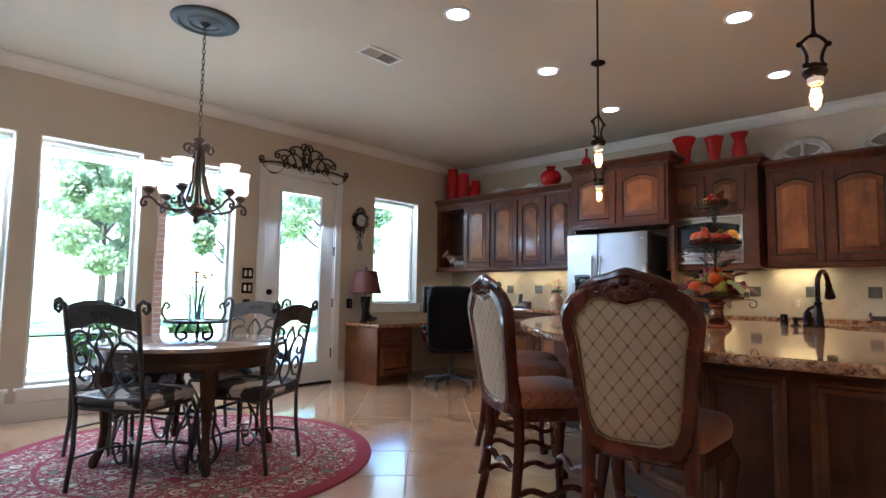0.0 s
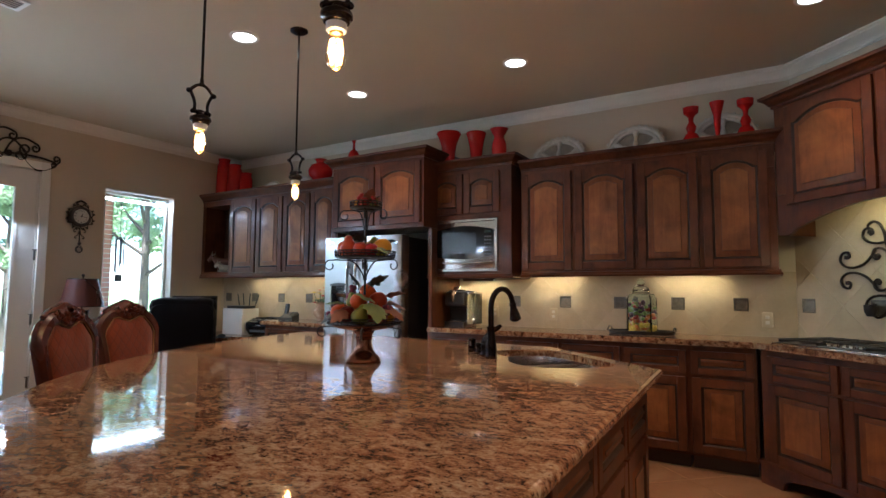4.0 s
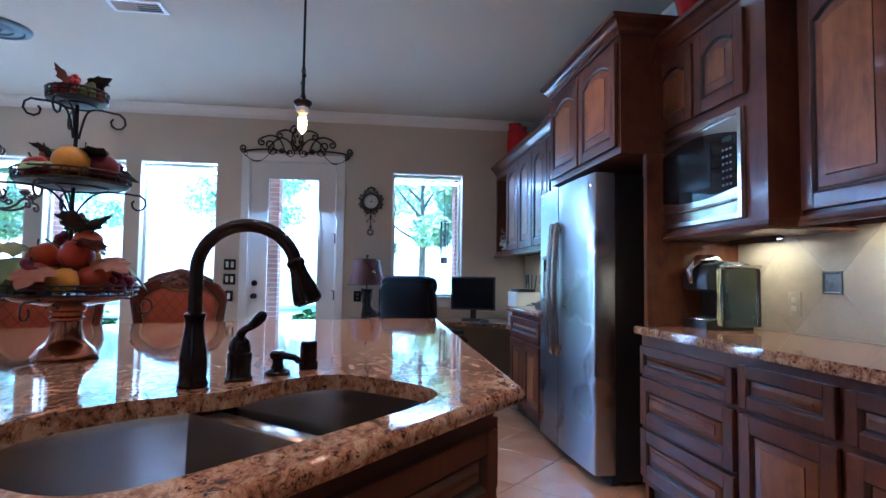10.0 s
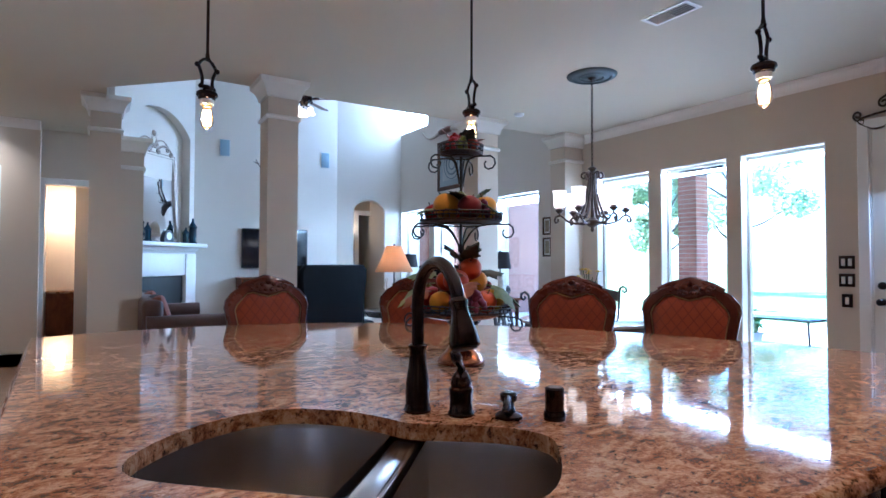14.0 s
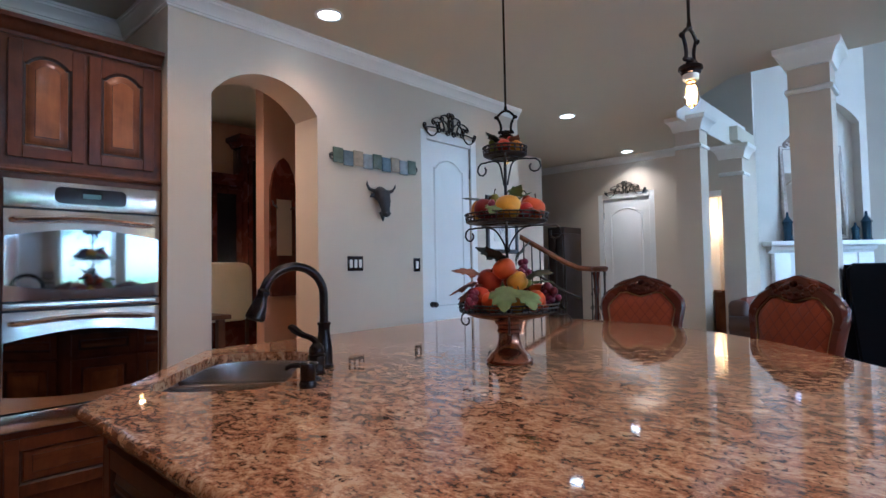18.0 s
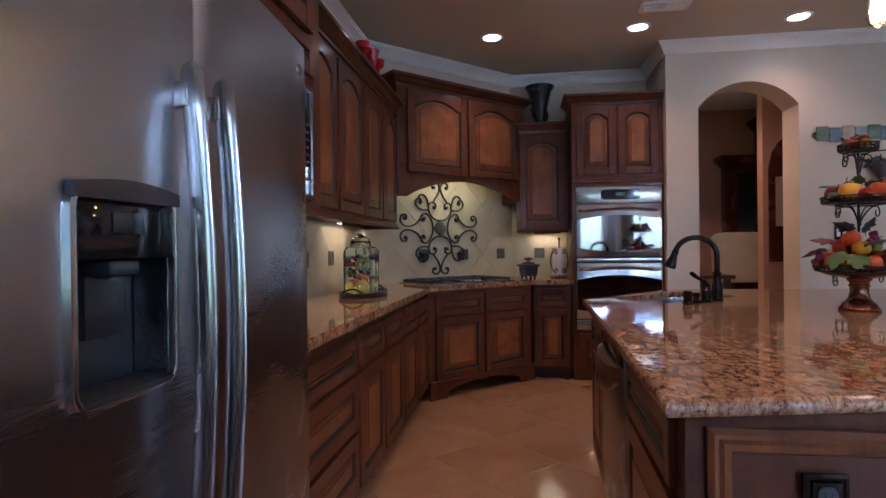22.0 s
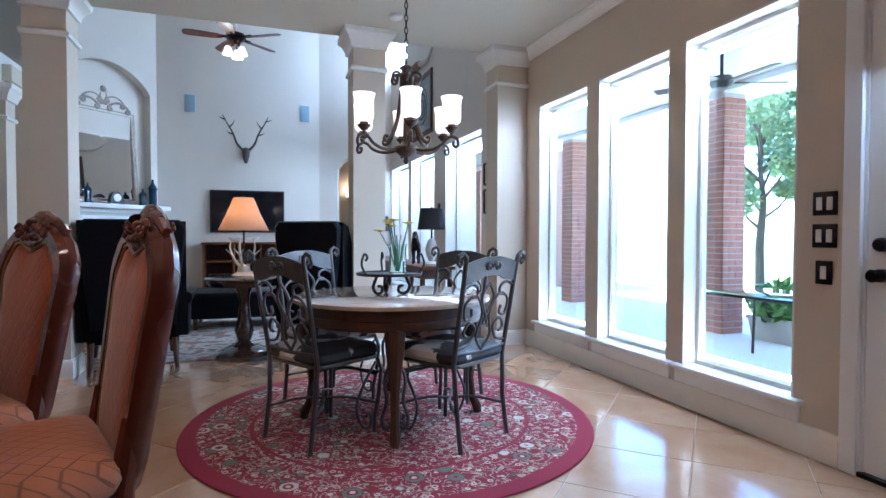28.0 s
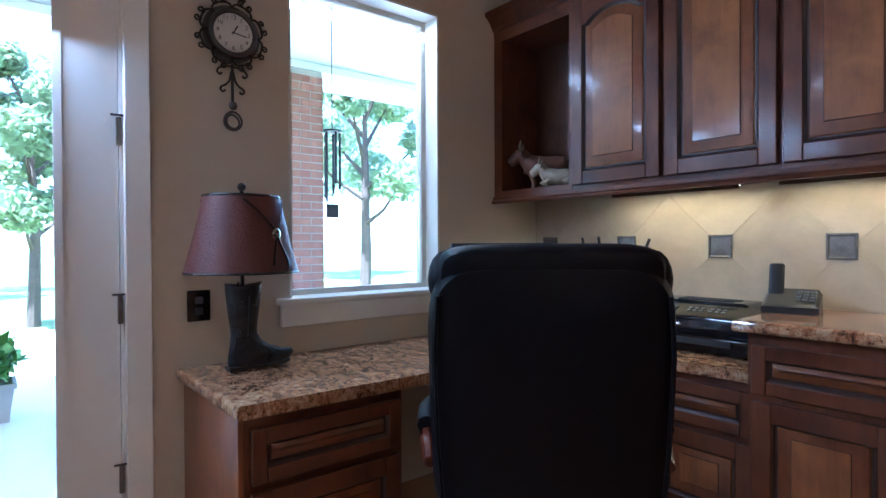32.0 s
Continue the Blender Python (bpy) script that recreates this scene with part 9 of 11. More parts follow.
def cow(m, k, mat, label, lying=False):
    """A modelled ox with horns, ears and a broad muzzle; it stands, or lies with folded legs."""
    o = thing("cow_figurine", m, label, "figurine", "cattle figurines")
    dz = -0.075 if lying else 0.0

    def at(x, y, z):
        return (x * k, y * k, (z + dz) * k)

    def rad(*rs):
        return [q * k for q in rs]

    b = tube([at(*p) for p in ((-0.155, 0, 0.155), (-0.13, 0, 0.16), (-0.07, 0, 0.155), (0.0, 0, 0.15), (0.06, 0, 0.16), (0.10, 0, 0.18), (0.125, 0, 0.20))], rad(0.03, 0.058, 0.066, 0.070, 0.072, 0.060, 0.046), 14)
    tube([at(*p) for p in ((0.11, 0, 0.195), (0.145, 0, 0.232), (0.170, 0, 0.232), (0.200, 0, 0.205), (0.222, 0, 0.186), (0.232, 0, 0.180))], rad(0.050, 0.048, 0.046, 0.036, 0.033, 0.020), 12, b)
    tube([at(*p) for p in ((0.10, 0, 0.16), (0.12, 0, 0.12), (0.09, 0, 0.10))], rad(0.022, 0.020, 0.008), 8, b)
    for s in (-1, 1):
        ball(0.009 * k, at(0.190, s * 0.030, 0.228), 8, 1, b)
        tube([at(*p) for p in ((0.145, s * 0.038, 0.240), (0.138, s * 0.070, 0.242), (0.132, s * 0.098, 0.232))], rad(0.010, 0.020, 0.004), 8, b, False, 0.5)
        if lying:
            tube([at(*p) for p in ((0.07, s * 0.05, 0.12), (0.13, s * 0.062, 0.095), (0.08, s * 0.070, 0.088))], rad(0.026, 0.018, 0.014), 8, b)
            tube([at(*p) for p in ((-0.12, s * 0.05, 0.13), (-0.05, s * 0.072, 0.100), (-0.11, s * 0.080, 0.088))], rad(0.036, 0.022, 0.014), 8, b)
        else:
            for x in (-0.115, 0.065):
                tube([at(*p) for p in ((x, s * 0.036, 0.14), (x + 0.006, s * 0.040, 0.085), (x - 0.004, s * 0.040, 0.045), (x, s * 0.040, 0.012), (x + 0.003, s * 0.040, 0.0))], rad(0.034, 0.022, 0.016, 0.017, 0.019), 8, b)
    tube([at(*p) for p in ((-0.160, 0, 0.175), (-0.185, 0, 0.13), (-0.178, 0, 0.085))], rad(0.010, 0.008, 0.013), 6, b)
    part("body", b, mat, o)
    for s in (-1, 1):
        part("horn", tube([at(*p) for p in ((0.150, s * 0.030, 0.268), (0.152, s * 0.058, 0.278), (0.150, s * 0.072, 0.300), (0.148, s * 0.062, 0.325))], rad(0.012, 0.011, 0.007, 0.002), 8), HORNTIP, o)
    return o


HORNTIP = material("pale_horn", (0.30, 0.24, 0.16), 0.45, vary=0.3, scale=20)
cow(pose(-3.955, 7.89, 1.477, 0, 0, 215), 0.82, material("tan_resin", (0.11, 0.040, 0.016), 0.6, vary=0.4, scale=12), "brown resin bull figurine on the open shelf")
cow(pose(-3.785, 7.80, 1.477, 0, 0, 212), 0.60, material("spotted_resin", (0.46, 0.38, 0.27), 0.45, scale=22, dark=(0.03, 0.02, 0.016)), "small spotted cow figurine lying on the open shelf", True)

STAND_TOP = 0.888
# daffodils on the dining table's stand
df = thing("daffodil_vase", pose(DC[0] - 0.03, DC[1] + 0.02, STAND_TOP), "glass vase of yellow daffodils on the iron stand", "flower vase")
dv = part("vase", lathe([(0, 0), (0.05, 0), (0.055, 0.01), (0.05, 0.16), (0.058, 0.18), (0.054, 0.18), (0.046, 0.16), (0.048, 0.012), (0, 0.008)], 24), JARG, df)
dv.visible_shadow = False
for k in range(9):
    a, r = ra.uniform(0, 6.28), ra.uniform(0.03, 0.12)
    x, y, z = r * math.cos(a), r * math.sin(a), ra.uniform(0.22, 0.33)
    part("stem", tube([(x * .1, y * .1, 0.02), (x * .5, y * .5, 0.16), (x, y, z)], 0.004, 5), GREENLEAF, df)
    if k < 6:
        bloom(df, (x, y, z), 0.042, YELLOWFLOWER, 6)

# ---- living room ----
TEAK = wood("fan_blade_wood", (0.20, 0.065, 0.025), (0.07, 0.02, 0.01), 0.3, 0.4, "x")
fan = thing("ceiling_fan", pose(-1.29, -1.59, 3.86), "bronze ceiling fan with five wooden blades and lit tulip lamps", "ceiling fan")
part("rod", tube([(0, 0, 0.10), (0, 0, LH - 3.86 - 0.02)], 0.014, 8), WHITE, fan)
part("canopy", lathe([(0.02, LH - 3.95), (0.07, LH - 3.90), (0.075, LH - 3.862), (0, LH - 3.862)], 20), BRONZE, fan)
part("motor", lathe([(0, 0.12), (0.05, 0.115), (0.12, 0.085), (0.14, 0.04), (0.12, 0.0), (0.07, -0.03), (0.05, -0.07), (0, -0.08)], 28), BRONZE, fan)
for k in range(5):
    a = 4 + 72 * k
    bl_ = part("blade", prism([(0.18, -0.045), (0.30, -0.065), (0.60, -0.075), (0.67, -0.06), (0.69, 0), (0.67, 0.06), (0.60, 0.075), (0.30, 0.065), (0.18, 0.045)], -0.005, 0.005), TEAK, fan, m=pose(0, 0, 0.03, 0, 0, a) @ pose(0, 0, 0, 12))
    part("bracket", tube([(0.10, 0, 0.0), (0.16, 0, 0.008), (0.24, 0, 0.010)], [0.012, 0.020, 0.024], 8, None, False, 1.0), BRONZE, bl_)
FANGLOW = glow("fan_lamp_glass", (1.0, 0.78, 0.50), 0.35)
for k in range(3):
    a = radians(20 + 120 * k)
    u = Vector((math.cos(a), math.sin(a), 0))
    part("lamp_arm", tube([(0, 0, -0.06), tuple(u * 0.06 + Vector((0, 0, -0.09))), tuple(u * 0.10 + Vector((0, 0, -0.10)))], 0.010, 6), BRONZE, fan)
    part("lamp_shade", lathe([(0.02, 0), (0.04, -0.02), (0.055, -0.07), (0.075, -0.12), (0.068, -0.12), (0.048, -0.07), (0, -0.02)], 18, tuple(u * 0.11 + Vector((0, 0, -0.10)))), FANGLOW, fan)
fl = new("fan_lamp", bpy.data.lights.new("fan_lamp", "POINT"))
fl.data.energy, fl.data.color, fl.data.shadow_soft_size = 1.0, (1.0, 0.85, 0.65), 0.12
fl.location = (-1.29, -1.59, 3.58)

# television, its cabinet, the mounted skull and loudspeakers
tv = thing("television", pose(-2.04, TY + 0.01, 1.17), "wall-mounted black flat television", "television")
part("bezel", box(0, 0, 0, 1.25, 0.05, 0.745, 0.008), BLACK, tv)
part("screen", box(0.02, 0.0505, 0.03, 1.23, 0.053, 0.725), BLACK_GLASS, tv)
tc_ = thing("television_cabinet", pose(-2.10, TY + 0.02, 0), "reddish wooden television cabinet with open shelves", "cabinet")
part("top", box(-0.02, 0, 0.965, 1.42, 0.50, 1.0, 0.006), WOOD_H, tc_)
for x in (0.0, 0.45, 0.90, 1.37):
    part("side", box(x, 0.01, 0.0, x + 0.03, 0.47, 0.964), WOOD, tc_)
for z in (0.06, 0.36, 0.66):
    part("shelf", box(0.03, 0.02, z, 1.37, 0.46, z + 0.025), WOOD_H, tc_)
part("back_panel", box(0.0, 0.0, 0.0, 1.40, 0.009, 0.964), OAK_DARK, tc_)
for x, z, w, h in ((0.52, 0.386, 0.34, 0.10), (0.96, 0.386, 0.36, 0.07), (0.08, 0.686, 0.32, 0.12)):
    rv = thing("media_player", pose(-2.10 + x, TY + 0.12, z), "black media player on a shelf of the cabinet", "electronics", "media players")
    part("case", box(0, 0, 0, w, 0.30, h, 0.006), BLACK, rv)
    part("front_panel", box(0.01, 0.3005, 0.012, w - 0.01, 0.304, h - 0.012), BLACK_GLASS, rv)
ds_ = thing("silver_bowl", pose(-1.35, TY + 0.28, 1.001), "long low silver ornament below the television", "ornament")
part("bowl", shell([[(0.26 * k * math.cos(2 * math.pi * i / 28), 0.07 * k * math.sin(2 * math.pi * i / 28), z) for i in range(28)] for k, z in ((0.5, 0), (0.6, 0.01), (0.95, 0.06), (1.0, 0.085), (0.96, 0.085), (0.5, 0.02))]), SILVERED, ds_)
BONE = material("bleached_bone", (0.50, 0.42, 0.32), 0.6, vary=0.3, scale=10)
ANTLER = material("dark_antler", (0.05, 0.032, 0.024), 0.5, vary=0.4, scale=14)


def antlers(b, k, lift):
    for s in (-1, 1):
        tube([(s * u * k, w * k, v * k) for u, w, v in curve_pts([(0.04, 0.08, 0.05), (0.14, 0.12, 0.16), (0.20, 0.16, 0.32), (0.29, 0.15, 0.48), (0.36, 0.12, 0.62)], 4)], [0.022 * k * (1 - 0.75 * i / 16) for i in range(17)], 7, b)
        for p0, p1 in (((0.06, 0.09, 0.08), (0.11, 0.20, 0.13)), ((0.19, 0.15, 0.30), (0.30, 0.20, 0.34)), ((0.25, 0.155, 0.42), (0.17, 0.18, 0.54)), ((0.31, 0.14, 0.54), (0.42, 0.15, 0.58))):
            tube([tuple(Vector((s * p0[0], p0[1], p0[2])) * k), tuple(Vector((s * (p0[0] * .4 + p1[0] * .6), p0[1] * .4 + p1[1] * .6, p0[2] * .6 + p1[2] * .4)) * k), tuple(Vector((s * p1[0], p1[1], p1[2])) * k)], [0.013 * k, 0.010 * k, 0.002], 6, b)
    return b


sku = thing("antler_skull", pose(-1.39, TY, 2.56), "dark deer skull with tall antlers mounted on the wall", "wall decor")
b = tube([(0, 0.0, 0.06), (0, 0.07, 0.05), (0, 0.13, -0.03), (0, 0.16, -0.14), (0, 0.16, -0.18)], [0.06, 0.07, 0.06, 0.035, 0.02], 12)
antlers(b, 1.05, 0)
part("skull", b, ANTLER, sku)
SPK = material("blue_grey_grille", (0.30, 0.40, 0.47), 0.7, vary=0.05, fine=250, bump=0.3)
for x, z in ((-0.48, 3.39), (-2.41, 3.35)):
    sp_ = thing("wall_speaker", pose(x, TY + 0.001, z), "small pale blue flush loudspeaker on the wall", "speaker", "wall speakers")
    part("grille", box(-0.085, 0, -0.15, 0.085, 0.015, 0.15, 0.005), SPK, sp_)
    part("rim", shell([[(-0.09 + u, y, -0.155 + u), (0.09 - u, y, -0.155 + u), (0.09 - u, y, 0.155 - u), (-0.09 + u, y, 0.155 - u)] for u, y in ((0, 0), (0, 0.010), (0.006, 0.010))], False), WHITE, sp_)

# fireplace on the slanted wall: x along it, the room towards +y
fp = thing("fireplace", FIRE, "white fireplace surround with a deep mantel shelf", "fireplace")
part("mantel_shelf", box(-0.03, 0.0, 1.53, 1.80, 0.24, 1.60, 0.012), WHITE, fp)
part("mantel_moulding", sweep([(0, 0), (0.02, 0), (0.05, 0.04), (0.09, 0.05), (0.12, 0.10), (0, 0.10)], [(1.72, 0.005, 1.42), (0.05, 0.005, 1.42)][::-1]), WHITE, fp)
for x in (0.10, 1.42):
    part("pilaster", box(x, 0.002, 0, x + 0.25, 0.10, 1.42, 0.006), WHITE, fp)
part("lintel", box(0.35, 0.002, 1.05, 1.42, 0.08, 1.42, 0.004), WHITE, fp)
part("firebox", box(0.36, 0.002, 0.02, 1.41, 0.03, 1.04), BLACK, fp)
part("hearth", box(0.0, 0.0, 0.0, 1.78, 0.42, 0.05, 0.006), FLOOR_TILE, fp)
SILVERLEAF = material("tarnished_silver_leaf", (0.40, 0.335, 0.275), 0.42, 0.6, vary=0.45, scale=18, bump=0.3)
mi = thing("mantel_mirror", FIRE @ pose(0.85, -0.10, 1.605, 4), "tall arched mirror in an ornate silver frame on the mantel", "mirror")
part("glass", box(-0.43, 0.0, 0.07, 0.43, 0.015, 1.45), MIRROR, mi)
part("mirror_frame", shell([[(-0.52 + u, y, 0.0 + u), (0.52 - u, y, 0.0 + u), (0.52 - u, y, 1.52 - u), (-0.52 + u, y, 1.52 - u)] for u, y in ((0, -0.01), (0, 0.035), (0.02, 0.05), (0.05, 0.035), (0.07, 0.045), (0.095, 0.016))], False), SILVERLEAF, mi)
part("arch_crest", upright([(-0.52, 1.52), (0.52, 1.52)] + [(0.52 * math.cos(math.pi * i / 16), 1.52 + 0.28 * math.sin(math.pi * i / 16)) for i in range(1, 16)], 0.0, 0.03, "x"), SILVERLEAF, mi)
for s in (-1, 1):
    for x0, z0_, x1, z1_ in ((0.08, 1.56, 0.42, 1.55), (0.05, 1.68, 0.34, 1.62), (0.0, 1.60, 0.02, 1.84)):
        part("crest_scroll", tube([(s * u, 0.045, v) for u, v in cee(x0, z0_, x1, z1_, 0.04, 0.04, 0.25, 1)], 0.022, 6), SILVERLEAF, mi)
part("crest_shell", ball(0.06, (0, 0.04, 1.82), 12), SILVERLEAF, mi)
for x, h, r in ((0.22, 0.44, 0.075), (0.40, 0.27, 0.06), (1.28, 0.30, 0.06), (1.46, 0.44, 0.075)):
    ln = thing("mantel_lantern", FIRE @ pose(x, 0.12, 1.601), "small dark blue lantern on the mantel", "lantern", "mantel lanterns")
    part("body", lathe([(0, 0), (r, 0), (r, 0.02), (r * .8, 0.03), (r * .85, h * .6), (r * 1.05, h * .64), (r * .3, h * .85), (r * .2, h), (0, h)], 8), material("dark_teal_glass", (0.02, 0.05, 0.08), 0.12, 0.2, vary=0.3), ln)
mc = thing("mantel_clock", FIRE @ pose(0.85, 0.12, 1.601), "small round-topped white mantel clock", "clock")
part("case", upright([(-0.11, 0), (0.11, 0), (0.11, 0.08)] + [(0.10 * math.cos(math.pi * i / 12), 0.08 + 0.12 * math.sin(math.pi * i / 12)) for i in range(13)] + [(-0.11, 0.08)], -0.04, 0.04, "x"), BLACK, mc)
part("face", lathe([(0, 0.004), (0.06, 0.004), (0.062, 0)], 24), IVORY, mc, m=pose(0, 0.041, 0.10, -90))

# window wall: framed star map, longhorns, small pictures
LM = pose(LX + 0.001, 0, 0, 0, 0, 90)
art = picture("framed_art", LM @ pose(-1.305, 0, 3.07), 0.99, 0.92, OAK_DARK, material("grey_blue_mat", (0.33, 0.38, 0.41), 0.8, vary=0.1), material("grey_print", (0.42, 0.45, 0.45), 0.8, vary=0.15, scale=6), "large dark framed print with a round emblem", 0.075, 0.10)
for r_, q in ((0.27, 0.010), (0.19, 0.016), (0.10, 0.012)):
    part("emblem_ring", tube([(r_ * math.cos(2 * math.pi * i / 40), -0.013, r_ * math.sin(2 * math.pi * i / 40)) for i in range(40)], q, 6, None, True), material("slate_ink", (0.16, 0.20, 0.24), 0.7), art)
lh = thing("longhorn_mount", LM @ pose(-1.45, -0.03, 3.70), "pair of long pale cattle horns on a brown leather mount", "wall decor")
part("mount", tube([(-0.20, -0.03, 0), (-0.10, -0.035, 0), (0.10, -0.035, 0), (0.20, -0.03, 0)], [0.045, 0.062, 0.062, 0.045], 12), material("tooled_leather", (0.16, 0.06, 0.03), 0.5, vary=0.3, scale=20, bump=0.3), lh)
for s in (-1, 1):
    part("horn", tube([(s * u, -0.03, v) for u, v in curve_pts([(0.18, 0), (0.40, -0.05), (0.62, -0.04), (0.80, 0.06), (0.88, 0.16)], 4)], [0.042 * (1 - 0.85 * i / 16) for i in range(17)], 10), BONE, lh)
for z, h in ((1.50, 0.27), (1.80, 0.25)):
    picture("small_picture", LM @ pose(1.185, 0, z), 0.17, h, OAK_DARK, PAPER, TINT[2], "small dark framed picture", 0.025, 0.02)
pl = thing("window_plate", LM @ pose(-0.5, 0, 1.5), "small dark plate on the wall between windows", "wall decor")
part("disc", box(-0.05, -0.015, -0.07, 0.05, 0, 0.07, 0.006), IRON, pl)

# seating
def wing_chair(m, w, label):
    c = thing("wing_chair", m, label, "armchair", "black wing chairs")
    part("back", shell([[(x * k, y, 0.36 + (z - 0.36) * kz) for x, z in ((-w * .40, 0.36), (w * .40, 0.36), (w * .5, 1.10), (w * .5, 1.20), (w * .44, 1.25), (-w * .44, 1.25), (-w * .5, 1.20), (-w * .5, 1.10))] for k, kz, y in ((0.95, 0.985, -0.40), (1.0, 1.0, -0.38), (1.0, 1.0, -0.30), (0.92, 0.97, -0.26))]), LEATHER, c)
    for s in (-1, 1):
        part("wing", shell([[(s * (w * .46 + u), y, z) for y, z in ((-0.33, 0.60), (-0.02, 0.60), (-0.05, 0.80), (-0.10, 1.05), (-0.18, 1.20), (-0.33, 1.24))] for u in (-0.03, -0.02, 0.03, 0.04)]), LEATHER, c)
        part("arm", shell([[(s * (w * k + x), y, z) for x, z in ((-0.05, 0.26), (0.05, 0.26), (0.055, 0.52), (0.085, 0.57), (0.08, 0.615), (0.03, 0.645), (-0.04, 0.63), (-0.06, 0.58), (-0.05, 0.52))] for y, k in ((-0.32, .46), (-0.15, .50), (0.10, .535), (0.28, .54), (0.32, .53), (0.335, .52))]), LEATHER, c)
        for y in (-0.33, 0.28):
            part("leg", tube([(s * w * .40, y, 0.25), (s * w * .40, y + (0.01 if y > 0 else -0.03), 0.10), (s * w * .41, y + (0.02 if y > 0 else -0.06), 0.0)], [0.028, 0.022, 0.018], 8), OAK_DARK, c)
    part("seat_cushion", box(-w * .40, -0.26, 0.36, w * .40, 0.36, 0.50, 0.04, None, 3), LEATHER, c)
    part("seat_frame", box(-w * .44, -0.30, 0.22, w * .44, 0.32, 0.37, 0.02), LEATHER, c)
    return c


wing_chair(facing(-0.52, 1.30, 0.18, -0.98), 0.77, "black leather wing chair seen from behind")
wing_chair(facing(-2.16, 1.30, -0.5, -0.87), 0.62, "black leather wing chair turned to the fireplace")

DARKTOP = material("dark_polished_wood", (0.035, 0.018, 0.012), 0.15, vary=0.3, scale=8, coat=0.5)
st_ = thing("side_table", pose(-1.43, 1.34, 0), "round dark pedestal table between the wing chairs", "table")
part("top", lathe([(0, 0.735), (0.33, 0.735), (0.345, 0.728), (0.345, 0.715), (0.33, 0.705), (0.30, 0.66), (0, 0.655)], 48), DARKTOP, st_)
part("pedestal", lathe([(0, 0.655), (0.09, 0.65), (0.06, 0.60), (0.045, 0.50), (0.06, 0.35), (0.09, 0.25), (0.06, 0.15), (0.10, 0.11), (0, 0.10)], 28), DARKTOP, st_)
part("foot", lathe([(0, 0.11), (0.13, 0.10), (0.24, 0.05), (0.26, 0.03), (0.26, 0.0), (0, 0)], 36), DARKTOP, st_)


def table_lamp(x, y, z, h, rb, rt, sh_h, shade_mat, label, base_mat, antler=False, lit=0.0):
    l = thing("table_lamp", pose(x, y, z), label, "table lamp")
    if antler:
        part("base", lathe([(0, 0), (0.10, 0), (0.11, 0.02), (0.06, 0.05), (0.05, 0.10), (0, 0.12)], 20), base_mat, l)
        for k in range(5):
            a = 1.2566 * k
            b = tube([(u * math.cos(a), u * math.sin(a), v) for u, v in curve_pts([(0.02, 0.08), (0.08, 0.16), (0.12, 0.27), (0.10, 0.36)], 4)], [0.017 * (1 - 0.06 * i) for i in range(13)], 7)
            tube([(0.09 * math.cos(a), 0.09 * math.sin(a), 0.19), (0.16 * math.cos(a + .3), 0.16 * math.sin(a + .3), 0.26)], [0.011, 0.003], 6, b)
            part("antler", b, BONE, l)
    else:
        part("base", lathe([(0, 0), (0.09, 0), (0.09, 0.02), (0.03, 0.05), (0.055, 0.11), (0.075, 0.18), (0.045, 0.28), (0.02, 0.31), (0, 0.31)], 24), base_mat, l)
    part("stem", tube([(0, 0, 0.10), (0, 0, h - 0.01)], 0.008, 8), BRONZE, l)
    part("shade", lathe([(rb, h - sh_h), (rb + 0.003, h - sh_h), ((rb * .45 + rt * .55), h - sh_h * .5), (rt, h), (rt - 0.004, h), ((rb * .45 + rt * .55) - 0.004, h - sh_h * .5), (rb - 0.001, h - sh_h)], 36), shade_mat, l)
    part("finial", ball(0.012, (0, 0, h + 0.012), 10), BRONZE, l)
    if lit:
        o = new("table_bulb", bpy.data.lights.new("table_bulb", "POINT"))
        o.data.energy, o.data.color, o.data.shadow_soft_size = lit, (1.0, 0.75, 0.45), 0.05
        o.location = (x, y, z + h - sh_h * 0.55)
    return l


def lampshade(name, color):
    """Thin cloth that lets the bulb's light through."""
    m = material(name, color, 0.8, vary=0.08, fine=200, bump=0.1)
    m.node_tree.nodes["Principled BSDF"].inputs["Transmission Weight"].default_value = 0.0
    nt = m.node_tree
    tl = nt.nodes.new("ShaderNodeBsdfTranslucent")
    tl.inputs[0].default_value = (*color, 1)
    mx = nt.nodes.new("ShaderNodeMixShader")
    mx.inputs[0].default_value = 0.55
    nt.links.new(nt.nodes["Principled BSDF"].outputs[0], mx.inputs[1])
    nt.links.new(tl.outputs[0], mx.inputs[2])
    nt.links.new(mx.outputs[0], nt.nodes["Material Output"].inputs[0])
    return m


TANSHADE = lampshade("tan_linen_shade", (0.62, 0.42, 0.27))
BLACKSHADE = material("black_cloth_shade", (0.02, 0.017, 0.018), 0.8, fine=200, bump=0.15)
table_lamp(-1.43, 1.34, 0.736, 0.73, 0.22, 0.09, 0.30, TANSHADE, "lit table lamp with a tan bell shade on an antler base", BONE, True, 1.05)
for y in (0.74, -2.0):
    table_lamp(-3.44, y, 0.781, 0.65, 0.16, 0.13, 0.24, BLACKSHADE, "table lamp with a black drum shade and silver base", SILVERED)
cn = thing("console_table", pose(-3.44, 0, 0), "long dark wooden console table below the windows", "table")
part("top", box(-0.20, -2.30, 0.745, 0.20, 1.0, 0.78, 0.006), WOOD_H, cn)
part("apron", box(-0.17, -2.25, 0.64, 0.17, 0.95, 0.744), OAK_DARK, cn)
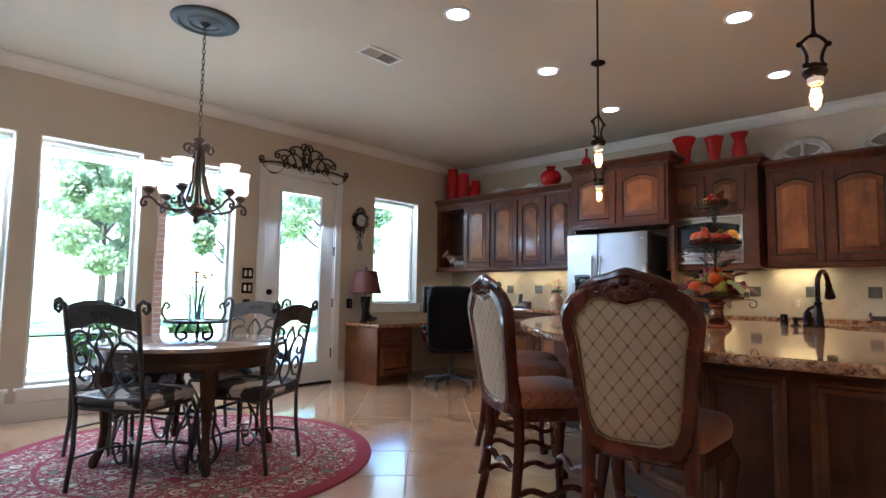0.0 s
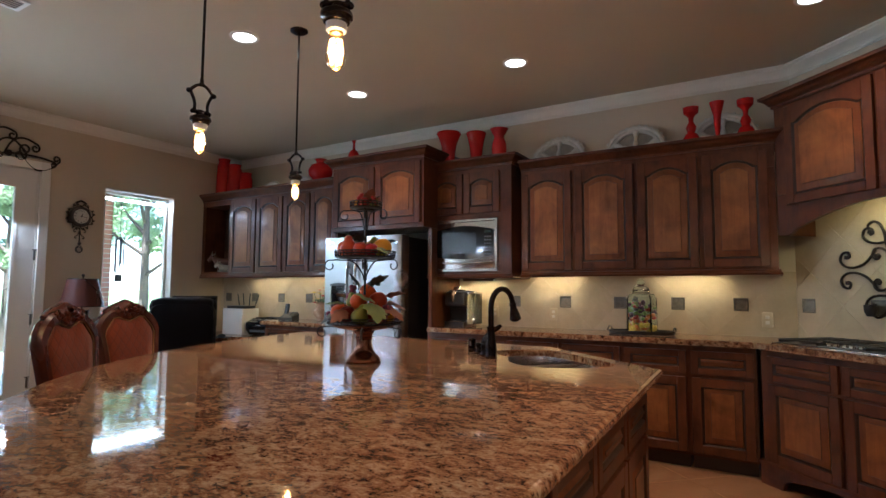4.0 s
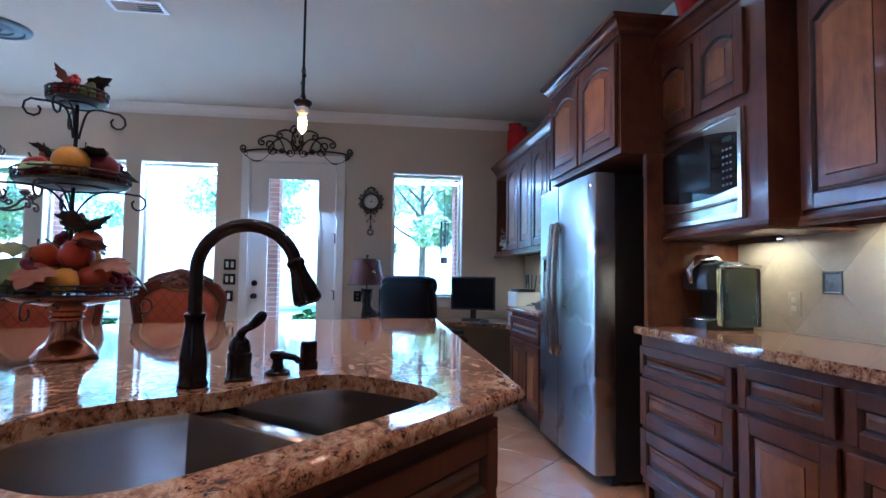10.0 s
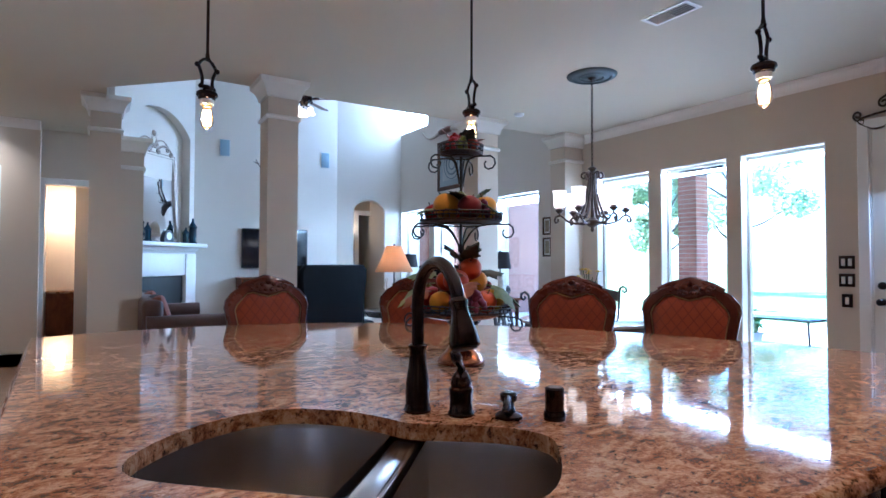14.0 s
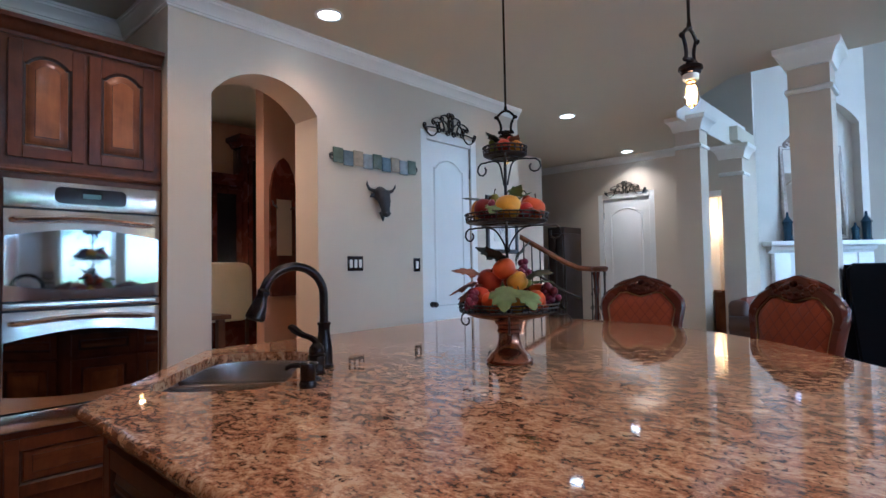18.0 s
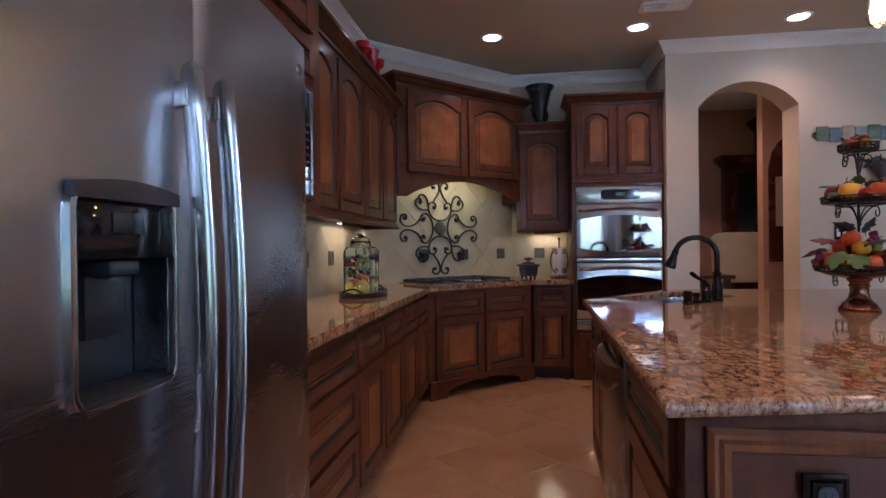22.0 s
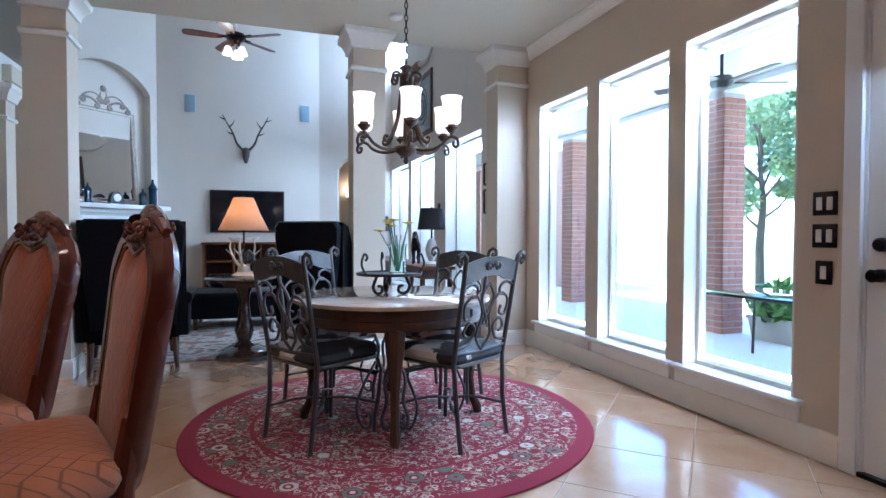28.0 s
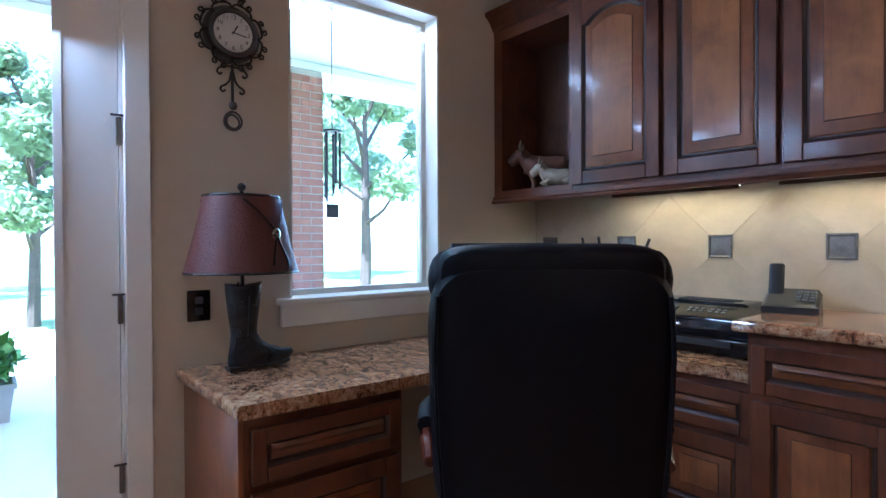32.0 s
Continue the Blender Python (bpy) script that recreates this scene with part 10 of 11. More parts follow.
for x in (-0.16, 0.16):
    for y in (-2.22, -0.65, 0.92):
        part("leg", lathe([(0, 0.64), (0.03, 0.64), (0.03, 0.50), (0.018, 0.45), (0.026, 0.25), (0.016, 0.06), (0.022, 0.02), (0.018, 0), (0, 0)], 12, (x, y, 0)), OAK_DARK, cn)
hs = thing("horse_sculpture", pose(-3.40, 0.25, 0.781, 0, 0, 70), "dark bronze horse sculpture on the console", "sculpture")
b = tube([(-0.14, 0, 0.20), (-0.05, 0, 0.21), (0.08, 0, 0.21), (0.15, 0, 0.28), (0.20, 0, 0.36), (0.28, 0, 0.30)], [0.05, 0.06, 0.06, 0.045, 0.032, 0.018], 10)
for x, y in ((-0.12, 0.03), (-0.10, -0.03), (0.08, 0.03), (0.11, -0.03)):
    tube([(x, y, 0.18), (x * 1.1, y, 0.09), (x * 1.15, y, 0.0)], [0.025, 0.013, 0.014], 7, b)
tube([(-0.16, 0, 0.22), (-0.21, 0, 0.15), (-0.20, 0, 0.06)], [0.016, 0.014, 0.005], 6, b)
part("body", b, BRONZE, hs)

SOFAHIDE = material("brown_sofa_leather", (0.075, 0.035, 0.022), 0.4, vary=0.3, scale=6, fine=160, bump=0.3)
so_ = thing("leather_sofa", pose(0.62, -0.75, 0, 0, 0, 90), "brown leather sofa with rolled arms", "sofa")
part("frame", box(-1.05, -0.42, 0.08, 1.05, 0.42, 0.36, 0.03, None, 3), SOFAHIDE, so_)
part("backrest", box(-1.02, -0.44, 0.30, 1.02, -0.22, 0.86, 0.07, None, 4), SOFAHIDE, so_)
for s in (-1, 1):
    part("arm", tube([(s * 1.02, -0.40, 0.58), (s * 1.02, 0.42, 0.58)], 0.105, 16), SOFAHIDE, so_)
    part("arm_panel", box(s * 1.02 - 0.09, -0.40, 0.09, s * 1.02 + 0.09, 0.41, 0.57, 0.02), SOFAHIDE, so_)
    part("seat_cushion", box(0.01 if s > 0 else -0.91, -0.22, 0.36, 0.91 if s > 0 else -0.01, 0.42, 0.50, 0.05, None, 3), SOFAHIDE, so_)
PILL = [material("pillow_" + n_, c, 0.85, vary=0.3, scale=20, fine=200, bump=0.3) for n_, c in (("dark", (0.05, 0.045, 0.05)), ("rust", (0.20, 0.06, 0.03)))]
for i, x in enumerate((-0.75, -0.45, 0.50, 0.78)):
    po = thing("throw_pillow", so_.matrix_basis @ pose(x, -0.16, 0.505, 18, 0, 8 * (-1) ** i), "square throw pillow on the leather sofa", "pillow", "sofa pillows")
    part("pillow_body", pad(0.42, 0.42, 0.40, 0.15), PILL[i % 2], po)
ot = thing("ottoman", pose(-1.35, -0.55, 0), "large black leather ottoman", "ottoman")
part("cushion", box(-0.55, -0.40, 0.14, 0.55, 0.40, 0.45, 0.05, None, 3), LEATHER, ot)
for x in (-0.48, 0.48):
    for y in (-0.33, 0.33):
        part("leg", lathe([(0, 0.14), (0.03, 0.14), (0.02, 0.05), (0.024, 0.0), (0, 0)], 10, (x, y, 0)), OAK_DARK, ot)


def area_rug_material():
    m, nt, p, vec = nodes_of("grey_floral_rug", 0.95)
    n = noise_tex(nt, vec, 5, 3, 0.6, 1.0)
    f = voronoi(nt, vec, 7.0)
    t = noise_tex(nt, vec, 220, 2)
    col = ramp(nt, calc(nt, "MULTIPLY_ADD", f, 0.5, n), [(0.45, (0.10, 0.07, 0.06)), (0.60, (0.30, 0.26, 0.22)), (0.75, (0.44, 0.40, 0.35)), (0.9, (0.20, 0.12, 0.10))])
    nt.links.new(col, p.inputs["Base Color"])
    relief(nt, p, t, 0.5, 0.006)
    return m


rg = thing("area_rug", pose(-1.45, -0.40, 0.004), "grey and brown floral area rug in the living room", "rug")
part("rug_body", prism(rounded(-1.45, -1.8, 1.45, 1.82, 0.02), 0.0, 0.012, 0.004), area_rug_material(), rg)

# the room beyond the arch of the living room
sc = thing("wall_sconce", pose(-3.40, -4.90, 1.97), "lit amber wall sconce", "sconce")
part("bowl", lathe([(0, -0.06), (0.04, -0.05), (0.075, 0.0), (0.08, 0.03), (0.07, 0.03), (0, -0.03)], 20, (0, 0.085, 0)), glow("amber_sconce", (1.0, 0.66, 0.34), 0.45), sc)
part("bracket", box(-0.03, 0.0, -0.09, 0.03, 0.02, 0.02, 0.004), BRONZE, sc)
o = new("sconce_lamp", bpy.data.lights.new("sconce_lamp", "POINT"))
o.data.energy, o.data.color, o.data.shadow_soft_size = 0.6, (1.0, 0.66, 0.36), 0.06
o.location = (-3.40, -4.78, 2.08)
bd = thing("bed_headboard", pose(-4.40, -5.75, 0), "curved dark wooden headboard in the room beyond", "headboard")
part("panel", upright([(-0.6, 0.0), (0.6, 0.0), (0.6, 1.2)] + [(0.6 * math.cos(math.pi * i / 16), 1.2 + 0.42 * math.sin(math.pi * i / 16)) for i in range(1, 16)] + [(-0.6, 1.2)], -0.04, 0.04, "x"), WOOD, bd)

# ---- hall, stair and the room behind the arch ----
hc = thing("hall_console", pose(2.52, 2.31, 0, 0, 0, -90), "narrow dark iron and wood console table in the hall", "table")
part("top", box(-0.35, -0.16, 0.77, 0.35, 0.16, 0.80, 0.005), OAK_DARK, hc)
part("shelf", box(-0.32, -0.14, 0.20, 0.32, 0.14, 0.22), OAK_DARK, hc)
for x in (-0.32, 0.32):
    for y in (-0.13, 0.13):
        part("leg", box(x - 0.014, y - 0.014, 0, x + 0.014, y + 0.014, 0.769, 0.003, None, 1), IRON, hc)
POLISHED_COPPER = material("polished_copper", (0.50, 0.22, 0.10), 0.16, 1.0, vary=0.3, scale=10, bump=0.1)
table_lamp(2.50, 2.34, 0.801, 0.45, 0.135, 0.095, 0.17, POLISHED_COPPER, "small lit lamp with a polished copper drum shade", BRONZE, False, 0.7)
bs_ = thing("branch_sculpture", pose(2.44, 2.43, 0.801), "dark branching metal sculpture on the console", "sculpture")
b = lathe([(0, 0), (0.07, 0), (0.06, 0.02), (0, 0.025)], 16)
rb_ = random.Random(8)
for k in range(9):
    a = rb_.uniform(0, 6.28)
    tube([(0, 0, 0.01), (0.05 * math.cos(a), 0.05 * math.sin(a), 0.10), (0.13 * math.cos(a + .4), 0.13 * math.sin(a + .4), rb_.uniform(0.09, 0.18))], [0.014, 0.010, 0.004], 6, b)
part("branches", b, IRON, bs_)
bf = thing("buffalo_figurine", pose(2.46, 2.10, 0.801, 0, 0, 200), "small brown buffalo figurine with pale horns on the console", "figurine")
b = tube([(-0.12, 0, 0.10), (-0.07, 0, 0.115), (0.0, 0, 0.135), (0.05, 0, 0.15), (0.09, 0, 0.12), (0.13, 0, 0.085), (0.145, 0, 0.06)], [0.03, 0.048, 0.055, 0.066, 0.052, 0.040, 0.022], 12)
for x, y in ((-0.09, 0.03), (-0.075, -0.03), (0.04, 0.035), (0.06, -0.035)):
    tube([(x, y, 0.10), (x, y, 0.05), (x + 0.004, y, 0.0)], [0.026, 0.016, 0.014], 8, b)
tube([(-0.145, 0, 0.11), (-0.16, 0, 0.07), (-0.155, 0, 0.04)], 0.006, 6, b)
part("body", b, OAK_DARK, bf)
for s in (-1, 1):
    part("horn", tube([(0.10, s * 0.035, 0.145), (0.10, s * 0.065, 0.155), (0.095, s * 0.075, 0.185), (0.09, s * 0.062, 0.205)], [0.012, 0.011, 0.007, 0.002], 8), BONE, bf)

STEPS = 4
structure("wall_stair_back", box(3.96, -0.58, 0, 4.08, 1.94, H), PAINT, "tan wall at the turn of the stair", "wall")
crown([(3.96, 1.94, cz), (3.96, -0.58, cz), (4.08, -0.58, cz)][::-1])
# warm light here is painted into the wall colour, no lamp behind it
structure("wall_passage", box(4.95, -1.39, 0, 5.05, 1.94, H), WARM_LIT_WALL, "passage wall behind the stair, warm light put into its orange-brown colour", "wall")
stairs = thing("staircase", None, "wooden stair with white risers", "stairs", "", "structure")
for i in range(STEPS):
    x0 = 2.75 + 0.285 * i
    yr = 0.72 + 0.30 * (0.285 * i)
    part("riser", box(x0, yr + 0.02, 0, x0 + 0.285, 1.94, 0.178 * (i + 1) - 0.03), WHITE, stairs)
    part("tread", box(x0 - 0.025, yr - 0.01, 0.178 * (i + 1) - 0.029, x0 + 0.284, 1.94, 0.178 * (i + 1), 0.006), WOOD_H, stairs)
rl = thing("stair_railing", None, "wood handrail on scrolled iron balusters", "railing")
RAILC = WOOD_H
path = [(2.36, 0.55, 1.235), (2.50, 0.62, 1.235), (2.66, 0.69, 1.25), (2.80, 0.73, 1.315)] + [(2.80 + 0.30 * k, 0.735 + 0.09 * k, 1.315 + 0.187 * k) for k in range(1, 4)]
part("handrail", tube(path, 0.034, 10), RAILC, rl)
part("lower_rail", tube([(2.62, 0.69, 0.86)] + [(2.80 + 0.30 * k, 0.735 + 0.09 * k, 0.94 + 0.187 * k) for k in range(4)], 0.016, 8), IRON, rl)
part("newel", lathe([(0, 0), (0.055, 0), (0.055, 0.06), (0.045, 0.08), (0.045, 0.22), (0.030, 0.26), (0.036, 0.32), (0.030, 0.60), (0.026, 0.90), (0.040, 0.98), (0.030, 1.02), (0.034, 1.10), (0.046, 1.18), (0.046, 1.20), (0, 1.20)], 20, (2.47, 0.60, 0)), MAHOGANY, rl, "turned dark wood newel post")
part("volute", lathe([(0, 1.272), (0.085, 1.270), (0.104, 1.258), (0.108, 1.238), (0.100, 1.218), (0.080, 1.205), (0, 1.204)], 30, (2.43, 0.585, 0)), RAILC, rl, "round wooden end of the handrail")
for k in range(5):
    a = radians(72 * k + 20)
    bx_, by_ = 2.44 + 0.085 * math.cos(a), 0.59 + 0.085 * math.sin(a)
    vb = part("baluster", tube([(bx_, by_, 0.0), (bx_, by_, 1.215)], 0.007, 6), IRON, rl)
    part("knuckle", ball(0.016, (bx_, by_, 0.92), 8, 1.3), IRON, vb)
    part("scroll", tube([(bx_ + u * math.sin(a), by_ - u * math.cos(a), 0.62 + v) for u, v in cee(0.0, -0.15, 0.03, 0.15, 0.030, 0.030, 0.22, 1)], 0.0055, 5), IRON, vb)
for k in range(10):
    x = 2.82 + 0.105 * k
    i = int((x - 2.75) / 0.285)
    t = (x - 2.80) / 0.30
    y, zt, zb = 0.735 + 0.09 * t, 1.29 + 0.187 * t, 0.178 * (i + 1)
    bb = part("baluster", tube([(x, y, zb), (x, y, zt)], 0.008, 6), IRON, rl)
    if k % 2:
        part("scroll", tube([(x + u * 0.9, y, (zb + zt) / 2 + v) for u, v in cee(0.0, -0.16, 0.05, 0.16, 0.035, 0.035, 0.25, 1)], 0.006, 5), IRON, bb)
    else:
        part("knuckle", ball(0.018, (x, y, zb * 0.45 + zt * 0.55), 8, 1.3), IRON, bb)
EBONY = wood("ebonised_wood", (0.030, 0.016, 0.011), (0.012, 0.007, 0.005), 0.35, 0.3)
ar = thing("tall_dark_armoire", pose(3.72, -1.02, 0), "tall dark carved wooden hall cabinet", "cabinet")
part("body", box(0, -0.36, 0.08, 0.30, 0.20, 1.82, 0.008), EBONY, ar)
part("cornice", sweep([(0, 0), (0.02, 0), (0.05, 0.05), (0.08, 0.06), (0.08, 0.10), (0, 0.10)], [(0.50, -0.36, 1.82), (0.30, 0.20, 1.82), (0.0, 0.20, 1.82), (0.0, -0.36, 1.82)]), EBONY, ar)
part("base", box(-0.02, -0.37, 0.0, 0.32, 0.22, 0.079, 0.006), EBONY, ar)
for x in (0.02, 0.155):
    part("door", box(x, 0.2005, 0.14, x + 0.125, 0.225, 1.76, 0.008), EBONY, ar)
# warm light in the room behind the hall doorway
vt = thing("vanity_light", pose(1.95, -3.50, 2.05), "lit warm lamp on the far wall", "wall lamp")
part("lamp_glass", lathe([(0, -0.06), (0.05, -0.05), (0.06, 0.0), (0.05, 0.06), (0, 0.065)], 16, (0, 0.09, 0)), glow("vanity_glass", (1.0, 0.66, 0.32), 1.3), vt)
part("bracket", box(-0.05, 0.0, -0.03, 0.05, 0.03, 0.03, 0.004), BRONZE, vt)
o = new("vanity_lamp", bpy.data.lights.new("vanity_lamp", "POINT"))
o.data.energy, o.data.color, o.data.shadow_soft_size = 3.6, (1.0, 0.60, 0.27), 0.06
o.location = (1.95, -3.25, 2.05)
vn = thing("vanity_cabinet", pose(1.50, -3.49, 0), "wooden vanity cabinet with a dark top", "cabinet")
part("body", box(0, 0, 0, 0.62, 0.5, 0.80), WOOD, vn)
part("top", box(-0.01, 0, 0.801, 0.63, 0.52, 0.84, 0.006), GRANITE, vn)

structure("wall_butler_side", box(3.62, 3.0, 0, 3.75, 4.52, H), DINING_TAN, "brown-rose wall end inside the room behind the arch", "wall")
ht = thing("hall_mirror", pose(3.618, 4.34, 1.05, 0, 0, -90), "dark carved wall mirror with a coat hook", "mirror")
part("back_board", upright([(-0.13, 0), (0.13, 0), (0.13, 0.95), (0.10, 1.10), (0.05, 1.20), (0, 1.24), (-0.05, 1.20), (-0.10, 1.10), (-0.13, 0.95)], -0.03, 0.0, "x"), MAHOGANY, ht)
part("mirror_glass", box(-0.075, -0.034, 0.36, 0.075, -0.0305, 0.86), MIRROR, ht)
for s in (-1, 1):
    part("hook", tube([(s * 0.08, -0.03, 0.80), (s * 0.09, -0.07, 0.78), (s * 0.14, -0.09, 0.80), (s * 0.15, -0.09, 0.84)], 0.007, 6), IRON, ht)
hu = thing("china_hutch", pose(5.38, 4.33, 0, 0, 0, -90), "tall dark wooden china hutch with glazed doors and a stepped cornice", "cabinet")
part("base", box(0.0, -0.50, 0, 1.55, 0, 0.90, 0.008), MAHOGANY, hu)
part("upper_side", box(0.0, -0.22, 0.901, 0.42, 0, 2.30, 0.006), MAHOGANY, hu)
part("upper_middle", box(0.421, -0.25, 0.901, 1.55, 0, 2.75, 0.006), MAHOGANY, hu)
CORN2 = [(0, 0), (0.02, 0), (0.05, 0.05), (0.09, 0.07), (0.09, 0.12), (0, 0.12)]
part("cornice", sweep(CORN2, [(0.42, -0.22, 2.25), (0.0, -0.22, 2.25), (0.0, 0.0, 2.25)]), MAHOGANY, hu)
part("cornice", sweep(CORN2, [(1.55, -0.25, 2.72), (0.421, -0.25, 2.72), (0.421, 0.0, 2.72)]), MAHOGANY, hu)
for x, w, z1_ in ((0.05, 0.33, 2.2), (0.47, 0.48, 2.62), (1.0, 0.48, 2.62)):
    d_ = part("door", shell([[(x + u, y, 1.28 + u), (x + w - u, y, 1.28 + u), (x + w - u, y, z1_ - u), (x + u, y, z1_ - u)] for u, y in ((0, -0.252), (0, -0.275), (0.05, -0.275), (0.055, -0.26))], False), MAHOGANY, hu)
    part("pane", box(x + 0.05, -0.262, 1.33, x + w - 0.05, -0.258, z1_ - 0.05), BLACK_GLASS, d_)
CREAMCLOTH = material("cream_upholstery", (0.62, 0.54, 0.36), 0.85, vary=0.1, fine=200, bump=0.2)
cc = thing("upholstered_chair", pose(4.55, 4.32, 0, 0, 0, 90), "cream upholstered dining chair beside the table", "chair")
part("back", pad(0.62, 0.66, 0.62, 0.10), CREAMCLOTH, cc, m=pose(0, -0.22, 0.76, 4))
part("seat", box(-0.28, -0.24, 0.40, 0.28, 0.26, 0.50, 0.03, None, 3), CREAMCLOTH, cc)
for x in (-0.25, 0.25):
    for y in (-0.22, 0.22):
        part("leg", box(x - 0.02, y - 0.02, 0, x + 0.02, y + 0.02, 0.40), OAK_DARK, cc)
    part("back_post", box(x - 0.015, -0.23, 0.40, x + 0.015, -0.20, 0.80), OAK_DARK, cc)
dt = thing("dining_table_beyond", pose(4.30, 5.25, 0), "dark wooden table in the room behind the arch", "table")
part("top", box(-0.45, -0.55, 0.86, 0.55, 0.95, 0.90, 0.008), OAK_DARK, dt)
for x in (-0.38, 0.48):
    for y in (-0.48, 0.88):
        part("leg", box(x - 0.03, y - 0.03, 0, x + 0.03, y + 0.03, 0.859), OAK_DARK, dt)
table_lamp(5.0, 4.05, 0.901, 0.36, 0.10, 0.07, 0.16, TANSHADE, "small lit lamp on the hutch in the room behind the arch", BRONZE, False, 9.0)

# ---- outside: porch, garden and trees ----
structure("ground", box(-600, -600, -0.6, 600, 600, -0.25), material("sunlit_lawn", (0.16, 0.22, 0.07), 0.9, vary=0.3, scale=1.2, fine=30, bump=0.5), "bright green lawn round the house", "ground")
structure("pavement", box(-11.5, -7.0, -0.24, -4.4, 11.5, -0.06), CONCRETE, "pale concrete porch floor", "pavement")
structure("porch_ceiling", box(-7.7, -7.0, 2.92, -4.41, 11.5, 3.02), WHITE, "white boarded porch ceiling", "ceiling")
structure("porch_beam", box(-7.17, -7.0, 2.842, -6.83, 11.5, 2.915), WHITE, "white porch beam on brick columns", "beam")
structure("porch_end_wall", box(-7.3, -7.2, -0.24, -4.41, -7.0, 3.0), material("brick_far_wall", (0.30, 0.13, 0.09), 0.9, vary=0.4, scale=12), "red brick wall at the end of the porch", "wall")


def brick_column(x, y, z0_, z1_, w=0.33):
    c = thing("brick_column", pose(x, y, z0_), "red brick porch column", "column", "porch columns")
    part("core", box(-w / 2 + 0.006, -w / 2 + 0.006, 0, w / 2 - 0.006, w / 2 - 0.006, z1_ - z0_ - 0.001), MORTAR, c)
    n = int((z1_ - z0_) / 0.075)
    for i in range(n):
        z = i * 0.075
        for k in range(4):
            a = 90 * k
            for s, L in ((0, 0.20), (1, 0.12)) if i % 2 else ((0, 0.095), (1, 0.225)):
                x0_ = -w / 2 if s == 0 else w / 2 - L
                m = pose(0, 0, z, 0, 0, a) @ pose(x0_, -w / 2, 0.004)
                key = (round(L, 3))
                if key not in BRICKS:
                    o = part("brick", box(0, 0, 0, L, 0.02, 0.064), BRICK, c, m=m, smooth=0)
                    BRICKS[key] = o
                else:
                    share("brick", BRICKS[key], c, m)
    return c


BRICKS = {}
for y in (-1.9, 1.42, 4.70, 7.84):
    brick_column(-7.0, y, -0.06, 2.84)
# brick house wing seen beyond the living room windows
structure("garden_wing", box(-9.5, -12.0, -0.25, -7.6, -4.5, 3.4), material("brick_wing", (0.36, 0.20, 0.15), 0.9, vary=0.4, scale=10), "brick wing of the house beyond the porch", "wall")


def leaf_cloud(b, rnd, cx, cy, cz, rx, rz, n, size):
    for _ in range(n):
        while True:
            p = Vector((rnd.uniform(-1, 1), rnd.uniform(-1, 1), rnd.uniform(-1, 1)))
            if 0.15 < p.length < 1:
                break
        c = Vector((cx + p.x * rx, cy + p.y * rx, cz + p.z * rz))
        d = Vector((rnd.gauss(0, 1), rnd.gauss(0, 1), rnd.gauss(0, 0.7))).normalized()
        e = d.cross(Vector((rnd.gauss(0, 1), rnd.gauss(0, 1), 1))).normalized()
        s = size * rnd.uniform(0.6, 1.3)
        vs = [b.verts.new(c + d * s), b.verts.new(c + e * s * 0.42), b.verts.new(c - d * s), b.verts.new(c - e * s * 0.42)]
        b.faces.new(vs)


FOLIAGE = material("tree_leaves", (0.10, 0.15, 0.06), 0.6, vary=0.5, scale=3, fine=20, bump=0)
leaf_nt = FOLIAGE.node_tree
thin = leaf_nt.nodes.new("ShaderNodeBsdfTranslucent")
thin.inputs[0].default_value = (0.58, 0.66, 0.42, 1)
both_ways = leaf_nt.nodes.new("ShaderNodeMixShader")
both_ways.inputs[0].default_value = 0.5
leaf_nt.links.new(leaf_nt.nodes["Principled BSDF"].outputs[0], both_ways.inputs[1])
leaf_nt.links.new(thin.outputs[0], both_ways.inputs[2])
leaf_nt.links.new(both_ways.outputs[0], leaf_nt.nodes["Material Output"].inputs[0])
BARK = material("bark", (0.10, 0.075, 0.055), 0.9, vary=0.3, scale=9, bump=0.5)


def tree(x, y, h, r, seed):
    rnd = random.Random(seed)
    t = thing("garden_tree", pose(x, y, -0.25), "leafy green garden tree with an open crown", "tree", "garden trees")
    b = tube([(0, 0, 0), (0.05, 0.02, h * 0.2), (-0.03, 0.05, h * 0.42), (0.06, 0, h * 0.62), (0.02, 0, h * 0.85)], [h * 0.024, h * 0.02, h * 0.016, h * 0.010, h * 0.004], 8)
    blobs = []
    for i in range(11):
        a = 2.4 * i + rnd.uniform(-.4, .4)
        z = h * (0.34 + 0.055 * i)
        q = r * (1.0 - 0.55 * abs(i / 11 - 0.35)) * rnd.uniform(0.55, 1.0)
        e = (q * math.cos(a), q * math.sin(a), z + h * 0.10)
        tube([(0, 0, z * 0.85), (e[0] * 0.5, e[1] * 0.5, z), e], [h * 0.009, h * 0.006, h * 0.002], 6, b)
        blobs.append(e)
    part("trunk", b, BARK, t)
    b = bmesh.new()
    for e in blobs:
        leaf_cloud(b, rnd, *e, r * rnd.uniform(0.28, 0.45), h * rnd.uniform(0.06, 0.10), 620, 0.075 + h * 0.006)
    leaf_cloud(b, rnd, 0, 0, h * 0.9, r * 0.3, h * 0.1, 260, 0.065 + h * 0.005)
    part("crown", b, FOLIAGE, t, smooth=0)
    return t


for i, (x, y, h, r) in enumerate(((-14, 6.0, 4.6, 1.2), (-14.5, -4.6, 5.4, 1.5), (-14.0, 9.3, 5.0, 1.1), (-13.5, 12.4, 6.5, 1.7), (-22, 1.5, 8.5, 3.0), (-24, 16, 9.5, 3.4), (-26, -9, 9.0, 3.4), (-21, 8.5, 7.5, 2.4))):
    tree(x, y, h, r, i + 3)
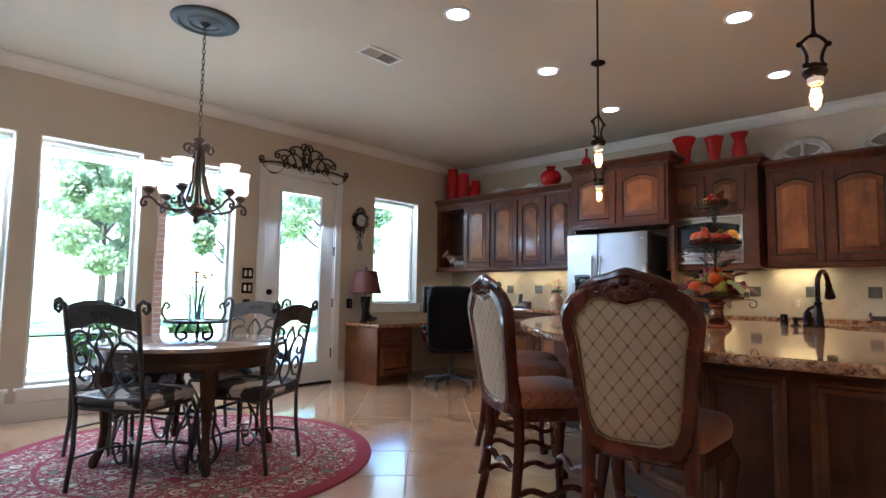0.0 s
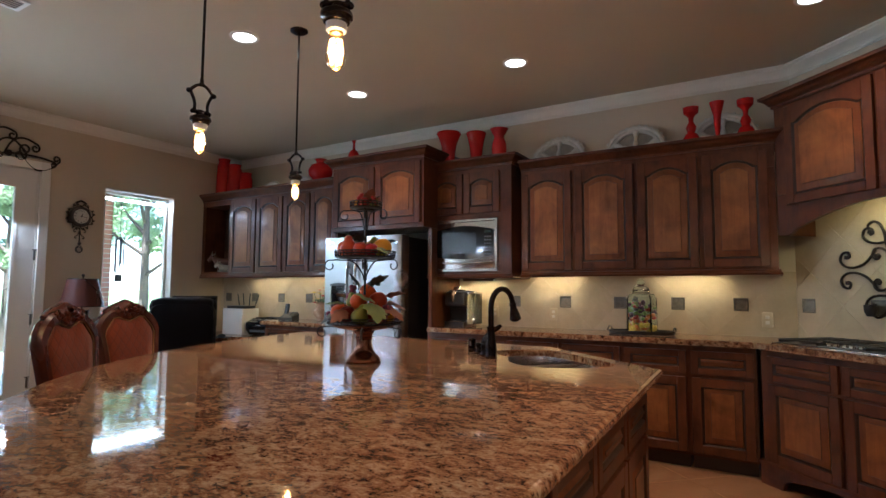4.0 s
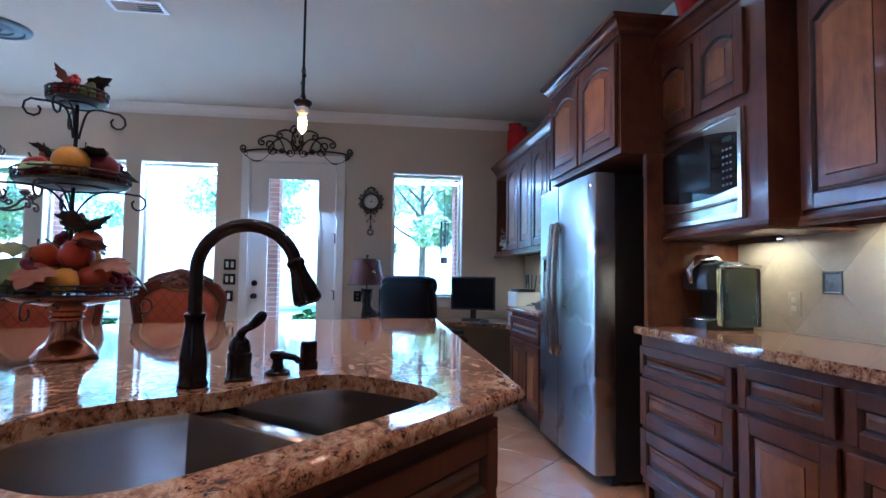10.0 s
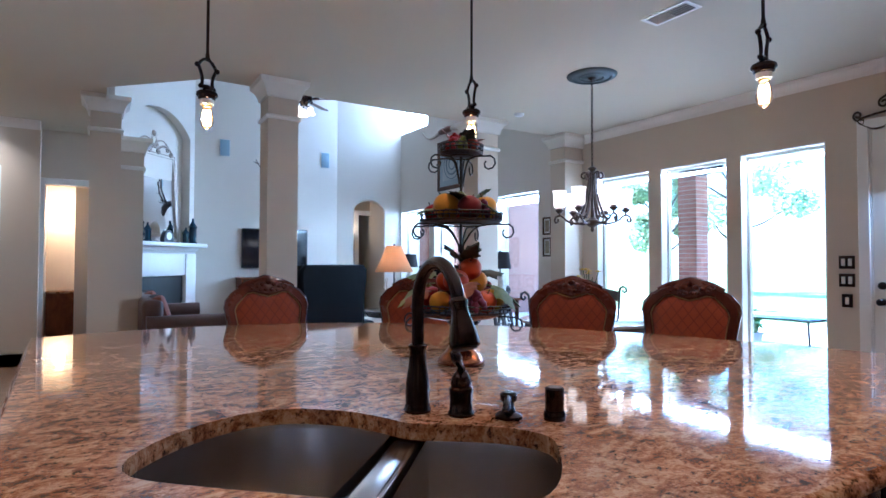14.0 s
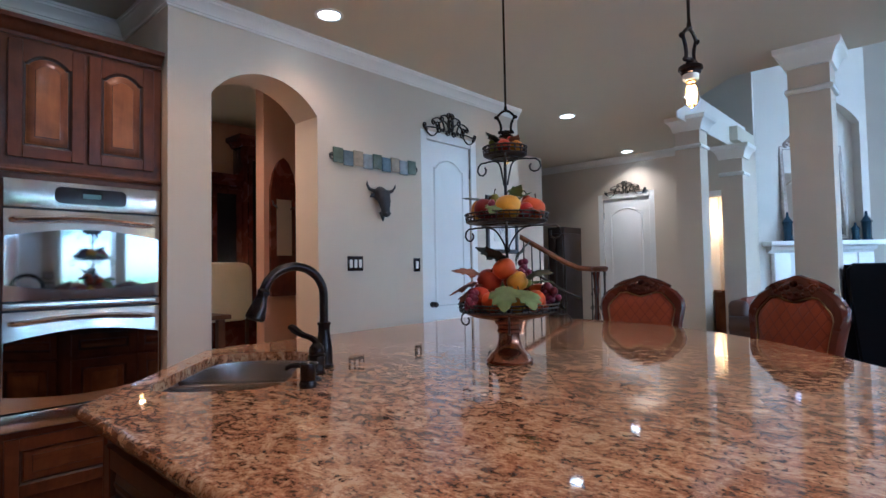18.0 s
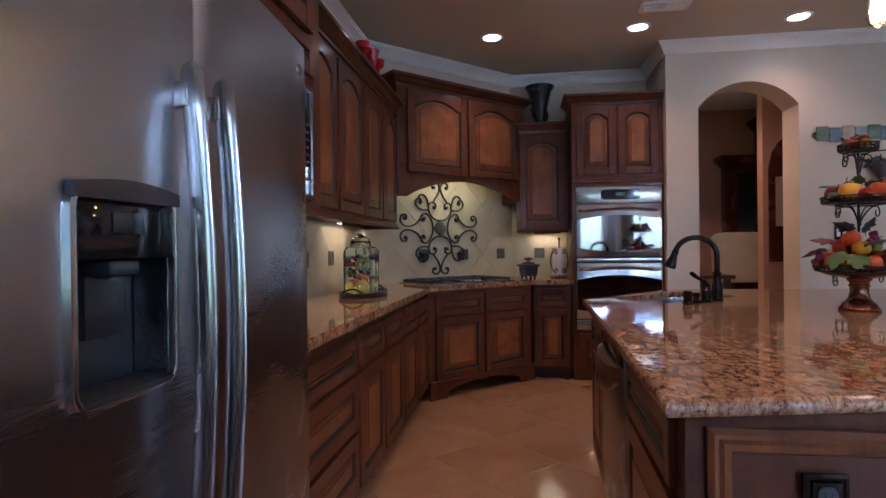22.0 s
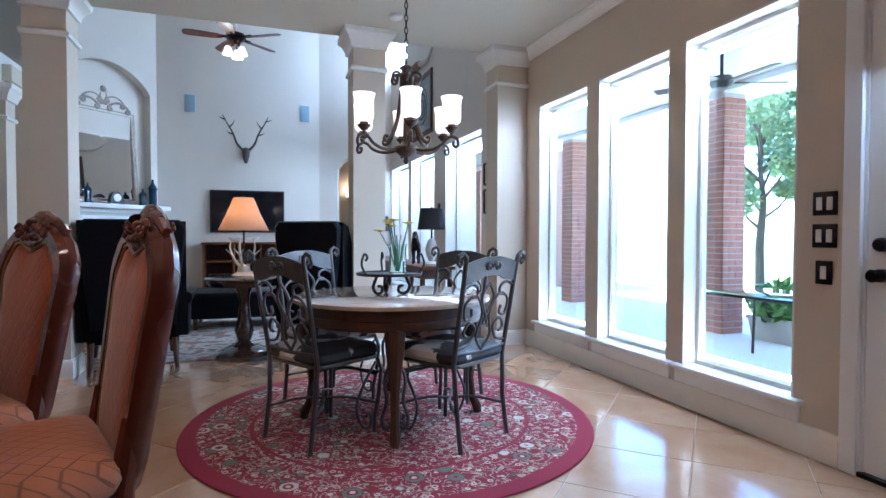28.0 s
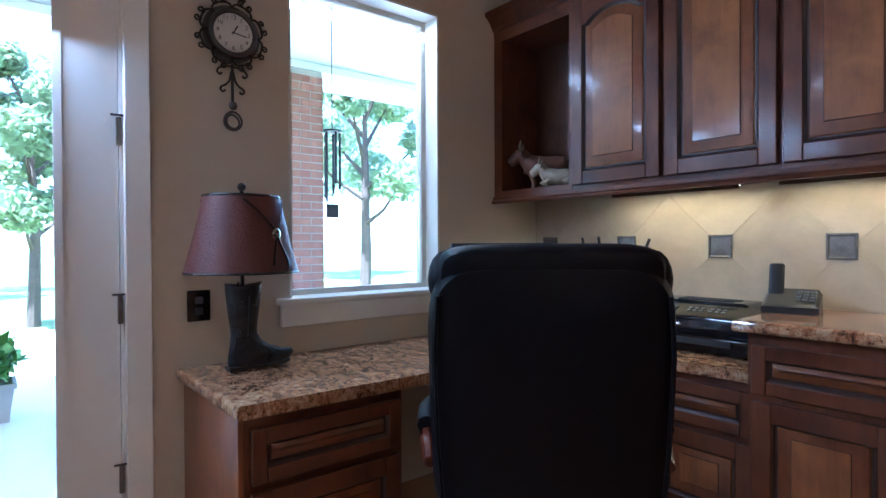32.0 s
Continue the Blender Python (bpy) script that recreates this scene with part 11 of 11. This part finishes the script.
# planters by the columns
PLANTERM = material("weathered_planter", (0.42, 0.38, 0.34), 0.8, vary=0.2)
PLANTLEAF = material("bright_plant_leaves", (0.13, 0.25, 0.04), 0.5, vary=0.4, scale=6)
for i, (x, y) in enumerate(((-6.98, 4.10), (-7.08, 2.15), (-7.0, 5.35))):
    rnd = random.Random(40 + i)
    p = thing("planter_box", pose(x, y, -0.06), "pale rectangular planter full of bright green leaves", "planter", "porch planters")
    b = loops([[(sx * a, sy * c, z) for sx, sy in ((-1, -1), (1, -1), (1, 1), (-1, 1))] for a, c, z in ((0.12, 0.25, 0.0), (0.15, 0.28, 0.24), (0.165, 0.295, 0.24), (0.165, 0.295, 0.275), (0.14, 0.27, 0.275), (0.14, 0.27, 0.23))])
    part("box", b, PLANTERM, p)
    b = bmesh.new()
    leaf_cloud(b, rnd, 0, 0, 0.44, 0.32, 0.24, 520, 0.080)
    part("plant", b, PLANTLEAF, p, smooth=0)
# glass-topped patio table
pt_ = thing("patio_table", pose(-5.9, 3.2, -0.06), "low patio table with a glass top and dark metal legs", "table")
part("tabletop", box(-0.4, -0.7, 0.66, 0.4, 0.7, 0.672, 0.004), glass("green_table_glass", (0.75, 0.9, 0.85)), pt_)
for sx in (-1, 1):
    for sy in (-1, 1):
        part("leg", tube([(sx * 0.36, sy * 0.64, 0.66), (sx * 0.38, sy * 0.68, 0.0)], 0.014, 8), IRON, pt_)
part("frame", tube([(-0.38, -0.68, 0.655), (0.38, -0.68, 0.655), (0.38, 0.68, 0.655), (-0.38, 0.68, 0.655)], 0.012, 6, None, True), IRON, pt_)
# wind chime and porch fan
wc = thing("wind_chime", pose(-5.25, 7.28, 0), "dark hanging wind chime with four tubes", "wind chime")
b = tube([(0, 0, 2.92), (0, 0, 1.93)], 0.003, 5)
tube([(0, 0, 1.93), (0, 0, 1.42)], 0.002, 5, b)
part("cord", b, BLACK, wc)
part("ring", lathe([(0, 1.935), (0.06, 1.935), (0.062, 1.925), (0, 1.925)], 20), BLACK, wc)
for k in range(5):
    a = 2 * math.pi * k / 5
    part("tube", tube([(0.05 * math.cos(a), 0.05 * math.sin(a), 1.92), (0.05 * math.cos(a), 0.05 * math.sin(a), 1.58 - 0.03 * k)], 0.009, 8), BLACK, wc)
part("sail", box(-0.004, -0.045, 1.36, 0.004, 0.045, 1.45, 0.003, None, 1), BLACK, wc, m=pose(0, 0, 0))
pf = thing("porch_fan", pose(-5.75, 2.6, 0), "dark porch ceiling fan with five blades", "ceiling fan")
part("motor", lathe([(0, 2.91), (0.05, 2.905), (0.03, 2.88), (0.015, 2.87), (0.015, 2.66), (0.09, 2.64), (0.11, 2.58), (0.08, 2.53), (0, 2.52)], 20), BLACK, pf)
for k in range(5):
    part("blade", box(0.12, -0.06, -0.004, 0.62, 0.06, 0.004, 0.003, None, 1), OAK_DARK, pf, m=pose(0, 0, 2.585, 0, 0, 72 * k + 15) @ pose(0, 0, 0, 10))

# ---- floor tiles, laid on the diagonal ----
def clip_poly(poly, x0, x1, z0, z1):
    for axis, lim, keep_less in ((0, x0, False), (0, x1, True), (1, z0, False), (1, z1, True)):
        out = []
        for k in range(len(poly)):
            p, q = poly[k - 1], poly[k]
            pin = (p[axis] <= lim) if keep_less else (p[axis] >= lim)
            qin = (q[axis] <= lim) if keep_less else (q[axis] >= lim)
            if pin != qin:
                t = (lim - p[axis]) / (q[axis] - p[axis])
                out.append((p[0] + t * (q[0] - p[0]), p[1] + t * (q[1] - p[1])))
            if qin:
                out.append(q)
        poly = out
        if len(poly) < 3:
            return []
    return poly


TS = 0.515
fl = thing("floor", None, "pale cream stone tile floor laid on the diagonal", "floor", "", "structure")
proto = None
b_rest = bmesh.new()
NEAR = []
for i in range(-30, 30):
    for j in range(-30, 30):
        u, v = 2.25 + TS * i, 4.74 + TS * j
        cx_, cy_ = ((u + TS / 2) - (v + TS / 2)) / math.sqrt(2), ((u + TS / 2) + (v + TS / 2)) / math.sqrt(2)
        if not (-4.6 < cx_ < 7.4 and -6.6 < cy_ < 8.6):
            continue
        if cx_ + cy_ > 10.7 or (cx_ > 5.6 and cy_ > 2.2) or (cx_ > 3.62 and cy_ > 7.2):
            continue
        near = cy_ > 0.9 and cx_ < 3.0
        NEAR.append((near, cx_, cy_))
h_ = TS / 2 - 0.0022
for near, cx_, cy_ in sorted(NEAR, key=lambda q: (not q[0], q[1], q[2])):
    m = pose(cx_, cy_, 0, 0, 0, 45)
    cut = clip_poly([tuple((m @ Vector((sx * h_, sy * h_, 0)))[:2]) for sx, sy in ((-1, -1), (1, -1), (1, 1), (-1, 1))], -4.34, 7.3, -6.35, 8.42)
    if len(cut) < 3:
        continue
    if near and (cx_ < -4.0 or cy_ > 8.05):
        part("tile", prism(cut, -0.010, 0.0), FLOOR_TILE, fl, smooth=0)
    elif near:
        if proto is None:
            proto = part("tile", box(-h_, -h_, -0.010, h_, h_, 0.0, 0.0015, None, 1), FLOOR_TILE, fl, m=m)
        else:
            share("tile", proto, fl, m)
    else:
        b_rest.faces.new([b_rest.verts.new((x, y, 0)) for x, y in cut])
tagged(part("tile_field", b_rest, FLOOR_TILE, fl, smooth=0), kind="stuff")

# ---- backsplash of travertine laid on the diagonal with small metal accents ----
def backsplash(name, m, x0, x1, z0, z1, ox, oz, accents, label):
    """Tiles on a wall: x along it, front towards -y. ox, oz is where four tiles meet; accents sit on such corners."""
    bs = thing(name, m, label, "backsplash", "", "structure")
    part("grout_bed", box(x0, 0.0, z0, x1, 0.006, z1), GROUT_SPLASH, bs)
    hd = 0.2465
    for i in range(-12, 13):
        for j in range(-6, 7):
            cx_, cz_ = ox + hd * (i), oz + hd * (j)
            if (i + j) % 2 == 0:
                continue
            s = hd - 0.0011
            poly = clip_poly([(cx_ - s, cz_), (cx_, cz_ - s), (cx_ + s, cz_), (cx_, cz_ + s)], x0, x1, z0, z1)
            if len(poly) >= 3:
                part("tile", upright(poly, -0.003, 0.001, "x"), SPLASH, bs, smooth=0)
    for ax in accents:
        a = part("accent_tile", loops([[(ax + sx * w_, y, oz + sz * w_) for sx, sz in ((-1, -1), (1, -1), (1, 1), (-1, 1))] for w_, y in ((0.052, -0.002), (0.052, -0.009), (0.045, -0.011), (0.040, -0.006), (0.032, -0.006), (0.008, -0.013))]), PEWTER, bs, "small pewter accent tile")
    return bs


backsplash("backsplash", pose(0, NY - 0.007, 0), -0.735, 2.19, 0.923, 1.42, 0.39, 1.165, (-0.11, 0.39, 0.883, 1.356, 1.818), "diagonal travertine backsplash with pewter accent tiles")
backsplash("backsplash", pose(0, DN - 0.007, 0), -4.195, -1.875, 0.722, 1.44, -3.10, 1.167, (-4.08, -3.575, -3.10, -2.64), "diagonal travertine backsplash behind the desk")
DG = Matrix.Translation((2.20, 8.32, 0)) @ pose(0, 0, 0, 0, 0, -45) @ pose(0, -0.007, 0)
backsplash("backsplash", DG, 0.0, 1.768, 0.923, 1.94, 0.86, 1.165, (0.10, 0.62, 1.11, 1.60), "diagonal travertine backsplash behind the cooktop")
backsplash("backsplash", pose(3.443, 7.06, 0, 0, 0, -90), 0.0, 0.57, 0.923, 1.40, 0.28, 1.165, (0.28,), "diagonal travertine backsplash beside the oven")
